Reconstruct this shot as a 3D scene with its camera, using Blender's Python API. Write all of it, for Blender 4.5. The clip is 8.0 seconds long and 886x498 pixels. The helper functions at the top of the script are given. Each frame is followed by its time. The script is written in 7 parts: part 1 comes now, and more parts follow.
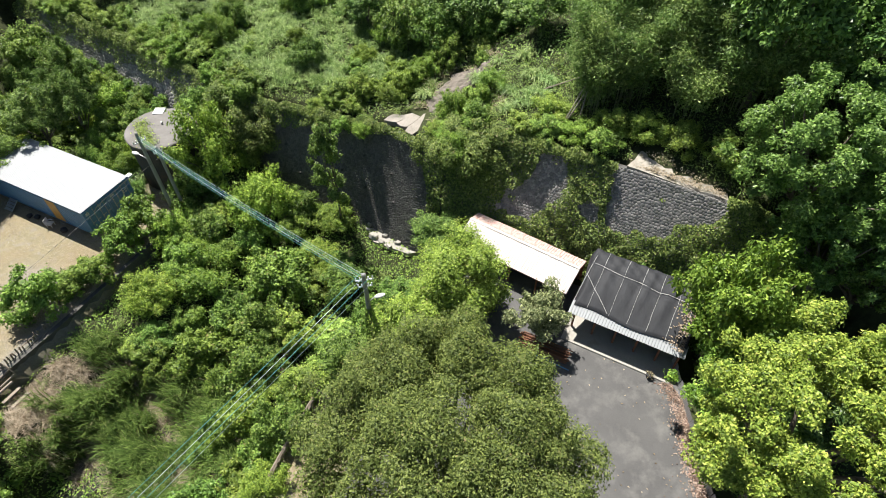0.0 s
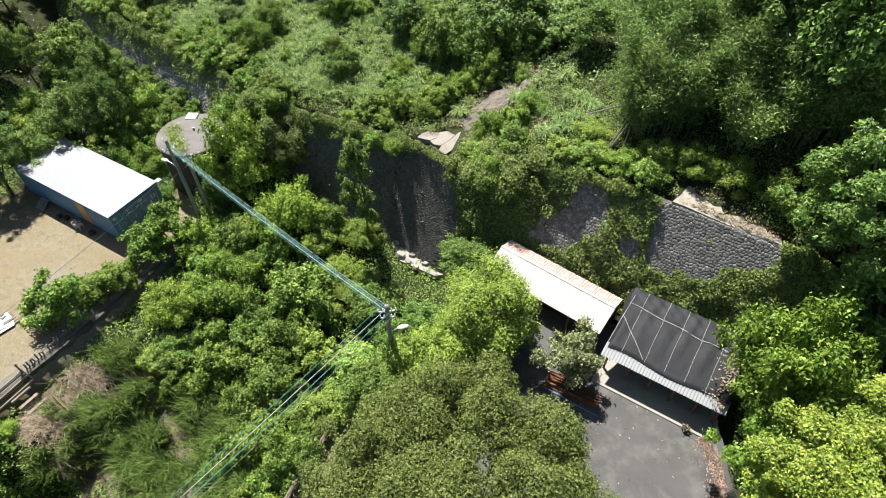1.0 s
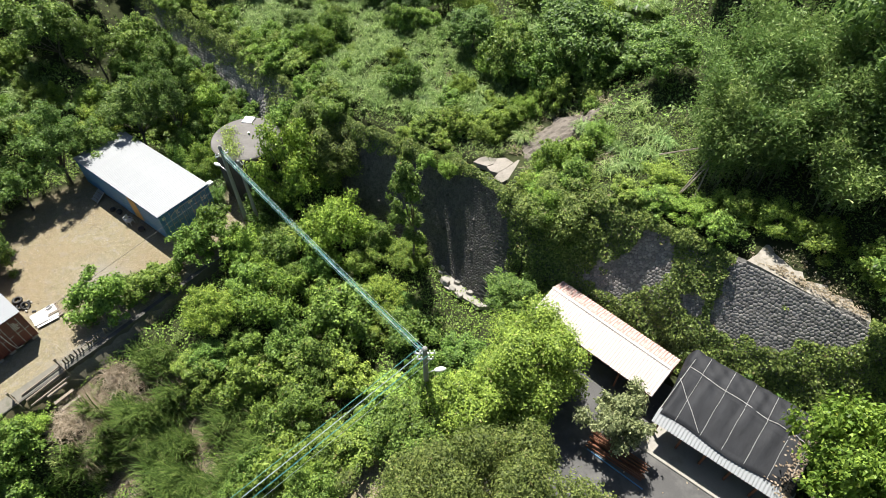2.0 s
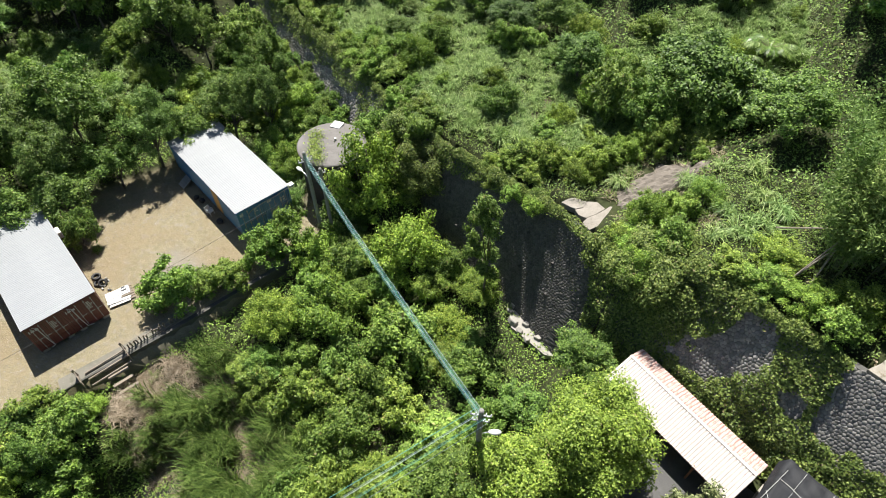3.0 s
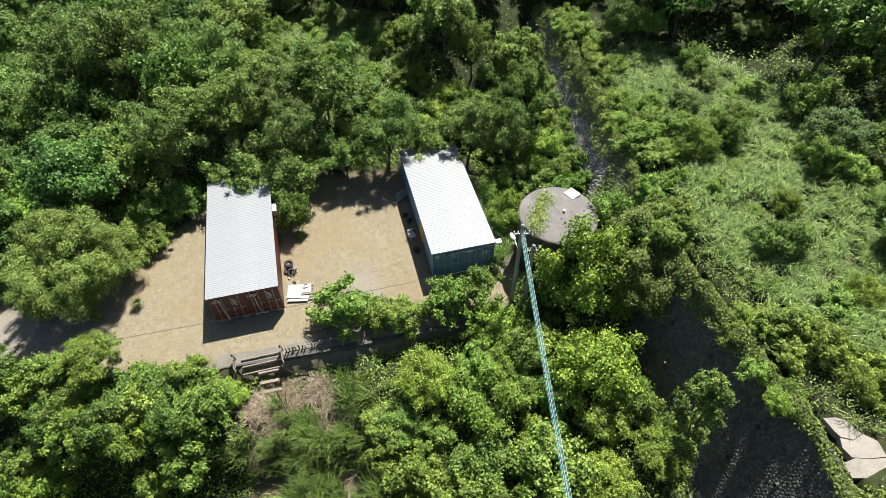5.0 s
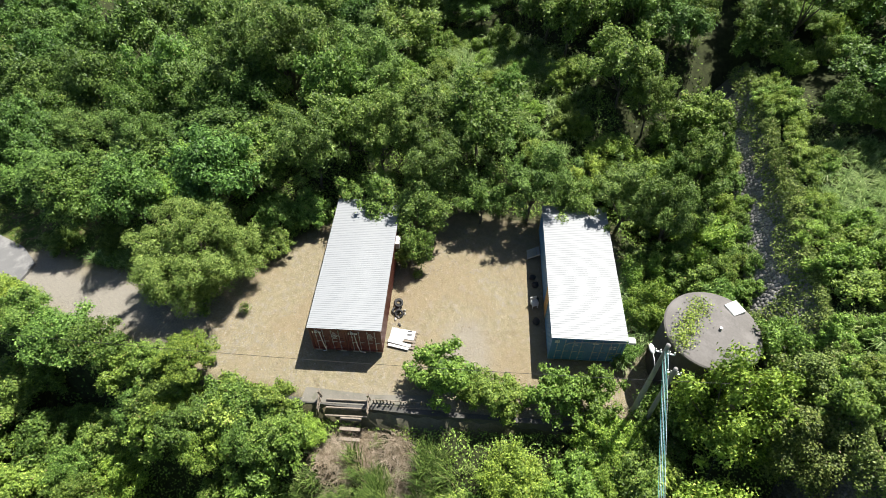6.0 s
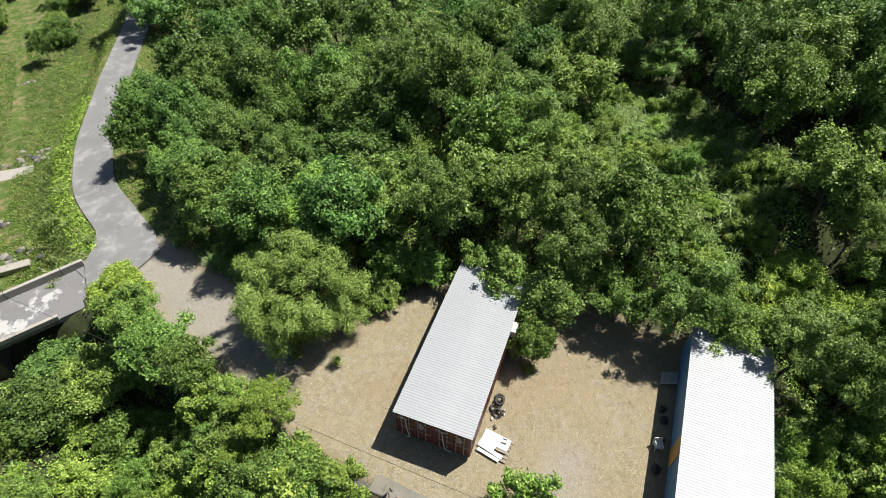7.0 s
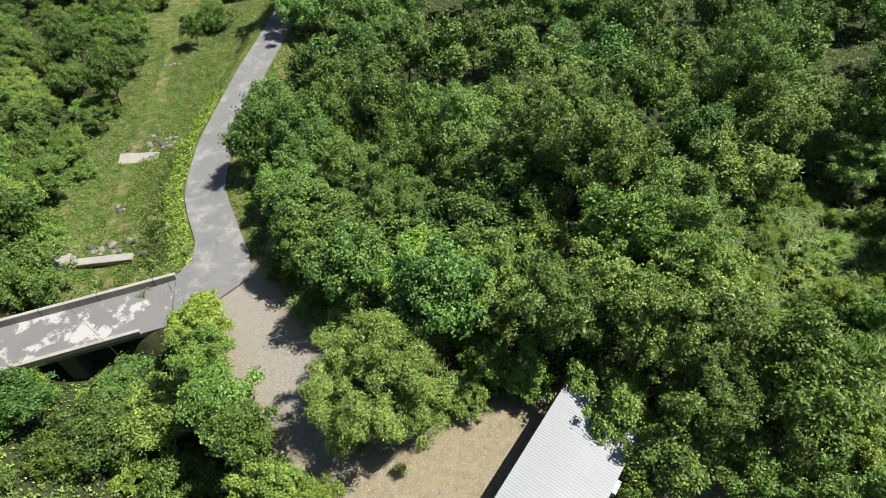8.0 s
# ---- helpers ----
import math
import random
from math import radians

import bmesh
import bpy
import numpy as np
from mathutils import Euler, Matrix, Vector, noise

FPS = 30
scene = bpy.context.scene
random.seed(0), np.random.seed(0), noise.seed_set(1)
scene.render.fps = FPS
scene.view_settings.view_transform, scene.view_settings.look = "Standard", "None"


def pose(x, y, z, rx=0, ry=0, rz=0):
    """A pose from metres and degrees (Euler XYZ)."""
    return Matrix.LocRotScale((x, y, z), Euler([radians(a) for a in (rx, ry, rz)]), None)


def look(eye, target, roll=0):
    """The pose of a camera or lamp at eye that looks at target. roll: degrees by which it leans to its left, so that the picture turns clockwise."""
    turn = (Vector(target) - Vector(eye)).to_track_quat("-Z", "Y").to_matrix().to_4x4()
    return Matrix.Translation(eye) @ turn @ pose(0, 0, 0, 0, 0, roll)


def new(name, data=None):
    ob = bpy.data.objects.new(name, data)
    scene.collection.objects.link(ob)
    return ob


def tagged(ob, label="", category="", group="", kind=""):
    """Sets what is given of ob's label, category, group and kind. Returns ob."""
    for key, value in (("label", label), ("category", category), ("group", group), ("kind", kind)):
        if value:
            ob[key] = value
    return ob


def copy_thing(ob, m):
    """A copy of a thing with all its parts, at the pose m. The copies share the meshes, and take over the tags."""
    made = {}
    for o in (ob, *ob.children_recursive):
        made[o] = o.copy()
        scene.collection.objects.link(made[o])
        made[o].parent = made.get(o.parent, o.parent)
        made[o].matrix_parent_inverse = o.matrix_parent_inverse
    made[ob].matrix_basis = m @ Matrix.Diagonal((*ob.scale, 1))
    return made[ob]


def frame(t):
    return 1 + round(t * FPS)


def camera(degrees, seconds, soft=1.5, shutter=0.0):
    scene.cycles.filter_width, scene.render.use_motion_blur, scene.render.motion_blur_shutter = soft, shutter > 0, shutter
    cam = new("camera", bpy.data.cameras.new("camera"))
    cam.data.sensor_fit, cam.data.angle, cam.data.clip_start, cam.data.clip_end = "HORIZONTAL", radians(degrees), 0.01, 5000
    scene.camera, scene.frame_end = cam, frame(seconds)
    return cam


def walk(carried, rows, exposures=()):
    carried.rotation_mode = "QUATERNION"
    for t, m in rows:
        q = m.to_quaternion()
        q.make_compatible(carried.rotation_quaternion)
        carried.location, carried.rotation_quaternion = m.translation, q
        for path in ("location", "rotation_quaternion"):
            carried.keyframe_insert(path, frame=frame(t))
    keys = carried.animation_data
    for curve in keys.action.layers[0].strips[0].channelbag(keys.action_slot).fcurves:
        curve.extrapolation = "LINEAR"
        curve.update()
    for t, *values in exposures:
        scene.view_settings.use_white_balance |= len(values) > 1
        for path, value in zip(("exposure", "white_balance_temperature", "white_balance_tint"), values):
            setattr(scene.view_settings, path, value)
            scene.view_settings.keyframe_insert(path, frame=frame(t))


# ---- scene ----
cam = camera(74.8, 8.0, soft=0.45)
METRES, EYE, TILT, LEAN, TURN = 41.0, 36.4, -48.7, 0.0, 0.0
ROWS = [
    (0.0, 0.0, 0.0, 0.0, 0.0, 0.0, -0.0),
    (0.5, -0.0005, 0.0196, 0.0209, 0.96, 0.01, -1.03),
    (1.0, -0.0027, 0.0432, 0.0455, 2.8, -0.06, -3.02),
    (1.5, -0.0065, 0.0677, 0.0718, 4.83, -0.21, -5.23),
    (3.0, -0.0418, 0.1466, 0.1592, 14.76, -2.22, -16.06),
    (3.5, -0.0628, 0.1762, 0.1923, 19.6, -3.88, -20.71),
    (4.0, -0.0912, 0.2062, 0.2223, 25.15, -6.08, -25.61),
    (5.5, -0.2379, 0.2917, 0.3069, 47.16, -18.11, -39.72),
    (6.0, -0.3141, 0.3155, 0.3297, 58.21, -25.48, -43.92),
    (6.5, -0.4031, 0.3316, 0.3442, 70.12, -33.94, -46.88),
    (7.0, -0.5018, 0.3381, 0.3501, 82.1, -42.83, -48.43),
    (7.5, -0.6067, 0.3355, 0.3459, 93.64, -51.55, -48.71),
    (8.0, -0.7139, 0.3252, 0.3342, 103.99, -59.36, -47.84),
]
walk(cam, [(t, pose(0, 0, EYE, TILT, LEAN, TURN) @ pose(METRES * x, METRES * y, METRES * z, 90 + pitch, roll, yaw)) for t, x, y, z, yaw, pitch, roll in ROWS], exposures=((0.0, 1.06), (3.0, 0.98), (5.5, 1.0), (6.5, 0.92), (7.5, 0.75), (8.0, 0.76)))

# ---- world, sun, exposure ----
SUN_EL, SUN_AZ = radians(60.0), radians(118.0)   # direction towards the sun, azimuth from +x
world = bpy.data.worlds.new("sky")
scene.world = world
world.use_nodes = True
wn = world.node_tree
sky = wn.nodes.new("ShaderNodeTexSky")
sky.sky_type = "NISHITA"
sky.sun_disc = False
sky.sun_elevation = SUN_EL
sky.sun_rotation = radians(90.0) - SUN_AZ
wn.nodes["Background"].inputs[1].default_value = 0.05
wn.links.new(sky.outputs[0], wn.nodes["Background"].inputs[0])
sun = new("sun", bpy.data.lights.new("sun", "SUN"))
sun.data.energy, sun.data.angle, sun.data.color = 5.0, radians(0.53), (1.0, 0.96, 0.89)
sun_dir = Vector((math.cos(SUN_EL) * math.cos(SUN_AZ), math.cos(SUN_EL) * math.sin(SUN_AZ), math.sin(SUN_EL)))
sun.matrix_world = look(sun_dir * 200, (0, 0, 0))

# ---- materials ----
class Nodes:
    """A small builder of node materials."""

    def __init__(self, name):
        self.mat = bpy.data.materials.new(name)
        self.mat.use_nodes = True
        self.t = self.mat.node_tree
        self.bsdf = self.t.nodes["Principled BSDF"]
        self.out = self.t.nodes["Material Output"]

    def n(self, kind, **values):
        node = self.t.nodes.new(kind)
        for k, v in values.items():
            if k.startswith("_"):
                node.inputs[int(k[1:])].default_value = v
            else:
                setattr(node, k, v)
        return node

    def l(self, a, b):
        self.t.links.new(a, b)

    def coord(self, scale=1.0, kind="Object"):
        m = self.n("ShaderNodeMapping")
        m.inputs["Scale"].default_value = (scale, scale, scale) if isinstance(scale, (int, float)) else scale
        self.l(self.n("ShaderNodeTexCoord").outputs[kind], m.inputs[0])
        return m.outputs[0]

    def noise(self, scale, detail=4, rough=0.6, vec=None):
        nd = self.n("ShaderNodeTexNoise")
        nd.inputs["Scale"].default_value, nd.inputs["Detail"].default_value, nd.inputs["Roughness"].default_value = scale, detail, rough
        self.l(vec if vec is not None else self.coord(), nd.inputs["Vector"])
        return nd.outputs["Fac"]

    def ramp(self, fac, *stops):
        r = self.n("ShaderNodeValToRGB")
        e = r.color_ramp.elements
        while len(e) < len(stops):
            e.new(0.5)
        for el, (p, c) in zip(e, stops):
            el.position, el.color = p, (*c, 1) if len(c) == 3 else c
        self.l(fac, r.inputs[0])
        return r.outputs[0]

    def mixc(self, fac, a, b, mode="MIX"):
        m = self.n("ShaderNodeMixRGB", blend_type=mode)
        for sock, v in zip(m.inputs, (fac, a, b)):
            if isinstance(v, (int, float)):
                sock.default_value = v
            elif isinstance(v, tuple):
                sock.default_value = (*v, 1)
            else:
                self.l(v, sock)
        return m.outputs[0]

    def math(self, op, a, b=0.0):
        m = self.n("ShaderNodeMath", operation=op)
        for sock, v in zip(m.inputs, (a, b)):
            if isinstance(v, (int, float)):
                sock.default_value = v
            else:
                self.l(v, sock)
        return m.outputs[0]

    def attr(self, name):
        return self.n("ShaderNodeAttribute", attribute_name=name).outputs["Fac"]

    def bump(self, fac, strength=0.4, distance=0.02):
        b = self.n("ShaderNodeBump")
        b.inputs["Strength"].default_value, b.inputs["Distance"].default_value = strength, distance
        self.l(fac, b.inputs["Height"])
        self.l(b.outputs[0], self.bsdf.inputs["Normal"])

    def done(self, colour=None, rough=0.6, metal=0.0, spec=None):
        if colour is not None:
            if isinstance(colour, tuple):
                self.bsdf.inputs["Base Color"].default_value = (*colour, 1)
            else:
                self.l(colour, self.bsdf.inputs["Base Color"])
        if isinstance(rough, (int, float)):
            self.bsdf.inputs["Roughness"].default_value = rough
        else:
            self.l(rough, self.bsdf.inputs["Roughness"])
        self.bsdf.inputs["Metallic"].default_value = metal
        if spec is not None:
            self.bsdf.inputs["Specular IOR Level"].default_value = spec
        return self.mat


def leaf_material(name, dark, mid, light, old=None, through_light=0.19, rough=0.5, spread=0.3):
    """Leaves: each leaf takes its own tone, each plant its own shade, and light passes through."""
    m = Nodes(name)
    # dark tone lowered, light tone raised: deeper foliage shadow put into the colour
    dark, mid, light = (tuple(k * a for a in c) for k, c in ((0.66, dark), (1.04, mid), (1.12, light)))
    island = m.n("ShaderNodeNewGeometry").outputs["Random Per Island"]
    stops = [(0.0, dark), (0.45, mid), (0.9, light)]
    if old:
        stops += [(0.97, light), (1.0, old)]
    c = m.ramp(island, *stops)
    rnd = m.n("ShaderNodeObjectInfo").outputs["Random"]
    hsv = m.n("ShaderNodeHueSaturation")
    hsv.inputs["Saturation"].default_value = 0.92
    m.l(m.math("ADD", m.math("MULTIPLY", m.math("FRACT", m.math("MULTIPLY", rnd, 7.3)), 0.034), 0.462), hsv.inputs["Hue"])
    m.l(m.math("ADD", m.math("MULTIPLY", rnd, spread * 2), 1.0 - spread), hsv.inputs["Value"])
    m.l(c, hsv.inputs["Color"])
    # noise patches pulled towards the dark tone, adding shade contrast between clumps
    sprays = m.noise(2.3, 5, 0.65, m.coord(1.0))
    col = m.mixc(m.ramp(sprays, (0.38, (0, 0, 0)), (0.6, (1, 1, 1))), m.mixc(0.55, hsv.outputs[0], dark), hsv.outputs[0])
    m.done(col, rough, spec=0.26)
    tr = m.n("ShaderNodeBsdfTranslucent")
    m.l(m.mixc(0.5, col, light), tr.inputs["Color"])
    mx = m.n("ShaderNodeMixShader")
    mx.inputs[0].default_value = through_light
    m.l(m.bsdf.outputs[0], mx.inputs[1])
    m.l(tr.outputs[0], mx.inputs[2])
    m.l(mx.outputs[0], m.out.inputs["Surface"])
    return m.mat


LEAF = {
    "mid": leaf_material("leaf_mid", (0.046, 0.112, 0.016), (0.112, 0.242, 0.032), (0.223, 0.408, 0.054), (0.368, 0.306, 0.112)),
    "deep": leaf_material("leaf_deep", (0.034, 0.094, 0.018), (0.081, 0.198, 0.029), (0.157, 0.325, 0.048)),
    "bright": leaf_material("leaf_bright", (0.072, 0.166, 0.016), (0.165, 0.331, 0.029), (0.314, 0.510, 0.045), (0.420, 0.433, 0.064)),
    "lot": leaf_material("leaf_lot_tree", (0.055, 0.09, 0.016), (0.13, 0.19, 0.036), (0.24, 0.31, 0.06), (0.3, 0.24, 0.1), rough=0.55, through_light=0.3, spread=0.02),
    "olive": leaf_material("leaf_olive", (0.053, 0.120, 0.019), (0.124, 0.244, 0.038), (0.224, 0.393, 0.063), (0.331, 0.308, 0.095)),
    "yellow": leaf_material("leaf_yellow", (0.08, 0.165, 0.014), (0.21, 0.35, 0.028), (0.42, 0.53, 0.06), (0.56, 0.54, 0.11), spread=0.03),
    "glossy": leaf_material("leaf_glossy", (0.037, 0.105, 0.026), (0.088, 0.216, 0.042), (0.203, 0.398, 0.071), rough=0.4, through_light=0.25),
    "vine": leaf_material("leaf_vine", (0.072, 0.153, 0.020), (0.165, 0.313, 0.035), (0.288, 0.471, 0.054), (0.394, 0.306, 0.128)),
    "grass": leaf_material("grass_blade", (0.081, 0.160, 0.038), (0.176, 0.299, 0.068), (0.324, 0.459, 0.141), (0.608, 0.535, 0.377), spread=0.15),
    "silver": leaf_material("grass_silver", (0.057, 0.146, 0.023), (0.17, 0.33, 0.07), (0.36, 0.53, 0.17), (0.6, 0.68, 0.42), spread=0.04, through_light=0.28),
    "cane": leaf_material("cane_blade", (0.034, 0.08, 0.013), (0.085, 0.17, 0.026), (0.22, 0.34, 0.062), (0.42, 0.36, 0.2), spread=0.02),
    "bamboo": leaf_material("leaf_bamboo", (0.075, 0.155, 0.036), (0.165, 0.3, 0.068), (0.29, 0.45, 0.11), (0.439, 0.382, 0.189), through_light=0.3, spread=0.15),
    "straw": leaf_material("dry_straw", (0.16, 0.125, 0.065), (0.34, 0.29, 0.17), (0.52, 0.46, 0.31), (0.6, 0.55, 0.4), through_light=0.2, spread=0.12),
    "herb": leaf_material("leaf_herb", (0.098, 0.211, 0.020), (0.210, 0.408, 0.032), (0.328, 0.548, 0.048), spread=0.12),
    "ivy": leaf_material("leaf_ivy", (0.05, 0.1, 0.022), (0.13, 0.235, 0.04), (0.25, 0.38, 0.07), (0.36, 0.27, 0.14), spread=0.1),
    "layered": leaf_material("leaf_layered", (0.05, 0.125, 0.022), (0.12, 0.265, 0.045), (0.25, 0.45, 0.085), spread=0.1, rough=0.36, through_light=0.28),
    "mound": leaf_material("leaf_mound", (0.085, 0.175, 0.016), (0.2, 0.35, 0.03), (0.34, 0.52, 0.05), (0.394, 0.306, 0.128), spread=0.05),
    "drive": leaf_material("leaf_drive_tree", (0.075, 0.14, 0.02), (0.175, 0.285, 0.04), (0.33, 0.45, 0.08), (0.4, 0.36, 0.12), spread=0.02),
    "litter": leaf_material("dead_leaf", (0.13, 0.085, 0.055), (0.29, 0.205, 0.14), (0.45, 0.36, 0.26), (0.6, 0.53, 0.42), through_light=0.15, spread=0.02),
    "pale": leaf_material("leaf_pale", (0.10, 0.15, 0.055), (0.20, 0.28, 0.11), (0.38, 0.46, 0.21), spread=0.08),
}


def bark_material(name, a, b):
    m = Nodes(name)
    f = m.noise(9, 6, 0.7, m.coord((1, 1, 0.25)))
    m.bump(f, 0.6, 0.03)
    return m.done(m.ramp(f, (0.3, a), (0.7, b)), 0.85)


M_BARK = bark_material("bark", (0.05, 0.04, 0.03), (0.2, 0.17, 0.13))
M_CULM = bark_material("bamboo_culm", (0.09, 0.11, 0.04), (0.26, 0.27, 0.13))
M_DEADWOOD = bark_material("dead_wood", (0.16, 0.13, 0.1), (0.42, 0.36, 0.29))


def mottled(name, a, b, fine=30.0, coarse=1.2, rough=0.8, bump=0.3, metal=0.0, stain=None, stain_at=(0.55, 0.75)):
    """A surface with fine grain, coarse tone changes, and stains if given."""
    m = Nodes(name)
    v = m.coord()
    f, g = m.noise(fine, 5, 0.65, v), m.noise(coarse, 4, 0.6, v)
    c = m.mixc(0.5, m.ramp(f, (0.3, a), (0.7, b)), m.ramp(g, (0.3, a), (0.7, b)))
    if stain:
        s = m.noise(coarse * 0.6 + 0.13, 6, 0.7, m.coord(1.3))
        c = m.mixc(m.ramp(s, (stain_at[0], (0, 0, 0)), (stain_at[1], (1, 1, 1))), c, stain)
    m.bump(f, bump, 0.02)
    return m.done(c, rough, metal)


def ground_material():
    m = Nodes("ground")
    v = m.coord()
    fine, mid, big = m.noise(14, 6, 0.7, v), m.noise(1.8, 5, 0.65, v), m.noise(0.22, 4, 0.6, v)
    soil = m.ramp(mid, (0.3, (0.022, 0.026, 0.012)), (0.6, (0.045, 0.055, 0.02)), (0.8, (0.085, 0.07, 0.04)))
    blot, tuft = m.noise(2.2, 8, 0.7, v), m.noise(13, 6, 0.75, m.coord(1.1))
    straw = m.ramp(tuft, (0.32, (0.09, 0.076, 0.042)), (0.45, (0.2, 0.17, 0.105)), (0.57, (0.32, 0.278, 0.185)), (0.7, (0.47, 0.425, 0.31)))
    straw = m.mixc(m.ramp(blot, (0.40, (0.75, 0.75, 0.75)), (0.56, (0, 0, 0))), straw, m.ramp(tuft, (0.3, (0.085, 0.078, 0.045)), (0.7, (0.27, 0.235, 0.15))))
    straw = m.mixc(m.ramp(mid, (0.5, (0, 0, 0)), (0.66, (0.75, 0.75, 0.75))), straw, m.ramp(tuft, (0.3, (0.15, 0.135, 0.11)), (0.7, (0.35, 0.315, 0.265))))
    straw = m.mixc(m.ramp(big, (0.44, (0, 0, 0)), (0.6, (0.45, 0.45, 0.45))), straw, m.ramp(tuft, (0.3, (0.14, 0.1, 0.058)), (0.7, (0.32, 0.25, 0.155))))
    speck = m.noise(4.5, 6, 0.7, m.coord(1.7))
    straw = m.mixc(m.ramp(speck, (0.57, (0, 0, 0)), (0.66, (0.75, 0.75, 0.75))), straw, (0.1, 0.125, 0.04))
    gravel = m.ramp(m.noise(8, 8, 0.8, v), (0.3, (0.11, 0.1, 0.083)), (0.5, (0.235, 0.216, 0.18)), (0.72, (0.4, 0.37, 0.31)))
    meadow = m.ramp(m.noise(0.7, 8, 0.75, v), (0.35, (0.035, 0.07, 0.012)), (0.5, (0.075, 0.11, 0.024)), (0.6, (0.17, 0.14, 0.075)))
    c = m.mixc(m.attr("meadow"), soil, meadow)
    c = m.mixc(m.attr("dry"), c, straw)
    c = m.mixc(m.attr("gravel"), c, gravel)
    m.bump(m.math("ADD", fine, m.math("MULTIPLY", mid, 1.5)), 0.5, 0.05)
    return m.done(c, 0.95, spec=0.2)


M_GROUND = ground_material()
M_ASPHALT = mottled("asphalt", (0.052, 0.051, 0.051), (0.105, 0.103, 0.1), 38, 0.5, 0.85, 0.45, stain=(0.165, 0.16, 0.15), stain_at=(0.48, 0.8))
M_CONCRETE = mottled("concrete", (0.24, 0.225, 0.2), (0.37, 0.35, 0.31), 18, 0.8, 0.85, 0.3, stain=(0.2, 0.18, 0.15))
M_ROADCONC = mottled("road_concrete", (0.12, 0.121, 0.12), (0.19, 0.188, 0.182), 25, 0.3, 0.85, 0.25, stain=(0.29, 0.284, 0.272), stain_at=(0.5, 0.72))
M_DARKCONC = mottled("dark_concrete", (0.05, 0.05, 0.046), (0.11, 0.105, 0.095), 12, 0.9, 0.9, 0.4, stain=(0.03, 0.035, 0.025))
M_MORTAR = mottled("mortar", (0.065, 0.064, 0.06), (0.12, 0.116, 0.108), 10, 0.7, 0.95, 0.4, stain=(0.03, 0.034, 0.03))

# ---- geometry helpers ----
rng = np.random.default_rng(7)


def link_mesh(name, verts, faces, material, parent=None, smooth=False, label=""):
    me = bpy.data.meshes.new(name)
    me.from_pydata(verts, [], faces)
    me.materials.append(material)
    if smooth:
        me.shade_smooth()
    ob = new(name, me)
    if parent:
        ob.parent = parent
    return tagged(ob, label)


def fast_mesh(name, verts, faces, materials, parent=None, smooth=False, index=None, label=""):
    """One mesh from numpy arrays; faces all have the same number of corners."""
    me = bpy.data.meshes.new(name)
    nv, (nf, k) = len(verts), faces.shape
    me.vertices.add(nv)
    me.vertices.foreach_set("co", np.ascontiguousarray(verts, dtype=np.float32).ravel())
    me.loops.add(nf * k)
    me.loops.foreach_set("vertex_index", np.ascontiguousarray(faces, dtype=np.int32).ravel())
    me.polygons.add(nf)
    me.polygons.foreach_set("loop_start", np.arange(0, nf * k, k, dtype=np.int32))
    for m in materials if isinstance(materials, (list, tuple)) else [materials]:
        me.materials.append(m)
    if index is not None:
        me.polygons.foreach_set("material_index", index.astype(np.int32))
    me.update(calc_edges=True)
    if smooth:
        me.shade_smooth()
    ob = new(name, me)
    if parent:
        ob.parent = parent
    return tagged(ob, label)


def part(name, bm, material, parent, label="", smooth=False):
    """Links a bmesh as one mesh object under a thing or a part."""
    me = bpy.data.meshes.new(name)
    bm.to_mesh(me)
    bm.free()
    for m in material if isinstance(material, (list, tuple)) else [material]:
        me.materials.append(m)
    if smooth:
        me.shade_smooth()
    ob = new(name, me)
    ob.parent = parent
    return tagged(ob, label)


def thing(name, label, category, m=None, group="", kind=""):
    ob = new(name)
    if m is not None:
        ob.matrix_basis = m
    return tagged(ob, label, category, group, kind)


def add_box(bm, lo, hi, bevel=0.0, m=None):
    c = [(a + b) / 2 for a, b in zip(lo, hi)]
    s = [max(b - a, 1e-4) for a, b in zip(lo, hi)]
    mat = Matrix.Translation(c) @ Matrix.Diagonal((*s, 1))
    if m is not None:
        mat = m @ mat
    r = bmesh.ops.create_cube(bm, size=1, matrix=mat)
    if bevel:
        vs = set(r["verts"])
        es = [e for e in bm.edges if e.verts[0] in vs and e.verts[1] in vs]
        bmesh.ops.bevel(bm, geom=es, offset=bevel, segments=1, affect="EDGES")


def box(lo, hi, bevel=0.0, m=None):
    bm = bmesh.new()
    add_box(bm, lo, hi, bevel, m)
    return bm


def add_tube(bm, a, b, r0, r1=None, n=8, caps=True):
    a, b = Vector(a), Vector(b)
    d = b - a
    q = d.to_track_quat("Z", "Y").to_matrix().to_4x4()
    bmesh.ops.create_cone(bm, cap_ends=caps, segments=n, radius1=r0, radius2=r0 if r1 is None else r1, depth=d.length, matrix=Matrix.Translation((a + b) / 2) @ q)


def tube(a, b, r0, r1=None, n=8):
    bm = bmesh.new()
    add_tube(bm, a, b, r0, r1, n)
    return bm


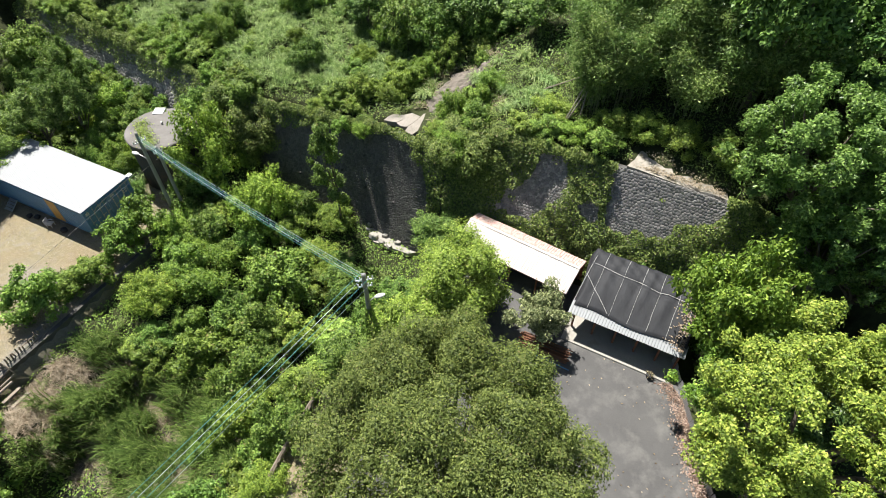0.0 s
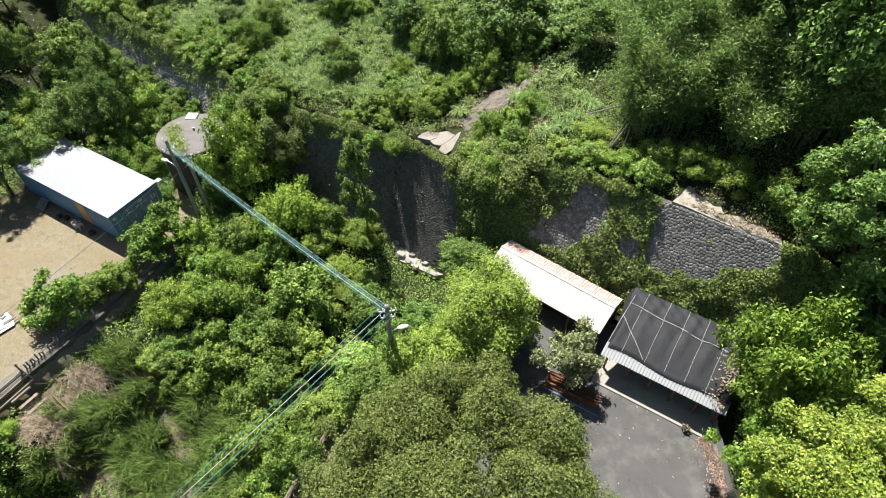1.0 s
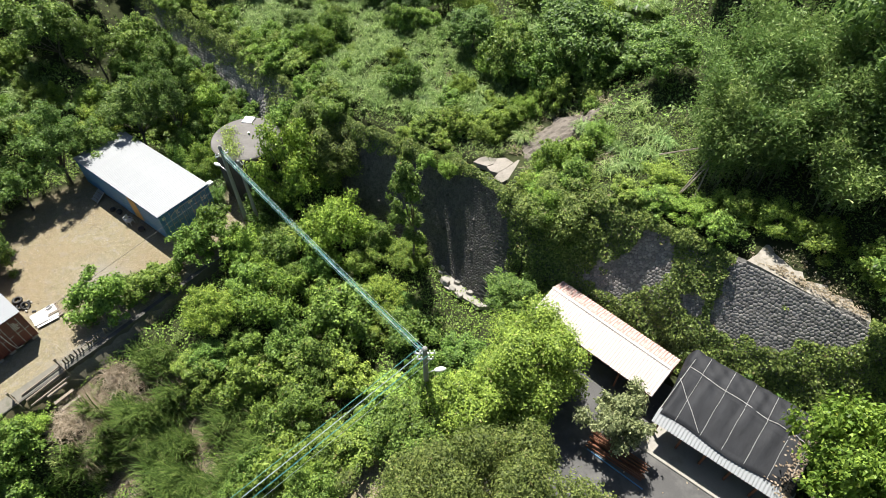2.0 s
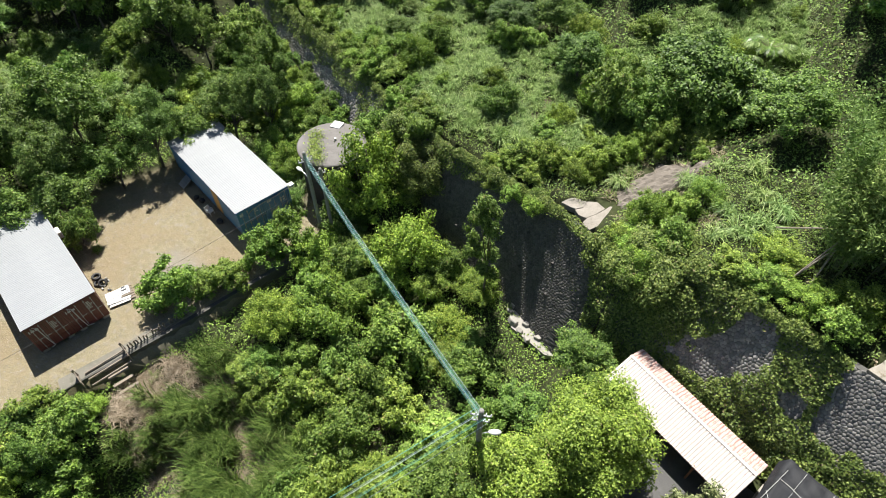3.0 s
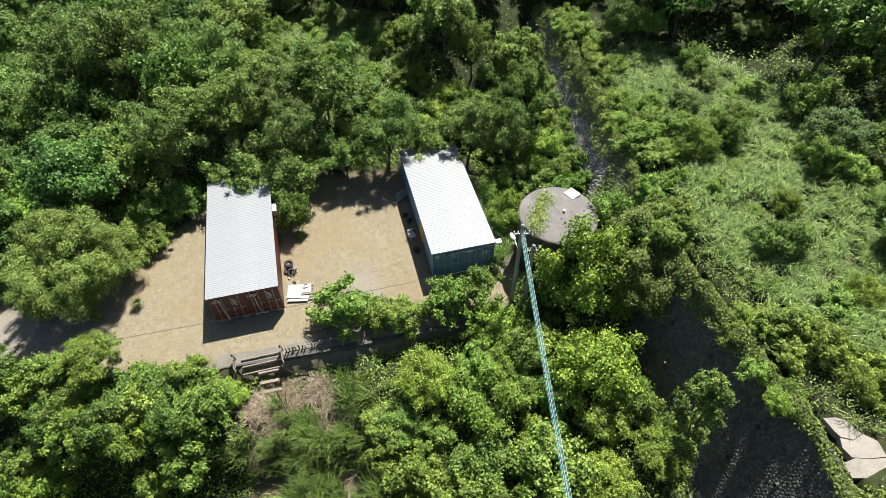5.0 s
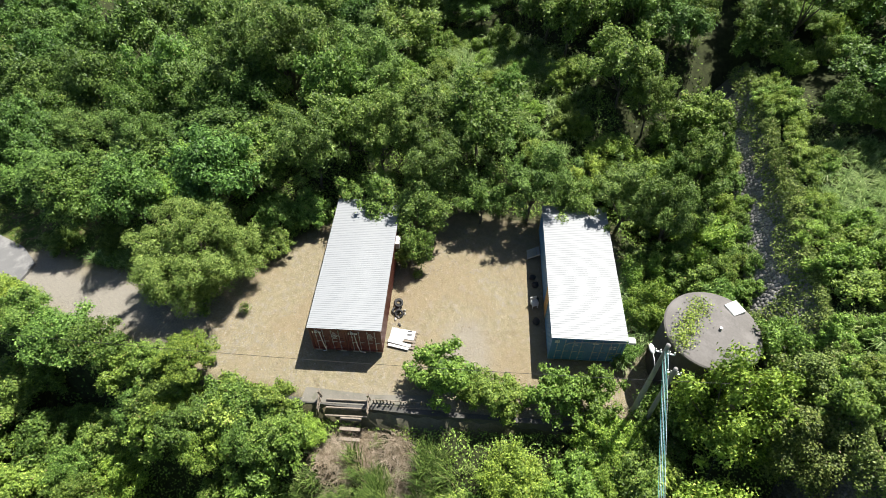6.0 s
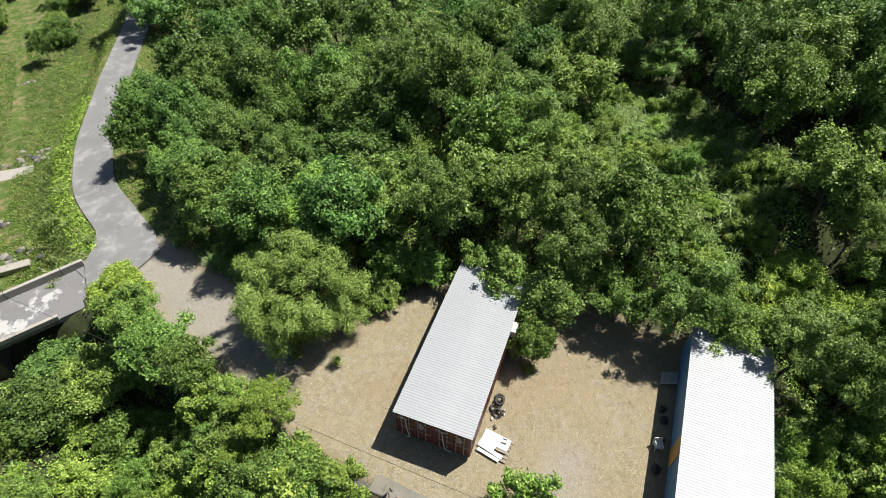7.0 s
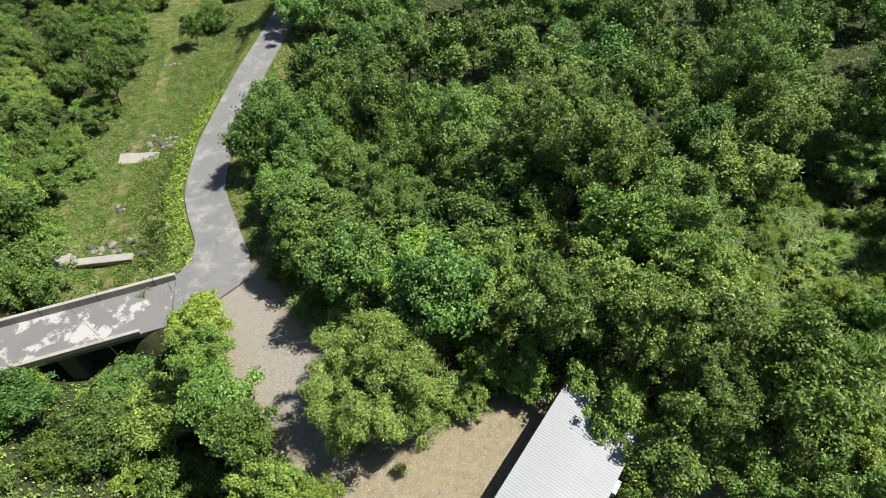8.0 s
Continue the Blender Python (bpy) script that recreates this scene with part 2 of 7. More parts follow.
def polyline_tube(points, radius, n=6):
    """A tube along a row of points, radius a number or one for each point."""
    pts = [Vector(p) for p in points]
    rad = radius if isinstance(radius, (list, tuple)) else [radius] * len(pts)
    bm = bmesh.new()
    rings = []
    for i, p in enumerate(pts):
        d = (pts[min(i + 1, len(pts) - 1)] - pts[max(i - 1, 0)]).normalized()
        side = d.orthogonal() if abs(d.z) > 0.95 else d.cross(Vector((0, 0, 1))).normalized()
        up = side.cross(d).normalized()
        side = d.cross(up).normalized()
        rings.append([bm.verts.new(p + rad[i] * (side * math.cos(2 * math.pi * k / n) + up * math.sin(2 * math.pi * k / n))) for k in range(n)])
    for r, s in zip(rings, rings[1:]):
        for k in range(n):
            bm.faces.new((r[k], r[(k + 1) % n], s[(k + 1) % n], s[k]))
    bm.faces.new(rings[0][::-1])
    bm.faces.new(rings[-1])
    return bm


# ---- the lie of the land ----
def sstep(a, b, x):
    t = np.clip((x - a) / (b - a), 0, 1)
    return t * t * (3 - 2 * t)


def near_line(x, y, pts):
    """Distance to a polyline, the height along it, and the side (positive to its left)."""
    best, zz, side = np.full(x.shape, 1e9), np.zeros(x.shape), np.ones(x.shape)
    for (ax, ay, az), (bx, by, bz) in zip(pts, pts[1:]):
        dx, dy = bx - ax, by - ay
        t = np.clip(((x - ax) * dx + (y - ay) * dy) / (dx * dx + dy * dy), 0, 1)
        d = np.hypot(x - ax - t * dx, y - ay - t * dy)
        s = np.sign(dx * (y - ay) - dy * (x - ax))
        hit = d < best
        best, zz, side = np.where(hit, d, best), np.where(hit, az + t * (bz - az), zz), np.where(hit, s, side)
    return best, zz, side


def inside(x, y, poly):
    """Signed distance to a polygon, negative inside."""
    d, odd = np.full(x.shape, 1e9), np.zeros(x.shape, bool)
    for (ax, ay), (bx, by) in zip(poly, poly[1:] + poly[:1]):
        dx, dy = bx - ax, by - ay
        t = np.clip(((x - ax) * dx + (y - ay) * dy) / (dx * dx + dy * dy), 0, 1)
        d = np.minimum(d, np.hypot(x - ax - t * dx, y - ay - t * dy))
        cross = (ay > y) != (by > y)
        odd ^= cross & (x < (bx - ax) * (y - ay) / (by - ay if by != ay else 1e-9) + ax)
    return np.where(odd, -d, d)


def ripple(x, y, s, seed=0.0):
    """Cheap smooth unevenness, about -1 to 1."""
    return (np.sin(x * s + seed) * np.cos(y * s * 1.13 + seed * 1.7) + np.sin((x + y) * s * 0.61 + seed * 2.3) * 0.7 + np.sin((x * 0.8 - y * 1.2) * s * 1.7 + seed) * 0.4) / 2.1


WALL_TOP = [(-75, 76, 7.5), (-46, 62, 7.3), (-37, 57, 7.0), (-30.4, 52.9, 6.9), (-23.7, 48.6, 6.8), (-15.7, 43.8, 6.6), (-10.3, 41.4, 6.9), (-6.7, 39.7, 7.4), (-3.9, 37.9, 7.9), (-1.2, 35.9, 8.1), (1.5, 35.0, 8.9), (4.0, 34.2, 10.2), (9, 31.6, 10.7), (13, 29.6, 10.9), (18, 27.0, 10.6), (26, 23, 9.6), (45, 10, 9), (80, -20, 9)]
STREAM = [(-2.5, 34.3, -0.6), (-7, 33.5, -0.9), (-13, 29, -3.2), (-17, 20.5, -4.6), (-24, 15.5, -5.2), (-33, 8, -6.3), (-42, -4, -7.6), (-50, -14, -8.8), (-61, -21, -10), (-79, -28.5, -11.8), (-112, -40, -14), (-220, -75, -20)]
ROAD = [(-54.6, -8.2, -4.45), (-57.4, -5.4, -4.4), (-61.5, -7.2, -4.7), (-65.3, -10.2, -5.4), (-69, -12.7, -6.2), (-78.2, -15.9, -7.5), (-94.5, -18.6, -9.0), (-114, -20.6, -10.3), (-220, -30, -15)]
DRIVE = [(-41, 12, 0.0), (-46.5, 5.6, -1.3), (-51.5, 0.6, -2.9), (-56.5, -4.0, -4.35)]
YARD = [(-32.6, 17.0), (-29.6, 22.6), (-26.6, 28.5), (-23.2, 36.2), (-25.0, 38.6), (-29.5, 42.2), (-38.5, 43.8), (-45, 33), (-49.5, 25.5), (-46, 17.5), (-47, 11), (-42.5, 7.2), (-38.3, 9.2)]
LOT = [(-10.5, 6), (-8.0, 16.6), (-3.2, 21.2), (0.4, 24.5), (0.6, 30.0), (3.5, 29.8), (9.5, 26.6), (15.8, 23.9), (15.3, 6), (18, -40), (-18, -40)]


def height(x, y):
    x, y = np.asarray(x, float), np.asarray(y, float)
    west = 1.0 + 0.2 * (x + 57) + 0.14 * (y - 27)
    west = np.clip(west, -14, 12)
    w = sstep(-54, -38, x)
    z = west * (1 - w) + (-1.2) * w
    z = z + 0.35 * ripple(x, y, 0.33, 1.0)
    d, zs, _ = near_line(x, y, STREAM)
    z = np.where(z > zs, zs + (z - zs) * sstep(1.2, 10.0, d), z)
    # far bank of the stream and the slope beyond the bridge
    d, zr, _ = near_line(x, y, ROAD)
    z = zr + (z - zr) * sstep(2.6, 7.5, d)
    d, zd, _ = near_line(x, y, DRIVE)
    z = zd + (z - zd) * sstep(3.4, 7.0, d)
    # bench of bushes below the far part of the boulder wall
    d, zt, side = near_line(x, y, WALL_TOP)
    z = z + (np.maximum(3.0 + 0.9 * sstep(-30, -40, x), z) - z) * sstep(9.0, 2.0, d) * sstep(-14.5, -19, x)
    # overgrown bench below the yard's wall, with a deep gap
    d, _, _ = near_line(x, y, [(-38, 8.5, 0), (-33.2, 15.6, 0), (-29.2, 23.0, 0), (-26, 29, 0), (-22, 37, 0)])
    gap = sstep(4.6, 2.6, near_line(x, y, [(-27.6, 22.6, 0), (-24.4, 29.0, 0)])[0])
    z = z + (np.maximum(-1.5, z) - z) * sstep(6.5, 2.5, d) * (1 - gap)
    s = inside(x, y, YARD)
    front = (x + 30) * 0.9 - (y - 24) * 0.43
    reach = np.where(front > -1.5, 0.5, 5.0)
    reach = np.where((x < -38.5) & (y < 14), 4.0, reach)
    z = z * sstep(0.0, 1.0, s / reach) + 0.02 * ripple(x, y, 2.1) * (s < 0)
    s = inside(x, y, LOT)
    z = 3.6 + (z - 3.6) * sstep(0.0, 3.2, s)
    # behind and above the boulder walls
    d, zt, side = near_line(x, y, WALL_TOP)
    up = d * side
    crest = zt - 0.03 + 0.10 * np.clip(up, 0, 18) + 0.32 * np.clip(up - 18, 0, 120) + 0.3 * ripple(x, y, 0.45, 3.0) * sstep(1, 5, up)
    crest = crest + 0.25 * np.clip(x - 12, 0, 40) * sstep(0, 8, up)
    z = z + (np.maximum(crest, z) - z) * sstep(-0.2, 0.35, up)
    return z


def axis(lo, hi, step, far):
    core = np.arange(lo, hi + step / 2, step)
    grow = np.geomspace(step, far, 26)
    return np.concatenate([(lo - np.cumsum(grow))[::-1], core, hi + np.cumsum(grow)])


gx, gy = axis(-118, 34, 0.62, 420), axis(-38, 74, 0.62, 420)
GX, GY = np.meshgrid(gx, gy)
GZ = height(GX, GY)
nx, ny = len(gx), len(gy)
idx = np.arange(nx * ny).reshape(ny, nx)
quads = np.stack([idx[:-1, :-1], idx[:-1, 1:], idx[1:, 1:], idx[1:, :-1]], -1).reshape(-1, 4)
ground = fast_mesh("ground", np.stack([GX, GY, GZ], -1).reshape(-1, 3), quads, M_GROUND, smooth=True)
tagged(ground, "hillside ground with dry straw yard, gravel drive and dark soil", "ground", kind="structure")


def yard_mask(x, y):
    e = 0.5 * ripple(x, y, 0.9, 5)
    bank = sstep(3.4, 2.0, near_line(x, y, [(-6.6, 15.5, 0), (-8.6, 9, 0)])[0] + e)
    return np.maximum(np.maximum(sstep(0.9, -0.6, inside(x, y, YARD) + e), bank), sstep(4.4, 2.6, near_line(x, y, DRIVE)[0] + e))


def gravel_mask(x, y):
    e = ripple(x, y, 0.7, 2)
    a = sstep(3.2, 1.0, near_line(x, y, [(-43, 9.5, 0), (-47, 5.4, 0), (-51.5, 0.8, 0), (-57, -4, 0)])[0] + 0.6 * e)
    b = 0.75 * sstep(2.4, 0.4, near_line(x, y, [(-33.5, 29, 0), (-30.6, 27.6, 0)])[0] + 0.7 * e)
    c = 0.6 * sstep(1.6, 0.3, near_line(x, y, [(-30.8, 21.5, 0), (-29.0, 25.0, 0)])[0] + 0.3 * e)
    return np.maximum(np.maximum(a, b), c)


def meadow_mask(x, y):
    d = near_line(x, y, STREAM)[0]
    e = near_line(x, y, ROAD)[0]
    return np.maximum(sstep(10, 6, d + 1.5 * ripple(x, y, 0.4)), sstep(13, 9, e + 1.5 * ripple(x, y, 0.4))) * sstep(-53, -57, x)


for name, values in (("dry", yard_mask(GX, GY)), ("gravel", gravel_mask(GX, GY)), ("meadow", meadow_mask(GX, GY))):
    at = ground.data.attributes.new(name, "FLOAT", "POINT")
    at.data.foreach_set("value", values.astype(np.float32).ravel())

# ---- lot, road, bridge, walls ----
def slab_from_outline(name, outline, z_of, thick, material, step=0.0, parent=None):
    """A paved sheet following the outline, with a real edge of that thickness."""
    bm = bmesh.new()
    top = [bm.verts.new((x, y, z_of(x, y))) for x, y in outline]
    f = bm.faces.new(top)
    if f.normal.z < 0:
        f.normal_flip()
    r = bmesh.ops.extrude_face_region(bm, geom=[f])
    for v in r["geom"]:
        if isinstance(v, bmesh.types.BMVert):
            v.co.z -= thick
    bmesh.ops.recalc_face_normals(bm, faces=bm.faces[:])
    bmesh.ops.triangulate(bm, faces=[g for g in bm.faces if len(g.verts) > 4])
    me = bpy.data.meshes.new(name)
    bm.to_mesh(me)
    bm.free()
    me.materials.append(material)
    ob = new(name, me)
    return ob


LOT_EDGE = [(-3.0, 19.6), (-1.2, 21.6), (0.8, 23.8), (1.2, 28.5), (9.0, 25.6), (15.0, 23.0), (14.75, 17.6), (14.35, 13.2), (14.3, 10.5), (15.5, -10), (17, -39), (-15, -39), (-6.5, 6), (-5.2, 14)]
lot = slab_from_outline("pavement", LOT_EDGE, lambda x, y: 3.64, 0.12, M_ASPHALT)
tagged(lot, "weathered grey asphalt parking lot with scattered leaf litter", "pavement", kind="structure")


def ribbon(name, line, half, lift, material, thick=0.16, step=1.2):
    """A paved strip along a line of points with heights."""
    pts = [Vector(p) for p in line]
    dense = []
    for a, b in zip(pts, pts[1:]):
        n = max(1, int((b - a).length / step))
        dense += [a.lerp(b, i / n) for i in range(n)]
    dense.append(pts[-1])
    for _ in range(3):
        dense = [dense[0]] + [(dense[i - 1] + dense[i] * 2 + dense[i + 1]) / 4 for i in range(1, len(dense) - 1)] + [dense[-1]]
    verts, faces = [], []
    for i, p in enumerate(dense):
        d = dense[min(i + 1, len(dense) - 1)] - dense[max(i - 1, 0)]
        s = Vector((-d.y, d.x, 0)).normalized()
        w = half(i / (len(dense) - 1)) if callable(half) else half
        for k, dz in ((1, 0), (-1, 0), (-1, -thick), (1, -thick)):
            verts.append(p + s * w * k + Vector((0, 0, lift + dz)))
        if i:
            o, q = 4 * (i - 1), 4 * i
            for a, b in ((0, 1), (1, 2), (2, 3), (3, 0)):
                faces.append((o + a, o + b, q + b, q + a))
    faces += [(0, 1, 2, 3), (q + 3, q + 2, q + 1, q)]
    return link_mesh(name, verts, faces, material)


road = ribbon("road", ROAD, 2.05, 0.16, M_ROADCONC, 0.26)
tagged(road, "narrow worn grey concrete lane running downhill", "road", kind="structure")
apron = slab_from_outline("road_apron", [(-52.6, -7.4), (-54.4, -4.2), (-57.4, -2.5), (-60.0, -3.6), (-63.3, -6.2), (-62.0, -9.6), (-58.2, -8.6), (-56.5, -8.9)], lambda x, y: float(height(np.array([x]), np.array([y]))[0]) + 0.24, 0.45, M_ROADCONC)
tagged(apron, "pale concrete apron where drive and lane meet", "road", kind="structure")

# bridge: deck, two parapets
bdir = Vector((-5.3, 9.5, 0.2)).normalized()
bside = Vector((-bdir.y, bdir.x, 0))
b0 = Vector((-54.0, -8.2, -4.45))
bridge = thing("bridge", "small concrete road bridge with solid parapets over the stream", "bridge")


def along_bridge(s0, s1, t0, t1, z0, z1, bevel=0.03):
    bm = bmesh.new()
    add_box(bm, (0, 0, 0), (1, 1, 1))
    for v in bm.verts:
        s, t, z = s0 + (s1 - s0) * v.co.x, t0 + (t1 - t0) * v.co.y, z0 + (z1 - z0) * v.co.z
        p = b0 - bdir * s
        v.co = Vector((p.x, p.y, p.z)) + bside * t + Vector((0, 0, z))
    bmesh.ops.recalc_face_normals(bm, faces=bm.faces[:])
    if bevel:
        bmesh.ops.bevel(bm, geom=bm.edges[:], offset=bevel, segments=1, affect="EDGES")
    return bm


M_DECK = mottled("bridge_deck", (0.125, 0.122, 0.122), (0.18, 0.177, 0.174), 30, 0.3, 0.8, 0.25, stain=(0.36, 0.355, 0.34), stain_at=(0.51, 0.56))
part("deck", along_bridge(-0.5, 27, -2.45, 2.45, -0.45, 0.08), M_DECK, bridge, "patched grey deck with pale worn stains")
part("parapet", along_bridge(-0.6, 27, 2.2, 2.52, 0.0, 0.85), M_CONCRETE, bridge, "weathered grey concrete parapet")
part("parapet", along_bridge(2.5, 27, -2.52, -2.2, 0.0, 0.5), M_CONCRETE, bridge, "low concrete edge beam")
part("pier", along_bridge(8, 9.2, -2.2, 2.2, -5, -0.45), M_DARKCONC, bridge)
for s in (1.2, 5.7, 10.2, 14.7, 19.2):
    part("joint_strip", along_bridge(s, s + 0.06, 2.19, 2.53, 0.02, 0.856, 0), M_DARKCONC, bridge)


def wall_strip(name, line, zb, batter, material, label, thick=0.34, cap=None):
    """A battered wall along a line of top points (the face leans back), with its base at zb."""
    verts, faces = [], []
    pts = [Vector(p) for p in line]
    for i, p in enumerate(pts):
        d = pts[min(i + 1, len(pts) - 1)] - pts[max(i - 1, 0)]
        s = Vector((d.y, -d.x, 0)).normalized()
        b = zb[i] if isinstance(zb, (list, tuple)) else zb
        foot = p + s * (p.z - b) * batter
        for q in (p, Vector((foot.x, foot.y, b)), Vector((foot.x, foot.y, b)) - s * thick, p - s * thick):
            verts.append(q)
        if i:
            o, q = 4 * (i - 1), 4 * i
            for a, b2 in ((0, 1), (1, 2), (2, 3), (3, 0)):
                faces.append((o + a, o + b2, q + b2, q + a))
    faces += [(0, 3, 2, 1), (q, q + 1, q + 2, q + 3)]
    ob = link_mesh(name, verts, faces, material)
    return tagged(ob, label, "wall", kind="structure")


FAR_TOP = [(-46, 61.7, 7.2), (-37, 56.7, 6.9), (-30.4, 52.6, 6.8), (-23.7, 48.3, 6.7), (-16.0, 43.7, 6.5)]
MAIN_TOP = [(-16.2, 43.75, 6.5), (-10.3, 41.1, 6.8), (-6.7, 39.4, 7.3), (-3.9, 37.6, 7.8), (-1.2, 35.6, 8.0), (0.6, 34.7, 8.3)]
MAIN_BASE = [-1.5, -1.6, -1.6, -1.6, -1.6, 0.5]
SIDE_TOP = [(0.6, 35.0, 8.0), (4.0, 33.9, 10.1), (9, 31.3, 10.6), (13, 29.3, 10.8), (18.4, 26.5, 10.5), (24, 23.4, 9.7)]
main_wall = wall_strip("wall_main", MAIN_TOP, MAIN_BASE, 0.40, M_MORTAR, "tall battered check wall of damp, shade-toned boulders set in mortar")
far_wall = wall_strip("wall_far", FAR_TOP, [3.0, 2.6, 2.0, 1.4, 1.0], 0.62, M_MORTAR, "sunlit stretch of boulder wall above the bench of bushes")
side_wall = wall_strip("wall_side", SIDE_TOP, 3.2, 0.55, M_MORTAR, "sloping retaining wall of grey boulders behind the sheds")
yard_wall = wall_strip("wall_yard", [(-33.6, 15.2, 0.05), (-32.3, 17.6, 0.05), (-29.2, 23.2, 0.05), (-26.2, 29.0, 0.05), (-22.5, 36.5, 0.05)], -4.5, 0.06, M_DARKCONC, "dark damp concrete retaining wall below the yard", thick=0.35)

# concrete sill on top of the side wall, spill slab on the main wall
sill = slab_from_outline("wall_cap", [(12.3, 29.75), (12.9, 30.3), (13.5, 31.1), (14.3, 31.2), (15.1, 30.7), (15.4, 29.9), (15.9, 29.4), (17.0, 28.8), (18.5, 27.6), (18.3, 26.7), (13.0, 29.4)], lambda x, y: 10.95 + 0.09 * (y - 29.5) - 0.06 * max(0, x - 14), 0.5, mottled("dusty_coping", (0.22, 0.2, 0.165), (0.42, 0.385, 0.33), 6, 1.6, 0.9, 0.4, stain=(0.14, 0.125, 0.085), stain_at=(0.5, 0.62)))
tagged(sill, "sunlit dusty concrete coping with leaf litter", "coping", kind="structure")

# ---- paints and metals ----
def painted_metal(name, a, b, rust, rough=0.45, amount=(0.58, 0.72)):
    m = Nodes(name)
    v = m.coord()
    f, g = m.noise(6, 5, 0.7, m.coord((1, 1, 0.35))), m.noise(0.9, 4, 0.6, v)
    c = m.mixc(0.5, m.ramp(f, (0.3, a), (0.7, b)), m.ramp(g, (0.3, a), (0.7, b)))
    s = m.noise(2.6, 7, 0.75, m.coord((1.2, 1.2, 0.45)))
    c = m.mixc(m.ramp(s, (amount[0], (0, 0, 0)), (amount[1], (0.85, 0.85, 0.85))), c, rust)
    m.bump(s, 0.15, 0.01)
    return m.done(c, rough)


M_BLUE = painted_metal("blue_paint", (0.055, 0.16, 0.31), (0.09, 0.24, 0.42), (0.12, 0.07, 0.05))
M_RED = painted_metal("maroon_paint", (0.10, 0.028, 0.022), (0.17, 0.045, 0.032), (0.16, 0.07, 0.04))
M_ORANGE = painted_metal("ochre_paint", (0.42, 0.22, 0.05), (0.5, 0.29, 0.08), (0.2, 0.12, 0.06))
M_WHITE = mottled("white_paint", (0.5, 0.5, 0.49), (0.66, 0.66, 0.64), 20, 1.0, 0.6, 0.1)
M_STEEL = mottled("galvanised_steel", (0.3, 0.31, 0.32), (0.5, 0.5, 0.5), 40, 2.0, 0.45, 0.1, metal=0.6)
M_DARKSTEEL = mottled("dark_steel", (0.03, 0.03, 0.03), (0.07, 0.065, 0.06), 40, 2.0, 0.6, 0.2)
M_RUST = mottled("rusty_steel", (0.10, 0.04, 0.02), (0.24, 0.10, 0.05), 35, 3.0, 0.8, 0.4)
M_WOOD = mottled("grey_timber", (0.14, 0.11, 0.085), (0.33, 0.28, 0.22), 12, 1.5, 0.85, 0.4)
M_BLACK = mottled("black_rubber", (0.015, 0.015, 0.016), (0.035, 0.035, 0.035), 30, 2, 0.7, 0.3)
M_POLE = mottled("pole_concrete", (0.20, 0.195, 0.185), (0.32, 0.31, 0.295), 30, 1.0, 0.85, 0.2)
M_ROCK = mottled("pale_rock", (0.33, 0.31, 0.275), (0.5, 0.47, 0.42), 7, 1.0, 0.9, 0.6)


def roof_sheet_material():
    m = Nodes("white_roof_sheet")
    v = m.coord()
    f, g = m.noise(24, 4, 0.6, v), m.noise(0.5, 4, 0.6, v)
    streak = m.noise(1.6, 6, 0.7, m.coord((0.25, 3.2, 1)))
    c = m.mixc(0.4, m.ramp(f, (0.3, (0.24, 0.254, 0.265)), (0.7, (0.31, 0.322, 0.33))), m.ramp(g, (0.3, (0.215, 0.23, 0.243)), (0.7, (0.325, 0.338, 0.347))))
    rnd = m.n("ShaderNodeObjectInfo").outputs["Random"]
    c = m.mixc(m.math("MULTIPLY", rnd, 0.14), c, (0.224, 0.234, 0.244))
    c = m.mixc(m.ramp(streak, (0.6, (0, 0, 0)), (0.8, (0.480, 0.492, 0.504))), c, (0.136, 0.139, 0.147))
    return m.done(c, 0.5)


M_ROOF = roof_sheet_material()


def red_roof_material(name, worn_from, worn_to):
    m = Nodes(name)
    v = m.coord()
    f, g = m.noise(3.0, 6, 0.7, m.coord((2.2, 0.5, 1))), m.noise(0.6, 4, 0.6, v)
    red = m.ramp(f, (0.3, (0.40, 0.15, 0.12)), (0.6, (0.5, 0.31, 0.27)), (0.75, (0.54, 0.46, 0.42)))
    pale = m.ramp(g, (0.3, (0.47, 0.42, 0.385)), (0.7, (0.55, 0.52, 0.485)))
    return m.done(m.mixc(m.ramp(f, (worn_from, (0.9, 0.9, 0.9)), (worn_to, (0, 0, 0))), pale, red), 0.6)


M_PALEROOF = red_roof_material("faded_pink_roof_sheet", 0.30, 0.42)
M_REDROOF = red_roof_material("worn_red_roof_sheet", 0.42, 0.62)


def rib_profile(length, pitch, depth):
    """Trapezoid ribs across a length: rows of (along, height)."""
    n = max(1, round(length / pitch))
    p = length / n
    rows = []
    for i in range(n):
        a = i * p
        rows += [(a, 0), (a + p * 0.35, 0), (a + p * 0.5, depth), (a + p * 0.85, depth)]
    return rows + [(length, 0)]


def ribbed(length, width, pitch, depth, thick=0.0):
    """A ribbed sheet: ribs run along y (width), repeating along x (length), facing +z."""
    bm = bmesh.new()
    rows = rib_profile(length, pitch, depth)
    a = [bm.verts.new((x, 0, z)) for x, z in rows]
    b = [bm.verts.new((x, width, z)) for x, z in rows]
    for i in range(len(rows) - 1):
        bm.faces.new((a[i], a[i + 1], b[i + 1], b[i]))
    return bm


# ---- shipping containers ----
CW, CL, CH = 2.44, 12.19, 2.59


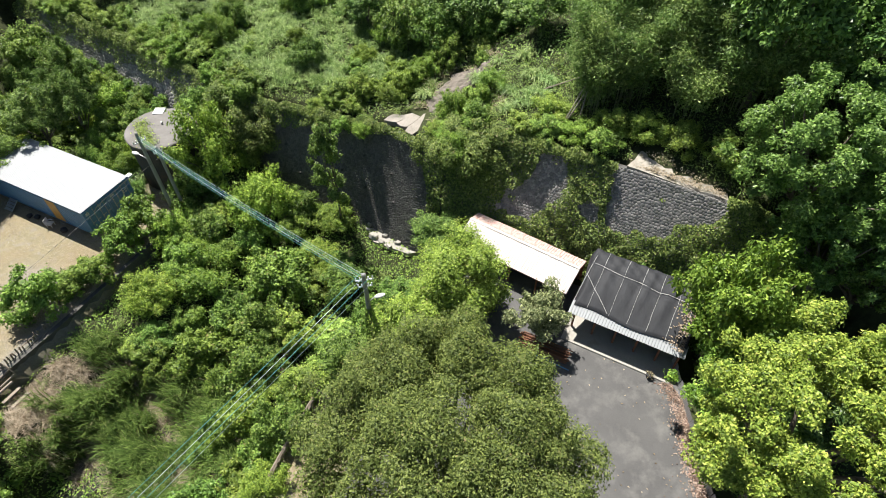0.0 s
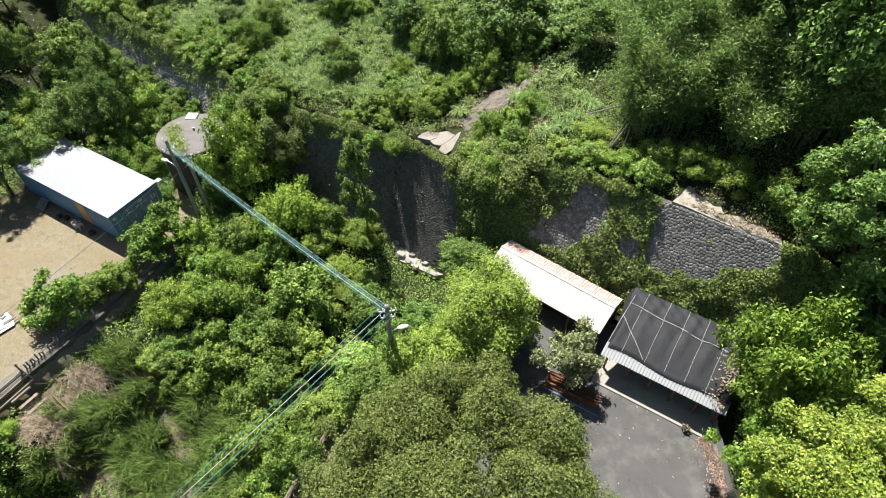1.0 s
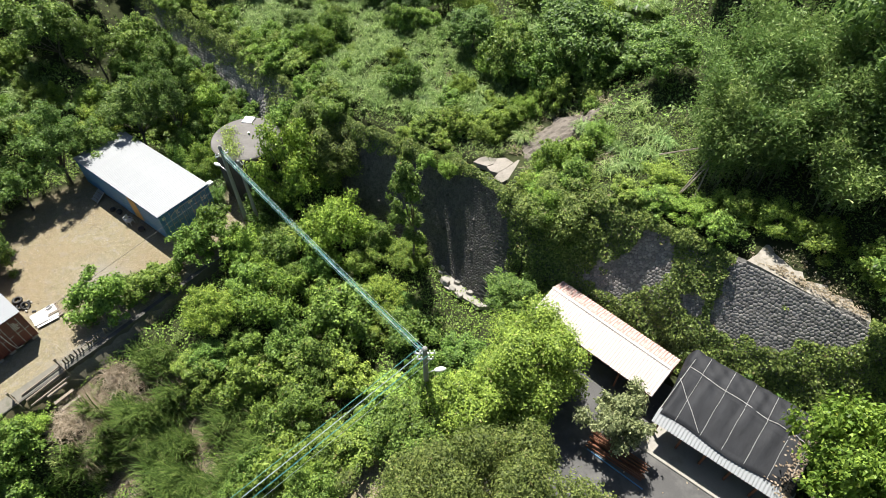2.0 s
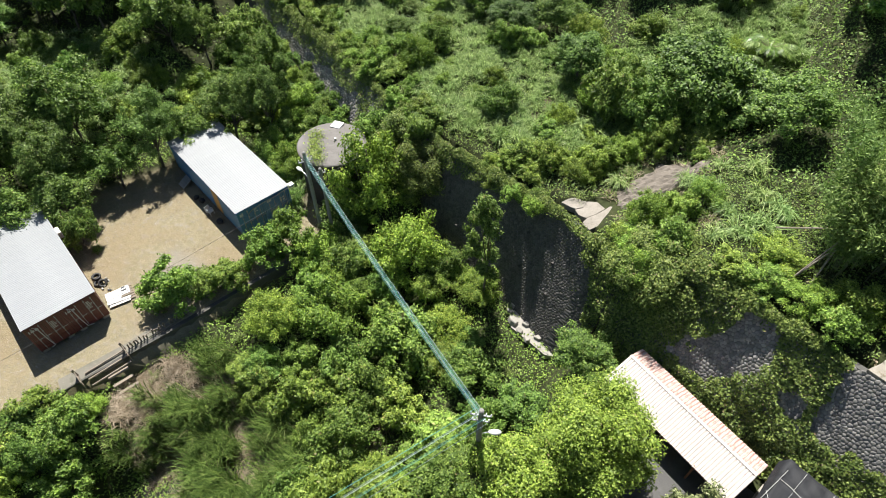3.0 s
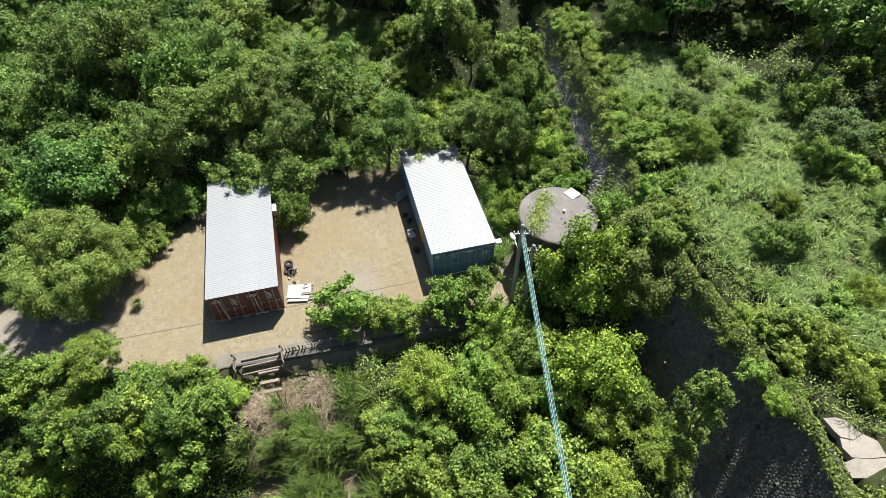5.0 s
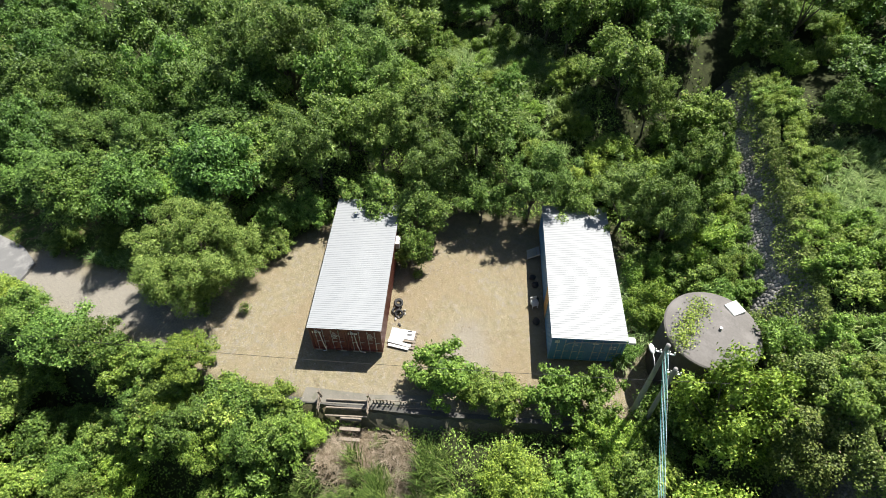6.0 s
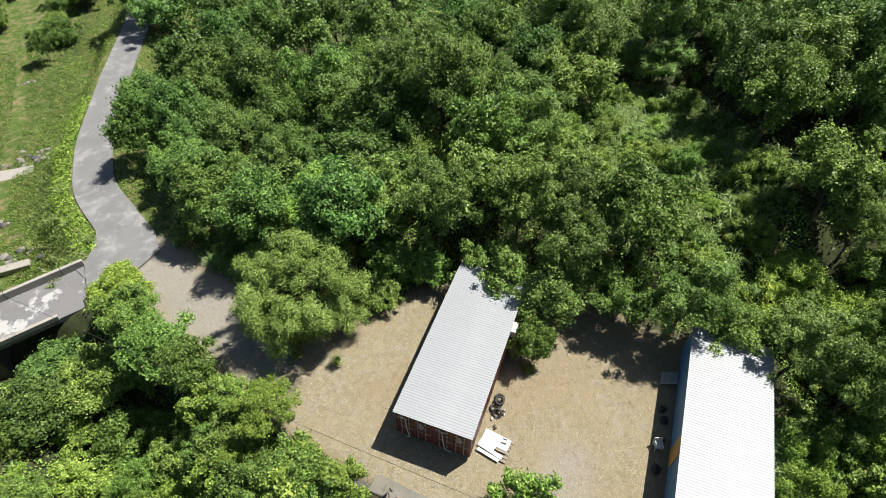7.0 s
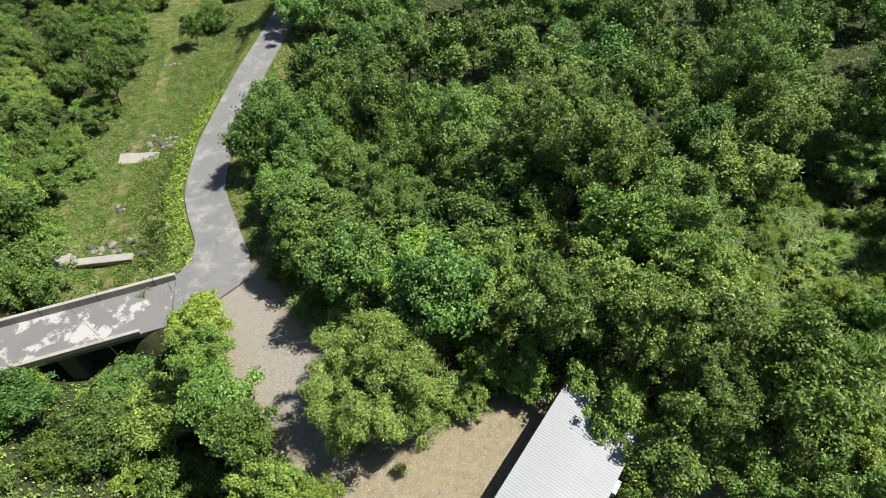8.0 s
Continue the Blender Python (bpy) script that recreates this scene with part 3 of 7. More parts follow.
def container(name_label, paint, m, marks, panel=None, group=""):
    box_ob = thing("shipping_container", name_label, "container", m, group)
    # ribbed long walls
    for x, flip in ((0.03, -1), (CW - 0.03, 1)):
        bm = ribbed(CL - 0.3, CH - 0.3, 0.28, 0.036)
        bm.transform(Matrix.Translation((x, 0.15, 0.15)) @ Matrix(((0, 0, flip, 0), (1, 0, 0, 0), (0, 1, 0, 0), (0, 0, 0, 1))))
        part("side_wall", bm, paint, box_ob)
    part("end_wall", box((0.1, CL - 0.06, 0.15), (CW - 0.1, CL - 0.02, CH - 0.1)), paint, box_ob)
    part("roof_panel", box((0.03, 0.05, CH - 0.08), (CW - 0.03, CL - 0.05, CH - 0.03)), paint, box_ob)
    part("underframe", box((0.08, 0.1, 0.0), (CW - 0.08, CL - 0.1, 0.14)), M_DARKSTEEL, box_ob)
    for x in (0.0, CW - 0.14):
        for y in (0.0, CL - 0.14):
            part("corner_post", box((x, y, 0), (x + 0.14, y + 0.14, CH), 0.012), paint, box_ob)
        part("top_rail", box((x + 0.02, 0.14, CH - 0.12), (x + 0.12, CL - 0.14, CH)), paint, box_ob)
        part("bottom_rail", box((x + 0.02, 0.14, 0), (x + 0.12, CL - 0.14, 0.16)), paint, box_ob)
    part("door_header", box((0.14, 0.02, CH - 0.13), (CW - 0.14, 0.12, CH - 0.01), 0.01), paint, box_ob)
    part("door_sill", box((0.14, 0.02, 0.0), (CW - 0.14, 0.12, 0.13), 0.01), paint, box_ob)
    for k in range(2):
        x0 = 0.15 + k * 1.075
        bm = bmesh.new()
        add_box(bm, (x0, 0.06, 0.14), (x0 + 1.06, 0.1, CH - 0.14))
        door = part("door", bm, paint, box_ob, "container door leaf with pressed panels")
        for a in range(5):   # raised fields between recessed lines
            z0 = 0.2 + a * 0.445
            part("panel", box((x0 + 0.07, 0.035, z0), (x0 + 0.5, 0.065, z0 + 0.37), 0.012), paint, door)
            part("panel", box((x0 + 0.56, 0.035, z0), (x0 + 0.99, 0.065, z0 + 0.37), 0.012), paint, door)
        for dx in (0.28, 0.78):
            bar = bmesh.new()
            add_tube(bar, (x0 + dx, 0.0, 0.1), (x0 + dx, 0.0, CH - 0.08), 0.022, n=6)
            for zz in (0.3, 1.0, 1.7, 2.3):
                add_box(bar, (x0 + dx - 0.05, -0.01, zz), (x0 + dx + 0.05, 0.04, zz + 0.07))
            part("lock_bar", bar, M_STEEL, door, "grey locking bar")
            part("handle", box((x0 + dx - 0.02, -0.04, 1.15), (x0 + dx + 0.32, -0.015, 1.2)), M_STEEL, door)
    for (x, z, w, h) in marks:
        part("marking", box((x, 0.026, z), (x + w, 0.034, z + h)), M_WHITE, box_ob, "white painted marking, unreadable")
    if panel:
        y0, y1 = panel
        part("painted_panel", box((-0.022, y0, 0.18), (-0.012, y1, CH - 0.14)), M_ORANGE, box_ob, "faded ochre painted door panel")
    return box_ob


ROT = 64.3
RED0, BLUE0 = Vector((-36.28, 18.42, 0)), Vector((-29.38, 33.2, 0))


def at(origin, x, y, z=0.0, turn=0.0):
    return Matrix.Translation(origin) @ pose(0, 0, 0, 0, 0, ROT) @ pose(x, y, z, 0, 0, turn)


def lines_of_marks(x, z, n, w, r):
    return [(x, z - i * 0.13, w * float(r.uniform(0.5, 1.0)), 0.06) for i in range(n)]


mr = np.random.default_rng(3)
red_marks = [(0.2, 2.0, 0.07, 0.26), (0.34, 2.02, 0.2, 0.2), (0.6, 2.02, 0.22, 0.2)] + lines_of_marks(1.55, 2.1, 6, 0.42, mr)
blue_marks = [(0.24, 2.05, 0.3, 0.3)] + lines_of_marks(1.5, 2.1, 3, 0.36, mr)
blue_marks2 = [(1.45, 1.75, 0.18, 0.16), (1.72, 1.75, 0.18, 0.16), (1.45, 1.5, 0.18, 0.16), (1.72, 1.5, 0.18, 0.16), (0.3, 2.05, 0.4, 0.18)]
container("maroon shipping container with white markings on blocks in the yard", M_RED, at(RED0, 0, 0, 0.36), red_marks, group="maroon containers")
container("maroon shipping container with white markings on blocks in the yard", M_RED, at(RED0, CW + 0.02, 0, 0.36), red_marks, group="maroon containers")
container("weathered blue shipping container with an ochre side panel", M_BLUE, at(BLUE0, 0, 0, 0.3), blue_marks, panel=(3.3, 4.5), group="blue containers")
container("weathered blue shipping container with rust-stained doors", M_BLUE, at(BLUE0, CW + 0.02, 0, 0.3), blue_marks2, group="blue containers")
for o, zt in ((RED0, 0.36), (BLUE0, 0.3)):
    for x in (0.3, CW - 0.4, CW + 0.5, 2 * CW - 0.3):
        for y in (0.35, 6.0, 11.7):
            b = part("support_block", box((x - 0.22, y - 0.22, -0.05), (x + 0.22, y + 0.22, zt), 0.02), M_CONCRETE, None)
            b.matrix_basis = at(o, 0, 0, 0)
            tagged(b, "grey concrete block carrying a container", "block", "container blocks")


def pair_roof(origin, z, overhang, slope, label):
    """Ribbed white sheets on purlins over two containers."""
    roof = thing("metal_roof", label, "roof", at(origin, 0, 0, z))
    w, ln = 2 * CW + 0.02 + 2 * overhang, CL + 0.2
    n = 14
    step = ln / n
    me = None
    for i in range(n):
        if me is None:
            bm = ribbed(step + 0.03, w, 0.178, 0.014)
            bm.transform(Matrix(((0, 1, 0, 0), (1, 0, 0, 0), (0, 0, 1, 0), (0, 0, 0, 1))))
            ob = part("roof_sheet", bm, M_ROOF, roof)
            me = ob.data
        else:
            ob = new("roof_sheet", me)
            ob.parent = roof
        ob.matrix_basis = Matrix.Translation((-overhang, -0.04 + i * step, 0.12 + (i % 2) * 0.004)) @ Matrix.Rotation(slope, 4, "Y")
    for i in range(5):
        y = 0.1 + i * (CL - 0.3) / 4
        part("purlin", box((0, y, 0.0), (2 * CW, y + 0.07, 0.11)), M_WOOD, roof)
    return roof


pair_roof(RED0, 2.97, 0.07, 0.0, "white ribbed metal roof with dark streaks over maroon containers")
pair_roof(BLUE0, 2.92, 0.07, 0.0, "bright white ribbed metal roof over blue containers")

# pipes curving in front of the doors
def bent_pipe(name, label, o, pts, r, mat):
    ob = part(name, polyline_tube([at(o, 0, 0) @ Vector(p) for p in pts], r, 7), mat, None, smooth=True)
    return tagged(ob, label, "pipe")


bent_pipe("drain_pipe", "white pipe hanging in front of maroon doors", RED0, [(0.55, -0.07, 2.9), (0.75, -0.1, 2.75), (0.85, -0.1, 1.2), (0.95, -0.1, 0.45), (0.7, -0.12, 0.38)], 0.035, M_WHITE)
bent_pipe("drain_pipe", "white pipe hanging in front of maroon doors", RED0, [(2.85, -0.07, 2.9), (3.1, -0.1, 2.75), (3.2, -0.1, 1.2), (3.3, -0.1, 0.5), (3.7, -0.12, 0.42)], 0.035, M_WHITE)
bent_pipe("drain_pipe", "grey pipe along the blue container doors", BLUE0, [(0.9, -0.06, 2.3), (1.3, -0.08, 2.6), (2.4, -0.08, 2.72), (3.6, -0.08, 2.7), (4.2, -0.08, 2.8), (5.1, -0.08, 2.86)], 0.035, M_STEEL)

# ---- water tank ----
M_TANKTOP = mottled("tank_roof", (0.1, 0.092, 0.085), (0.16, 0.148, 0.137), 9, 0.5, 0.75, 0.15, stain=(0.19, 0.178, 0.168), stain_at=(0.5, 0.75))
M_TANKSIDE = mottled("tank_side", (0.035, 0.033, 0.03), (0.08, 0.07, 0.06), 9, 0.7, 0.85, 0.3, stain=(0.10, 0.06, 0.04))
tank = thing("water_tank", "round dark water tank with a grey-brown domed lid", "tank", pose(-25.1, 41.9, -0.6))
bm = bmesh.new()
bmesh.ops.create_cone(bm, cap_ends=True, segments=48, radius1=2.86, radius2=2.86, depth=6.6, matrix=Matrix.Translation((0, 0, 2.1)))
part("shell", bm, M_TANKSIDE, tank, smooth=False)
bm = bmesh.new()
rings = [(2.95, 5.36), (2.97, 5.5), (2.88, 5.56), (1.6, 5.78), (0.05, 5.86)]
last = None
for rr, zz in rings:
    ring = [bm.verts.new((rr * math.cos(2 * math.pi * k / 48), rr * math.sin(2 * math.pi * k / 48), zz)) for k in range(48)]
    if last:
        for k in range(48):
            bm.faces.new((last[k], last[(k + 1) % 48], ring[(k + 1) % 48], ring[k]))
    last = ring
bm.faces.new(last)
part("lid", bm, M_TANKTOP, tank)
part("hatch", box((-1.15, 1.75, 5.6), (-0.2, 2.7, 5.8), 0.02), M_WHITE, tank, "white square access hatch")
part("vent", tube((0.3, 0.2, 5.8), (0.3, 0.2, 6.05), 0.09), M_STEEL, tank)

# ---- poles and cables ----
M_CABLE = mottled("teal_cable", (0.05, 0.25, 0.24), (0.12, 0.36, 0.34), 3, 0.5, 0.5, 0.0)
M_CABLEW = mottled("pale_cable", (0.3, 0.42, 0.42), (0.5, 0.58, 0.58), 3, 0.5, 0.5, 0.0)
M_CABLEB = mottled("black_cable", (0.015, 0.015, 0.015), (0.03, 0.03, 0.03), 3, 0.5, 0.6, 0.0)


def sagging(a, b, sag, n=18):
    a, b = Vector(a), Vector(b)
    return [a.lerp(b, i / n) - Vector((0, 0, 4 * sag * (i / n) * (1 - i / n))) for i in range(n + 1)]


def utility_pole(x, y, z0, z1, r0, r1, label, material, arms=(), lamp=None, extras=True):
    p = thing("utility_pole", label, "utility pole", pose(x, y, z0))
    h = z1 - z0
    part("shaft", tube((0, 0, -0.5), (0, 0, h), r0, r1, 14), material, p, smooth=False)
    part("cap", tube((0, 0, h), (0, 0, h + 0.07), r1 * 1.08, r1 * 0.6, 12), material, p)
    for (zz, ln, ang) in arms:
        d = Vector((math.cos(ang), math.sin(ang), 0))
        arm = part("crossarm", polyline_tube([Vector((0, 0, zz)) - d * ln, Vector((0, 0, zz)) + d * ln], 0.05, 6), M_STEEL, p, "galvanised crossarm")
        for k in (-0.9, -0.45, 0.45, 0.9):
            q = Vector((0, 0, zz)) + d * ln * k
            part("insulator", tube(q + Vector((0, 0, 0.05)), q + Vector((0, 0, 0.26)), 0.05, 0.035, 8), M_WHITE, arm, "white porcelain insulator")
    if lamp:
        zz, ang, ln = lamp
        d = Vector((math.cos(ang), math.sin(ang), 0))
        arm = part("lamp_arm", polyline_tube([Vector((0, 0, zz - 0.4)), Vector((0, 0, zz - 0.1)) + d * ln * 0.5, Vector((0, 0, zz)) + d * ln], 0.03, 6), M_STEEL, p)
        bm = bmesh.new()
        bmesh.ops.create_uvsphere(bm, u_segments=12, v_segments=8, radius=1, matrix=Matrix.Translation(Vector((0, 0, zz)) + d * (ln + 0.25)) @ Matrix.Rotation(ang, 4, "Z") @ Matrix.Diagonal((0.36, 0.17, 0.1, 1)))
        part("lamp_head", bm, M_WHITE, arm, "pale street lamp head", smooth=True)
    return p


P1, P2, P3 = Vector((-23.7, 36.2, 8.7)), Vector((-4.65, 21.2, 10.0)), Vector((-20.7, 40.0, 7.0))
utility_pole(P1.x, P1.y, -0.5, P1.z, 0.19, 0.12, "grey concrete utility pole beside the tank with a street lamp", M_POLE, arms=[(8.4, 0.55, 0.9)], lamp=(6.9, 2.75, 0.95))
utility_pole(P1.x + 0.7, P1.y + 0.6, -0.5, 6.9, 0.16, 0.12, "shorter grey pole standing beside the taller one", M_POLE, arms=[(6.9, 0.4, 0.9)])
utility_pole(P2.x, P2.y, 0.0, P2.z, 0.2, 0.13, "concrete utility pole with vines on its foot and a lamp", M_POLE, arms=[(9.5, 0.55, 0.2), (8.9, 0.45, 0.2)], lamp=(7.6, 0.35, 0.55))
utility_pole(P3.x, P3.y, -1.0, P3.z, 0.15, 0.11, "old dark timber pole rising from bushes", M_WOOD)
along = (P2 - P1).normalized()
sidew = Vector((-along.y, along.x, 0))
for k in range(6):
    off = sidew * (0.15 * (k // 3) - 0.07) + Vector((0, 0, -0.15 - 0.27 * (k % 3)))
    c = part("cable", polyline_tube(sagging(P1 + off + Vector((0, 0, -0.1)), P2 + off, 0.35), 0.01, 5), (M_CABLE, M_CABLEW)[k % 2], None)
    tagged(c, "teal insulated power cable strung between poles", "cable", "power cables")
    far = P2 + Vector((-9.15, -12.4, 0)).normalized() * 48
    off2 = Vector((0.8, -0.6, 0)) * ((k % 3 - 1) * 0.34 + 0.16 * (k // 3)) + Vector((0, 0, -0.2 - 0.3 * (k // 3)))
    c = part("cable", polyline_tube(sagging(P2 + off2, far + off2, 0.5, 26), 0.012, 5), (M_CABLE, M_CABLEW)[k % 2], None)
    tagged(c, "teal insulated power cable strung between poles", "cable", "power cables")
c = part("cable", polyline_tube(sagging(P3 + Vector((0, 0, -0.2)), (-47.5, -9.6, 4.8), 0.94, 26), 0.012, 5), M_CABLEB, None)
tagged(c, "thin black service cable crossing the yard", "cable")
c = part("cable", polyline_tube(sagging(P3 + Vector((0, 0, -0.15)), (-17.2, 35.6, 1.0), 0.1, 6), 0.02, 5), M_CABLEB, None)
tagged(c, "dark stay wire running down from the timber pole", "cable")

# ---- sheds by the lot ----
shed = thing("tin_shed", "open shed with a faded pink and white ribbed roof", "shed", pose(1.0, 28.0, 3.6, 0, 0, -33.2))
SL = 8.6


def shed_pitch(name, y0, z0, y1, z1, x0, x1, mat):
    n = 9
    step = (x1 - x0) / n
    ln = math.hypot(y1 - y0, z1 - z0)
    me = None
    for i in range(n):
        if me is None:
            ob = part(name, ribbed(step + 0.03, ln, 0.2, 0.028), mat, shed)
            me = ob.data
        else:
            ob = new(name, me)
            ob.parent = shed
        ob.matrix_basis = Matrix.Translation((x0 + i * step, y0, z0 + (i % 2) * 0.004)) @ Matrix.Rotation(math.atan2(z1 - z0, y1 - y0), 4, "X")


shed_pitch("roof_sheet", 0.0, 1.75, 2.0, 2.35, -0.1, SL, M_PALEROOF)
shed_pitch("roof_sheet", 2.0, 2.35, 3.2, 1.95, -0.1, SL, M_REDROOF)
part("ridge_cap", box((-0.1, 1.9, 2.37), (SL, 2.1, 2.40), 0.01), M_PALEROOF, shed)
for x in (0.1, 2.2, 4.3, 6.4, 8.4):
    for y in (0.1, 3.0):
        part("post", box((x - 0.05, y - 0.05, 0), (x + 0.05, y + 0.05, 1.8 if y < 1 else 1.95)), M_RUST, shed)
part("back_wall", box((0, 3.05, 0), (SL, 3.1, 1.9)), M_RUST, shed)
part("beam", box((0, 0.05, 1.62), (SL, 0.15, 1.74)), M_RUST, shed)

canopy = thing("net_shed", "shed roofed with black shade net roped over a frame", "shed", pose(8.39, 21.61, 3.6, 0, 0, -28.4))
NL, ND = 7.0, 4.9


def net_height(x, y):
    t = (y - 0.55) / (ND - 0.55)
    z = 2.35 + 0.95 * math.sin(min(1, max(0, t)) * math.pi * 0.62) + 0.0
    bay = abs(((x + 0.05) / 1.25) % 1.0 - 0.5)
    z += -0.07 * (0.5 - bay) * 2 * math.sin(t * math.pi) + 0.05 * math.sin(7 * x + 3 * y) * math.sin(4.2 * y - x) * t
    z -= 0.1 * math.exp(-((y - 0.75 * ND + 0.1 * x) / 0.12) ** 2) - 0.05 * math.exp(-((y - 0.69 * ND + 0.1 * x) / 0.1) ** 2)
    z += 0.02 * math.sin(3.1 * x + 2.2 * y + 1.5 * math.sin(1.3 * y)) * math.sin(2.4 * y - 0.7 * x)
    return z


bm = bmesh.new()
ex = 56
grid = [[None] * 41 for _ in range(ex + 1)]
for i in range(ex + 1):
    for j in range(41):
        u, v = i / ex, j / 40
        x = -0.35 + u * (NL + 0.55) + 0.12 * math.sin(v * 5 + u * 3)
        y = 0.45 + v * (ND - 0.35) + 0.1 * math.sin(u * 9) * (1 - v)
        z = net_height(x, y)
        if i == 0:
            z -= 0.75
        elif i == 1:
            z -= 0.3
        if i == ex:
            z -= 0.8
        if j == 0:
            z -= 0.12
        if j == 40:
            z -= 0.5
        grid[i][j] = bm.verts.new((x, y, z))
for i in range(ex):
    for j in range(40):
        bm.faces.new((grid[i][j], grid[i + 1][j], grid[i + 1][j + 1], grid[i][j + 1]))


def net_material():
    m = Nodes("black_shade_net")
    v = m.coord()
    w = m.noise(160, 2, 0.5, v)
    f = m.noise(1.4, 6, 0.7, m.coord((2.5, 0.6, 1)))
    m.bump(m.math("ADD", f, m.math("MULTIPLY", w, 0.2)), 0.5, 0.05)
    return m.done(m.ramp(f, (0.3, (0.008, 0.009, 0.012)), (0.7, (0.018, 0.02, 0.025))), 0.72)


M_NET = net_material()
part("shade_net", bm, M_NET, canopy, "taut black woven shade net with creases", smooth=True)


M_ROPE = mottled("weathered_rope", (0.34, 0.34, 0.34), (0.5, 0.5, 0.48), 30, 2.0)


def net_rope(points, r=0.011):
    part("rope", polyline_tube([(x, y, net_height(x, y) + 0.03) for x, y in points], r, 5), M_ROPE, canopy, "pale rope tied across net")


for x in (0.7, 2.1, 3.3, 4.5, 5.7, 6.6):
    net_rope([(x + 0.012 * math.sin(k), 0.5 + k * (ND - 0.6) / 14) for k in range(15)])
net_rope([(0.0 + k * 0.5, 3.55 - 0.03 * k + 0.05 * math.sin(k * 1.3)) for k in range(14)], 0.02)
net_rope([(-0.2 + k * 0.22, 2.6 - k * 0.2) for k in range(11)], 0.016)
net_rope([(-0.25 + 0.02 * k, 0.6 + 0.3 * k) for k in range(13)], 0.016)
for i in range(8):
    ob = part("awning_sheet", ribbed(0.95, 0.95, 0.19, 0.03), M_ROOF, canopy)
    ob.matrix_basis = Matrix.Translation((-0.3 + i * 0.93, -0.12, 2.0 + (i % 2) * 0.005)) @ Matrix.Rotation(math.radians(14), 4, "X")
for x in (0.1, 1.5, 2.9, 4.3, 5.7, 6.9):
    for y in (0.35, 4.6):
        part("post", box((x - 0.06, y - 0.06, 0), (x + 0.06, y + 0.06, 2.05 if y < 1 else 2.5)), M_RUST, canopy, "rusty red steel post")
part("beam", box((-0.2, 0.3, 1.95), (NL + 0.1, 0.42, 2.07)), M_RUST, canopy)
part("floor_slab", box((-0.2, -0.9, 0.03), (NL, ND, 0.12), 0.02), M_CONCRETE, canopy, "pale concrete shed floor")
part("back_wall", box((0, 4.7, 0), (NL, 4.78, 2.4)), M_DARKSTEEL, canopy)

# ---- plants: leaves, crowns, grasses ----
def unit(v):
    return v / np.maximum(np.linalg.norm(v, axis=-1, keepdims=True), 1e-9)


def leaves(centres, normals, length, width, r, fold=0.18, droop=0.15, kite=True):
    """Kite-shaped leaves, folded a little along the middle, or plain pointed ones; returns verts and faces."""
    n = len(centres)
    nor = unit(normals)
    t = unit(np.cross(nor, r.normal(size=(n, 3))))
    b = np.cross(nor, t)
    L = (length * r.uniform(0.65, 1.35, n))[:, None]
    W = (width * r.uniform(0.7, 1.3, n))[:, None]
    if not kite:
        v = np.empty((n, 3, 3))
        v[:, 0] = centres - t * L * 0.55
        v[:, 1] = centres + t * L * 0.3 + b * W * 0.62
        v[:, 2] = centres + t * L * 0.45 - b * W * 0.5 - nor * L * droop
        return v.reshape(-1, 3), np.arange(3 * n).reshape(n, 3)
    v = np.empty((n, 4, 3))
    v[:, 0] = centres - t * L * 0.5
    v[:, 1] = centres + b * W * 0.5 + nor * W * fold
    v[:, 2] = centres + t * L * 0.5 - nor * L * droop
    v[:, 3] = centres - b * W * 0.5 + nor * W * fold
    return v.reshape(-1, 3), np.arange(4 * n).reshape(n, 4)


def lump_leaves(lumps, count, r, lift=0.5, under=-0.35):
    """Leaf places and facings on the uneven outsides of clumps (centre and radius each); none lies buried in a clump."""
    c, rad = lumps[:, :3], lumps[:, 3]
    many = int(count * 1.9)
    k = r.choice(len(lumps), many, p=rad ** 2 / (rad ** 2).sum())
    d = unit(r.normal(size=(many, 3)))
    d[:, 2] = np.where(d[:, 2] < under, -d[:, 2], d[:, 2])
    ph = r.uniform(0, 6.28, (len(lumps), 3))[k]
    uneven = 1 + 0.16 * np.sin(4.3 * d[:, 0] + ph[:, 0]) * np.cos(3.7 * d[:, 1] + ph[:, 1]) + 0.12 * np.sin(7.1 * d[:, 2] + 5.3 * d[:, 0] + ph[:, 2])
    p = c[k] + d * (rad[k] * uneven * (0.66 + 0.54 * r.uniform(0, 1, many) ** 0.9))[:, None]
    free = np.ones(many, bool)
    for q in lumps:
        e = p - q[:3]
        free &= (e * e).sum(1) > (0.62 * q[3]) ** 2
    p, d = p[free][:count], d[free][:count]
    n = d * 0.85 + np.array([-0.12, 0.22, 1.0]) * lift * 0.75 + r.normal(size=p.shape) * 0.58
    # larger sprays within the clumps, which keep the light out
    inner = count // 11
    j = r.choice(len(lumps), inner, p=rad ** 2 / (rad ** 2).sum())
    e = unit(r.normal(size=(inner, 3)))
    p = np.concatenate([p, c[j] + e * (rad[j] * r.uniform(0.2, 0.58, inner))[:, None]])
    n = np.concatenate([n, r.normal(size=(inner, 3)) + np.array([0, 0, 0.6])])
    return p, n, np.concatenate([np.ones(len(d)), np.full(inner, 2.7)])


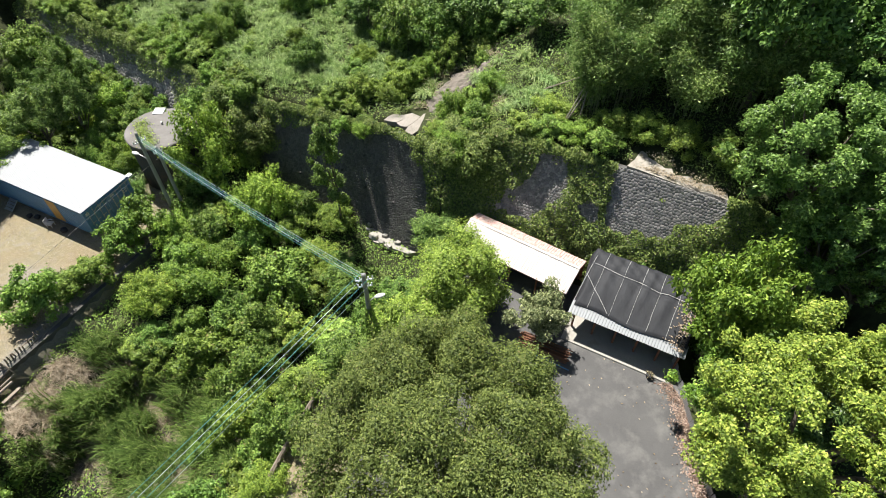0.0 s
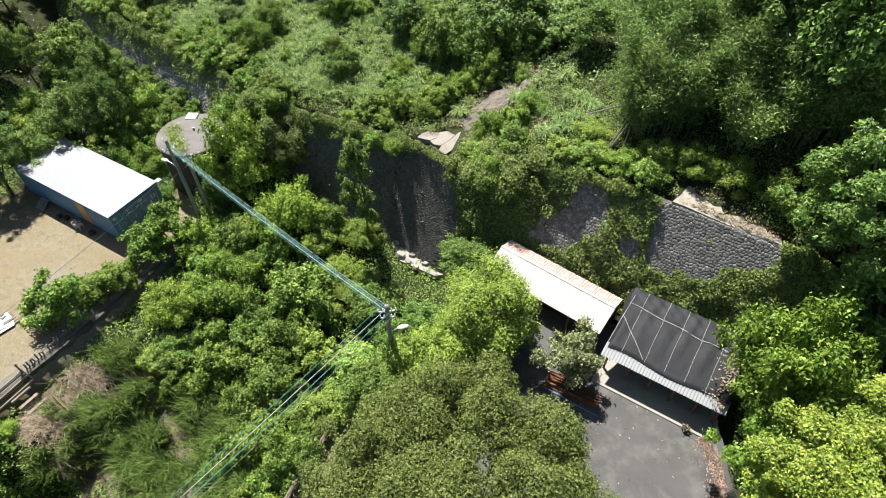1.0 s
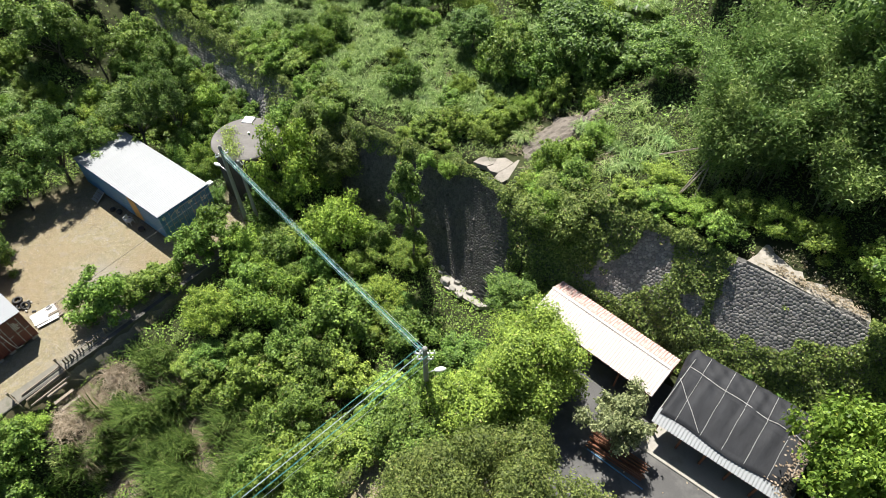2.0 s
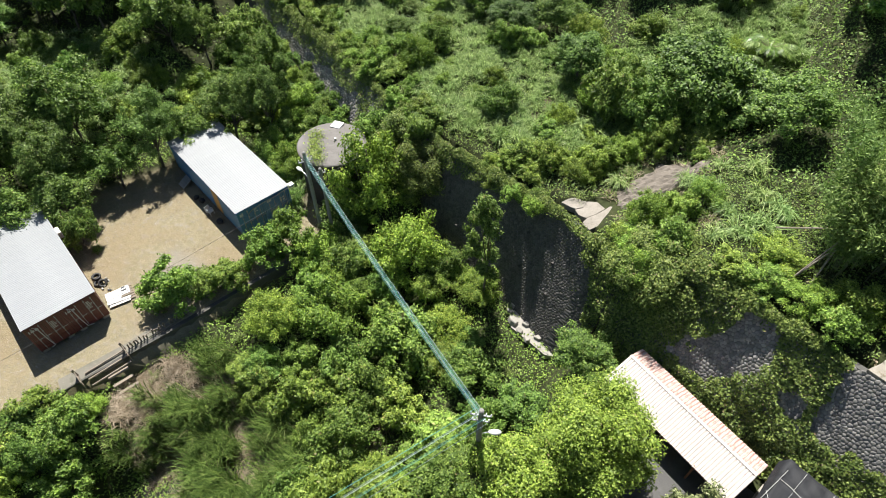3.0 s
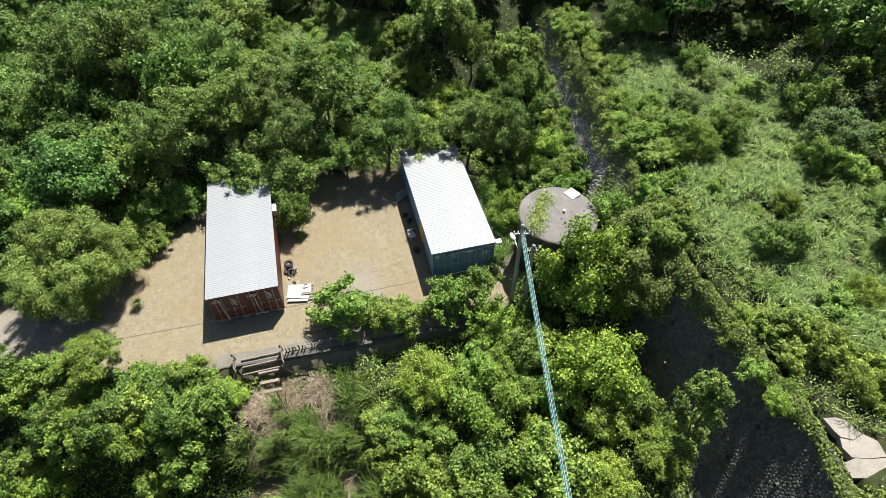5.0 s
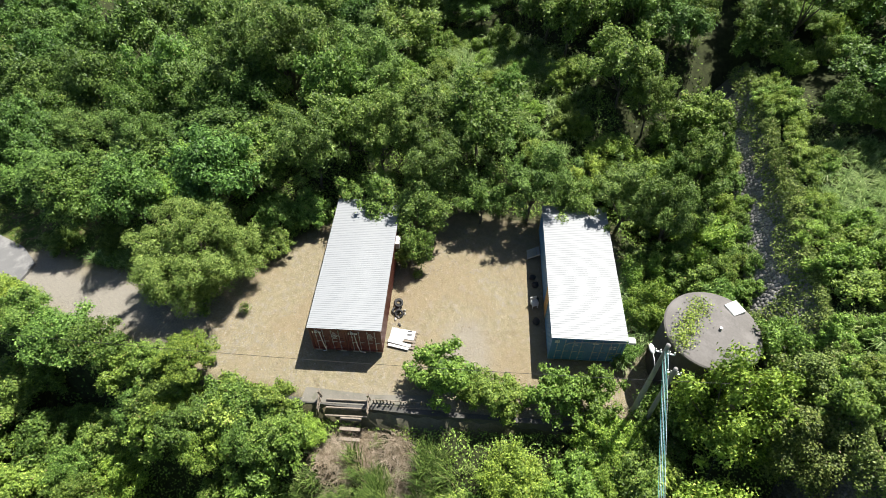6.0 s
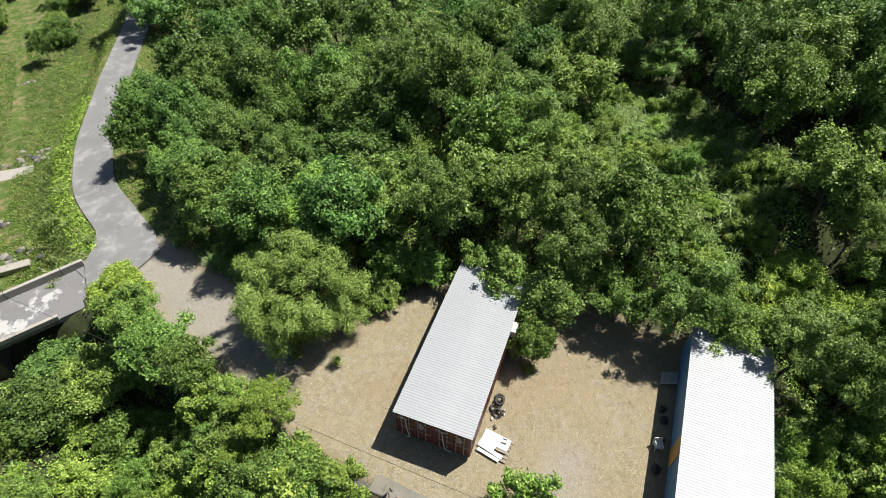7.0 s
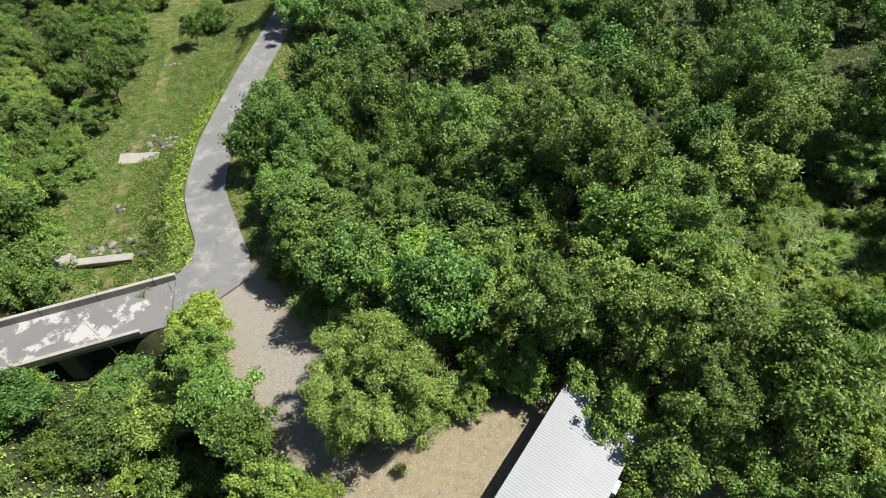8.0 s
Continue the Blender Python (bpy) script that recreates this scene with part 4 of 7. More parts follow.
def crown_lumps(r, count, rx, rz, z0, size=(0.26, 0.42), low=-0.2, ragged=0.12):
    """Clumps spread over a rounded crown of radius rx and half height rz whose middle is at z0."""
    d = unit(r.normal(size=(count * 3, 3)))
    d = d[d[:, 2] > low][:count]
    k = r.uniform(0.45, 1.0, len(d)) ** 0.6 + r.normal(size=len(d)) * ragged
    rad = r.uniform(*size, len(d)) * rx
    return np.column_stack([d[:, 0] * k * (rx - rad * 0.7), d[:, 1] * k * (rx - rad * 0.7), z0 + d[:, 2] * k * (rz - rad * 0.5), rad])


def limbs_mesh(name, tree, lumps, height_fork, r0, r, count=7, material=None):
    """A tapered trunk that forks into limbs reaching into the clumps."""
    bm = bmesh.new()
    lean = Vector((r.normal() * 0.15, r.normal() * 0.15, 0))
    fork = lean + Vector((0, 0, height_fork))
    pieces = [([Vector((0, 0, -0.4)), lean * 0.4 + Vector((0, 0, height_fork * 0.5)), fork], [r0 * 1.25, r0, r0 * 0.8])]
    for i in r.choice(len(lumps), min(count, len(lumps)), replace=False):
        tip = Vector(lumps[i, :3])
        mid = fork.lerp(tip, 0.5) + Vector((r.normal() * 0.15, r.normal() * 0.15, 0.2))
        pieces.append(([fork, mid, tip], [r0 * 0.55, r0 * 0.35, r0 * 0.12]))
    for pts, rad in pieces:
        tmp = polyline_tube(pts, rad, 6)
        me = bpy.data.meshes.new("tmp")
        tmp.to_mesh(me)
        tmp.free()
        bm.from_mesh(me)
        bpy.data.meshes.remove(me)
    return part(name, bm, material or M_BARK, tree, smooth=True)


PLANTS = {}


def plant(kind, name, label, category, seed, lumps_n, rx, rz, z0, leaf_n, leaf_l, leaf_w, mat, size=(0.26, 0.42), low=-0.2, fork=None, trunk_r=0.12, under=-0.35, lift=0.5, ragged=0.12, fold=0.18, droop=0.15, limbs=7, sprigs=0):
    """A tree or shrub of radius rx, kept aside as the pattern for its copies."""
    r = np.random.default_rng(seed)
    ob = thing(name, label, category)
    lumps = crown_lumps(r, int(lumps_n * 1.5), rx, rz, z0, (size[0] * 0.7, size[1] * 0.86), low, ragged)
    limbs_mesh("trunk", ob, lumps, fork if fork is not None else z0 * 0.5, trunk_r, r, limbs)
    p, n, k = lump_leaves(lumps, leaf_n, r, lift, under)
    if sprigs:
        q = p[r.choice(len(p), sprigs)]
        out = unit(q - np.array([0, 0, z0 - rz * 0.3]))
        p = np.concatenate([p, q + out * r.uniform(0.05, 0.16, (sprigs, 1)) * rx])
        n = np.concatenate([n, out + r.normal(size=(sprigs, 3)) * 0.7])
        k = np.concatenate([k, np.ones(sprigs)])
    v, f = leaves(p, n, leaf_l * 1.14 * k, leaf_w * 1.14 * k, r, fold, droop, kite=False)
    fast_mesh("crown", v, f, LEAF[mat], ob)
    PLANTS.setdefault(kind, []).append([ob, rx, False])
    return ob


def put_plant(kind, x, y, radius, which=None, tall=1.0, z=None, turn=None, label="", sink=0.1):
    """Sets a copy of a plant of that kind with its foot on the ground."""
    pool = PLANTS[kind]
    rec = pool[int(rng.integers(len(pool))) if which is None else which % len(pool)]
    ob, rx, used = rec
    s = radius / rx
    zz = float(height(np.array([x]), np.array([y]))[0]) if z is None else z
    m = Matrix.LocRotScale((x, y, zz - sink), Euler((float(rng.normal() * 0.05), float(rng.normal() * 0.05), float(rng.uniform(0, 6.28)) if turn is None else turn)), (s * float(rng.uniform(0.9, 1.1)), s * float(rng.uniform(0.9, 1.1)), s * tall))
    if not used:
        rec[2] = True
        ob.matrix_basis = m
        made = ob
    else:
        m0 = m.copy()
        made = copy_thing(ob, Matrix.Identity(4))
        made.matrix_basis = m0
    if label:
        made["label"] = label
    return made


for k in range(3):
    plant("broad", "broadleaf_tree", "broadleaf tree with a rounded dense mid-green crown", "tree", 20 + k, 46, 3.0, 2.5, 3.9, 9000, 0.165, 0.115, "mid", size=(0.16, 0.33), low=-0.35, fork=1.6, ragged=0.2, sprigs=700, limbs=6, lift=0.9)
    plant("deep", "dark_leaved_tree", "dark green broadleaf tree with clumped foliage", "tree", 30 + k, 42, 3.0, 2.6, 4.0, 8600, 0.175, 0.12, "deep", size=(0.17, 0.34), low=-0.35, fork=1.6, trunk_r=0.14, ragged=0.2, sprigs=600, limbs=6, lift=0.9)
    plant("olive", "feathery_tree", "olive green fine-leaved tree with an open crown", "tree", 40 + k, 56, 2.6, 3.0, 4.4, 11000, 0.135, 0.075, "olive", size=(0.13, 0.28), low=-0.4, fork=1.8, ragged=0.26, sprigs=1500, limbs=8, lift=0.8)
    plant("bright", "broadleaf_tree", "bright green leafy tree in full sun", "tree", 50 + k, 48, 2.8, 2.2, 3.3, 11000, 0.15, 0.1, "bright", size=(0.15, 0.3), low=-0.4, fork=1.2, ragged=0.18, sprigs=500, limbs=6, lift=0.9)
    plant("bush", "leafy_bush", "dense mid-green leafy bush reaching the ground", "bush", 60 + k, 40, 2.0, 1.7, 1.5, 5600, 0.13, 0.092, "mid", size=(0.17, 0.34), low=-0.75, fork=0.4, trunk_r=0.06, ragged=0.2, sprigs=450, limbs=5, lift=0.9)
    plant("shrub", "fine_leaved_bush", "fine-leaved green bush with soft rounded clumps", "bush", 70 + k, 46, 2.2, 1.7, 1.4, 8200, 0.115, 0.07, "bright", size=(0.16, 0.32), low=-0.7, fork=0.4, trunk_r=0.06, ragged=0.16, sprigs=700, limbs=5, lift=0.9)
    plant("lowbush", "bank_bush", "sunlit yellow-green bush on the bank", "bush", 80 + k, 30, 1.4, 1.2, 1.0, 4600, 0.115, 0.08, "vine", size=(0.18, 0.36), low=-0.75, fork=0.3, trunk_r=0.04, ragged=0.22, sprigs=420, limbs=5, lift=0.9)
for k in range(2):
    plant("glossy", "large_leaved_tree", "tall glossy large-leaved tree above the lot", "tree", 90 + k, 90, 4.5, 4.2, 6.0, 15000, 0.25, 0.12, "glossy", size=(0.11, 0.22), low=-0.9, fork=2.8, trunk_r=0.22, ragged=0.2, sprigs=800, lift=0.8)
    plant("slender", "young_tree", "slender young tree with a narrow grey-green crown", "tree", 95 + k, 22, 1.1, 2.6, 4.0, 4200, 0.13, 0.07, "olive", size=(0.22, 0.42), low=-0.9, fork=2.2, trunk_r=0.07, ragged=0.24, sprigs=400, limbs=6, lift=0.8)


for k in range(3):
    plant("far", "woodland_tree", "broadleaf tree in the woods further off", "tree", 120 + k, 38, 3.4, 2.7, 4.2, 4200, 0.25, 0.17, "deep", size=(0.17, 0.34), low=-0.3, fork=1.6, trunk_r=0.14, ragged=0.24, sprigs=400, limbs=4, lift=0.9)


def blades(bases, r, height_m, spread, count, width, segs=3, arch=0.9, lean=None, jitter=0.14):
    """Arching grass blades, count for each base, as quad strips."""
    n = len(bases) * count
    b = np.repeat(bases, count, axis=0) + np.column_stack([r.normal(size=n) * jitter, r.normal(size=n) * jitter, np.zeros(n)])
    a = r.uniform(0, 2 * np.pi, n)
    out = np.column_stack([np.cos(a), np.sin(a), np.zeros(n)])
    h = np.repeat(height_m, count) * r.uniform(0.55, 1.15, n)
    s = h * spread * r.uniform(0.3, 1.25, n)
    if lean is not None:
        out = unit(out * 0.75 + np.repeat(lean, count, axis=0))
        a = np.arctan2(out[:, 1], out[:, 0])
    side = np.column_stack([-np.sin(a), np.cos(a), np.zeros(n)])
    rows = []
    for i in range(segs + 1):
        t = i / segs
        c = b + out * (s * t ** 1.5)[:, None]
        c[:, 2] += h * (t * 1.25 - arch * 0.75 * t ** 2.6)
        w = width * (0.55 + 0.6 * t if t < 0.4 else 1.25 * (1 - t) ** 0.7 + 0.03)
        rows.append((c - side * w * 0.5, c + side * w * 0.5))
    v = np.stack([x for row in rows for x in row], 1)
    f = np.array([[2 * i, 2 * i + 1, 2 * i + 3, 2 * i + 2] for i in range(segs)])
    faces = (np.arange(n)[:, None, None] * (2 * (segs + 1)) + f[None]).reshape(-1, 4)
    return v.reshape(-1, 3), faces


def scatter(r, count, x0, x1, y0, y1, keep):
    x, y = r.uniform(x0, x1, count), r.uniform(y0, y1, count)
    k = keep(x, y)
    return x[k], y[k]


def clear_ground(x, y):
    """True away from the yard, the lot, the road, the drive and the bare wall faces."""
    a = inside(x, y, YARD) > 0.3
    b = (inside(x, y, LOT) > 0.2) & (inside(x, y, LOT_EDGE) > 0.2)
    c = near_line(x, y, ROAD)[0] > 2.7
    e = near_line(x, y, DRIVE)[0] > 3.2
    g = near_line(x, y, [(-54.0, -8.2, 0), (-40.8, -31.7, 0)])[0] > 2.9
    return a & b & c & e & g


def wall_face(x, y):
    """True on the battered faces of the boulder walls, where no plant stands."""
    d, z, side = near_line(x, y, WALL_TOP)
    return (side < 0) & (d < 3.2) & (x < 19)

# ---- plants by name and place ----
def big_lot_tree():
    r = np.random.default_rng(501)
    ob = thing("spreading_tree", "wide olive-green tree spreading its open crown over the lot", "tree", pose(0.2, 9.6, 3.6))
    lumps = crown_lumps(r, 260, 6.8, 3.5, 7.6, size=(0.06, 0.16), low=-0.1, ragged=0.09)
    limbs_mesh("trunk", ob, lumps, 3.4, 0.28, r, 30)
    p, n, k = lump_leaves(lumps, 170000, r, 0.8)
    v, f = leaves(p, n, 0.12 * k, 0.066 * k, r, kite=False)
    fast_mesh("crown", v, f, LEAF["lot"], ob)


big_lot_tree()


def vine_mound(x, y, z, rx, rz, seed, label, count=7000, mat="vine", leaf=(0.17, 0.14)):
    """A tree smothered by creepers: a smooth dome of small overlapping leaves."""
    r = np.random.default_rng(seed)
    ob = thing("creeper_covered_tree", label, "tree", pose(x, y, z))
    lumps = crown_lumps(r, 64, rx, rz, rz * 0.75, size=(0.14, 0.34), low=-0.8, ragged=0.1)
    limbs_mesh("trunk", ob, lumps, rz * 0.5, 0.13, r, 8)
    p, n, k = lump_leaves(lumps, count, r, 1.0, -0.6)
    v, f = leaves(p, n, leaf[0] * k, leaf[1] * k, r, kite=False)
    fast_mesh("crown", v, f, LEAF[mat], ob)


vine_mound(1.0, 23.4, 3.4, 3.4, 3.4, 601, "tree smothered in bright creepers beside the lot", 34000, "mound", (0.125, 0.1))
vine_mound(-1.7, 20.6, 2.2, 2.9, 3.0, 602, "low mound of pale creepers below the pole", 26000, "mound", (0.125, 0.1))
vine_mound(2.4, 34.6, 6.0, 3.4, 3.0, 603, "creeper mound hanging over the end of the boulder wall", 34000, "ivy", (0.12, 0.09))

vine_mound(-17.2, 42.4, 1.6, 2.6, 3.2, 604, "creeper mound hiding the joint of the boulder walls", 24000, "ivy", (0.12, 0.09))
vine_mound(-19.6, 44.6, 3.0, 2.4, 2.6, 605, "creeper mound at the foot of the boulder wall", 20000, "ivy", (0.12, 0.09))

plant("pale", "small_tree", "small pale grey-green tree over a pipe stack", "tree", 130, 30, 2.0, 1.7, 2.6, 5200, 0.16, 0.1, "pale", size=(0.18, 0.32), low=-0.6, fork=1.0, trunk_r=0.07, ragged=0.18, sprigs=600)
put_plant("pale", 6.3, 21.4, 2.0)

# (kind, x, y, radius, tallness)
PLACED = [
    ("bright", 16.4, 19.4, 3.3, 1.7), ("bright", 15.8, 15.4, 2.4, 1.2),
    ("glossy", 23.6, 19.6, 3.8, 0.9), ("glossy", 26.5, 31, 4.8, 1.0), ("bright", 19.6, 22.6, 2.4, 1.0), ("bright", 21.6, 20.4, 2.6, 1.0),
    ("glossy", 24.5, 16.0, 3.8, 0.9), ("deep", 17.6, 16.2, 3.0, 1.1), ("deep", 16.4, 12.4, 2.6, 1.2),
    ("bush", 12.6, 26.0, 1.4, 1.1), ("bush", 14.4, 25.2, 1.5, 1.2), ("bush", 16.2, 24.4, 1.5, 1.3), ("lowbush", 10.8, 27.6, 1.3, 1.2), ("lowbush", 9.6, 28.6, 1.3, 1.2), ("lowbush", 10.6, 29.4, 1.2, 1.2), ("bush", 14.6, 26.6, 1.2, 1.0), ("bush", 17.2, 25.0, 1.8, 1.1), ("lowbush", 12.8, 26.8, 1.3, 1.0), ("bush", 16.6, 22.4, 1.6, 1.2),
    ("shrub", -20.6, 39.9, 3.3, 1.5), ("bush", -27.6, 45.6, 1.6, 1.2), ("bush", -22.4, 45.4, 1.9, 1.2), ("bush", -27.4, 38.2, 1.0, 1.2), ("shrub", -29.6, 41.4, 1.9, 1.2), ("shrub", -32.6, 43.0, 1.8, 1.2), ("shrub", -15.6, 36.2, 3.1, 1.25), ("shrub", -19.4, 29.6, 2.7, 1.0), ("shrub", -23.0, 27.4, 2.3, 1.0),
    ("bush", -13.2, 29.6, 2.9, 1.1), ("bush", -20.2, 34.6, 2.1, 1.0), ("slender", -8.9, 35.2, 1.4, 1.4), ("shrub", -9.4, 35.8, 1.8, 0.9), ("bush", -13.2, 25.4, 2.4, 1.0),
    ("bush", -14.0, 21.4, 2.3, 1.0), ("bush", -16.8, 27.0, 2.2, 1.0), ("shrub", -10.6, 31.6, 2.0, 1.0), ("broad", -0.6, 30.0, 2.0, 0.8), ("bush", -3.4, 27.0, 1.9, 0.8),
    ("bush", -7.6, 28.6, 2.0, 1.0), 
    ("lowbush", -30.4, 25.8, 2.1, 1.1), ("lowbush", -27.9, 28.9, 1.6, 0.9), ("lowbush", -26.5, 31.8, 1.9, 1.0), ("lowbush", -24.9, 33.8, 1.9, 1.1), ("shrub", -22.6, 33.8, 2.2, 1.1), ("lowbush", -29.2, 27.6, 1.4, 0.9), ("bush", -22.0, 37.6, 2.0, 1.2), ("bush", -21.6, 39.4, 1.8, 1.2),
    ("lowbush", -39.4, 7.8, 1.5, 0.9), ("lowbush", -37.2, 9.6, 1.3, 0.9), ("bush", -34.6, 12.2, 1.9, 1.1), ("lowbush", -33.6, 15.2, 1.5, 1.0), ("bush", -33.4, 13.6, 1.9, 1.0), ("lowbush", -31.8, 15.6, 1.3, 1.0), ("lowbush", -35.4, 12.4, 1.5, 1.1), ("bright", -38.0, 10.2, 2.0, 0.8), ("bush", -36.6, 8.0, 1.8, 1.0),
    ("bush", -5.6, 18.6, 1.9, 1.0), ("lowbush", -8.4, 19.6, 1.5, 1.0), ("lowbush", -10.4, 13.0, 1.6, 1.0), ("lowbush", -11.2, 10.6, 1.4, 1.0), ("bush", -3.6, 16.6, 2.0, 1.1),
    ("bright", -50.3, -2.6, 2.3, 0.9), ("broad", -47.6, -0.4, 2.4, 0.9), ("broad", -44.2, 1.6, 2.6, 0.8), ("bush", -42.2, 4.6, 2.0, 1.1), ("broad", -45.0, -4.4, 2.8, 0.85),
    ("deep", -46.0, -8.8, 2.6, 0.8), ("deep", -42.0, -8.4, 2.8, 0.85), ("bush", -39.6, -1.8, 2.3, 1.1), ("bush", -37.4, 3.4, 1.9, 1.1), ("bush", -40.6, 1.2, 1.8, 1.0), ("deep", -42.4, -13.4, 2.6, 0.9),
    ("bush", -46.6, 17.8, 1.5, 1.0), ("bush", -49.2, 18.4, 1.8, 1.0), ("bush", -48.4, 21.4, 1.9, 1.1), ("broad", -46.4, 26.2, 2.6, 0.9), ("broad", -44.6, 29.6, 2.7, 0.9), ("bush", -41.2, 27.6, 1.6, 1.5),
    ("olive", -46.4, 32.2, 2.8, 1.0), ("broad", -43.2, 34.4, 2.4, 0.95), ("olive", -42.0, 38.2, 2.7, 1.0), ("broad", -40.2, 41.2, 2.3, 1.0), ("olive", -38.0, 44.4, 2.6, 0.95), ("bush", -33.4, 43.6, 1.8, 1.0), ("bush", -30.4, 46.0, 2.0, 1.0), 
    ("olive", -51.4, 23.0, 3.0, 1.05), ("olive", -50.4, 28.4, 2.9, 1.1), ("broad", -52.8, 18.0, 2.9, 0.95), ("bright", -55.0, 13.4, 3.1, 0.9), ("deep", -58.6, 8.4, 3.3, 0.9), ("broad", -59.2, 3.4, 3.3, 0.9), ("deep", -62.8, 1.6, 3.3, 0.85), ("broad", -66.6, -1.4, 3.1, 0.8),
    ("bush", -51.6, 8.6, 1.6, 1.0), ("bush", -54.6, 5.4, 1.5, 0.9), ("bush", -58.2, 0.2, 1.5, 0.9),
("far", -108.5, -15.8, 3.2, 1.1), ("far", -112.5, -18.8, 3.6, 1.1), ("far", -117.0, -21.6, 3.6, 1.1), ("far", -113.0, -13.6, 3.6, 1.2), ("bush", -3.6, 49.4, 2.6, 1.2), ("bush", -0.4, 48.4, 2.4, 1.2), ("deep", 1.6, 51.0, 3.4, 0.8), ("glossy", 6.2, 50.6, 3.2, 0.55), ("bush", 3.6, 49.0, 2.2, 1.1), ("lowbush", 5.6, 33.9, 1.2, 0.8), ("lowbush", 7.4, 33.4, 1.3, 0.8), ("shrub", 9.4, 32.8, 1.4, 0.8), ("lowbush", 11.0, 31.6, 1.3, 0.9), ("shrub", 8.0, 35.4, 1.5, 0.8), ("lowbush", 11.6, 33.2, 1.5, 0.9), ("shrub", 14.0, 32.2, 1.5, 0.9), ("lowbush", 16.2, 31.0, 1.4, 0.9), ("lowbush", 18.4, 29.6, 1.4, 0.9), ("deep", -7.2, 53.6, 2.4, 0.8), ("bush", -12.5, 48.0, 1.6, 1.1), ("shrub", -4.8, 50.4, 1.7, 1.0), ("broad", 8.4, 47.2, 2.4, 0.8), 
]
for kind, x, y, rad, tall in PLACED:
    put_plant(kind, x, y, rad, tall=tall)


def yellow_tree():
    r = np.random.default_rng(777)
    ob = thing("flowering_tree", "tall tree with bright yellow-green new leaves", "tree", pose(15.9, 10.2, 3.6))
    lumps = crown_lumps(r, 180, 5.2, 4.8, 9.6, size=(0.06, 0.145), low=-0.5, ragged=0.1)
    limbs_mesh("trunk", ob, lumps, 5.0, 0.3, r, 20)
    p, n, k = lump_leaves(lumps, 90000, r, 0.6)
    v, f = leaves(p, n, 0.14 * k, 0.08 * k, r, kite=False)
    fast_mesh("crown", v, f, LEAF["yellow"], ob)


yellow_tree()

def hill_tree(x, y, z, rx, rz, z0, seed, count):
    """A tall layered tree whose leaves stand in sprays at the twig ends."""
    r = np.random.default_rng(seed)
    ob = thing("large_leaved_tree", "tall layered tree with bright glossy leaves at the wall's end", "tree", pose(x, y, z))
    lumps = crown_lumps(r, 150, rx, rz, z0, size=(0.07, 0.14), low=-0.75, ragged=0.12)
    limbs_mesh("trunk", ob, lumps, z0 * 0.45, 0.24, r, 22)
    p, n, k = lump_leaves(lumps, count, r, 0.8)
    v, f = leaves(p, n, 0.2 * k, 0.1 * k, r, kite=False)
    fast_mesh("crown", v, f, LEAF["layered"], ob)


hill_tree(21.4, 25.4, 8.6, 5.2, 4.6, 7.0, 71, 34000)
hill_tree(25.6, 25.4, 9.0, 4.4, 4.2, 6.4, 72, 21000)
hill_tree(22.6, 22.2, 5.0, 3.4, 3.4, 6.6, 73, 16000)
hill_tree(25.4, 21.4, 4.4, 3.2, 3.2, 6.2, 74, 14000)

def drive_tree():
    r = np.random.default_rng(779)
    ob = thing("rounded_tree", "round yellow-green tree reaching the ground beside the gravel drive", "tree", pose(-45.8, 12.4, float(height(np.array([-45.8]), np.array([12.4]))[0])))
    lumps = crown_lumps(r, 190, 4.9, 3.5, 3.0, size=(0.07, 0.17), low=-0.85, ragged=0.13)
    limbs_mesh("trunk", ob, lumps, 1.0, 0.16, r, 16)
    p, n, k = lump_leaves(lumps, 62000, r, 0.8)
    v, f = leaves(p, n, 0.125 * k, 0.075 * k, r, kite=False)
    fast_mesh("crown", v, f, LEAF["drive"], ob)


drive_tree()

# ---- woods filling in behind ----
def meadow_grass(x, y):
    """True where tall silver grass grows instead of trees."""
    a = (((x + 59) / 14) ** 2 + ((y - 42.5) / 7.5) ** 2 < 1) | (((x + 52) / 5.5) ** 2 + ((y - 39) / 4) ** 2 < 1)
    b = (((x + 9) / 12.5) ** 2 + ((y - 50.5) / 6.5) ** 2 < 1) | (((x - 3) / 7) ** 2 + ((y - 59) / 6) ** 2 < 1)
    c = ((x + 25) / 9) ** 2 + ((y - 58.5) / 5) ** 2 < 1
    return a | b | c


spots = [(x, y, r0) for _, x, y, r0, _ in PLACED] + [(-46.0, 11.6, 4.4)]
fill = np.random.default_rng(99)


def woods(count, x0, x1, y0, y1, kinds, size, test, gap=0.95):
    made = 0
    for _ in range(count * 14):
        x, y = float(fill.uniform(x0, x1)), float(fill.uniform(y0, y1))
        rad = float(fill.uniform(*size))
        ax, ay = np.array([x]), np.array([y])
        if not clear_ground(ax, ay)[0] or inside(ax, ay, YARD)[0] < rad * 0.8 or near_line(ax, ay, ROAD)[0][0] < 3.2 + rad * 1.0 or near_line(ax, ay, DRIVE)[0][0] < 3 + rad * 0.8:
            continue
        if -48 < x < -18 and y > 40 and -4.6 < behind_wall(x, y) < 0.3 and rad > 1.2:
            continue
        if not test(x, y) or any((x - a) ** 2 + (y - b) ** 2 < (gap * max(rad, r0)) ** 2 for a, b, r0 in spots):
            continue
        spots.append((x, y, rad))
        put_plant(kinds[int(fill.integers(len(kinds)))], x, y, rad, tall=float(fill.uniform(0.7, 1.35)))
        made += 1
        if made >= count:
            break
    return made


def behind_wall(x, y):
    d, z, side = near_line(np.array([x]), np.array([y]), WALL_TOP)
    return float(d[0] * side[0])


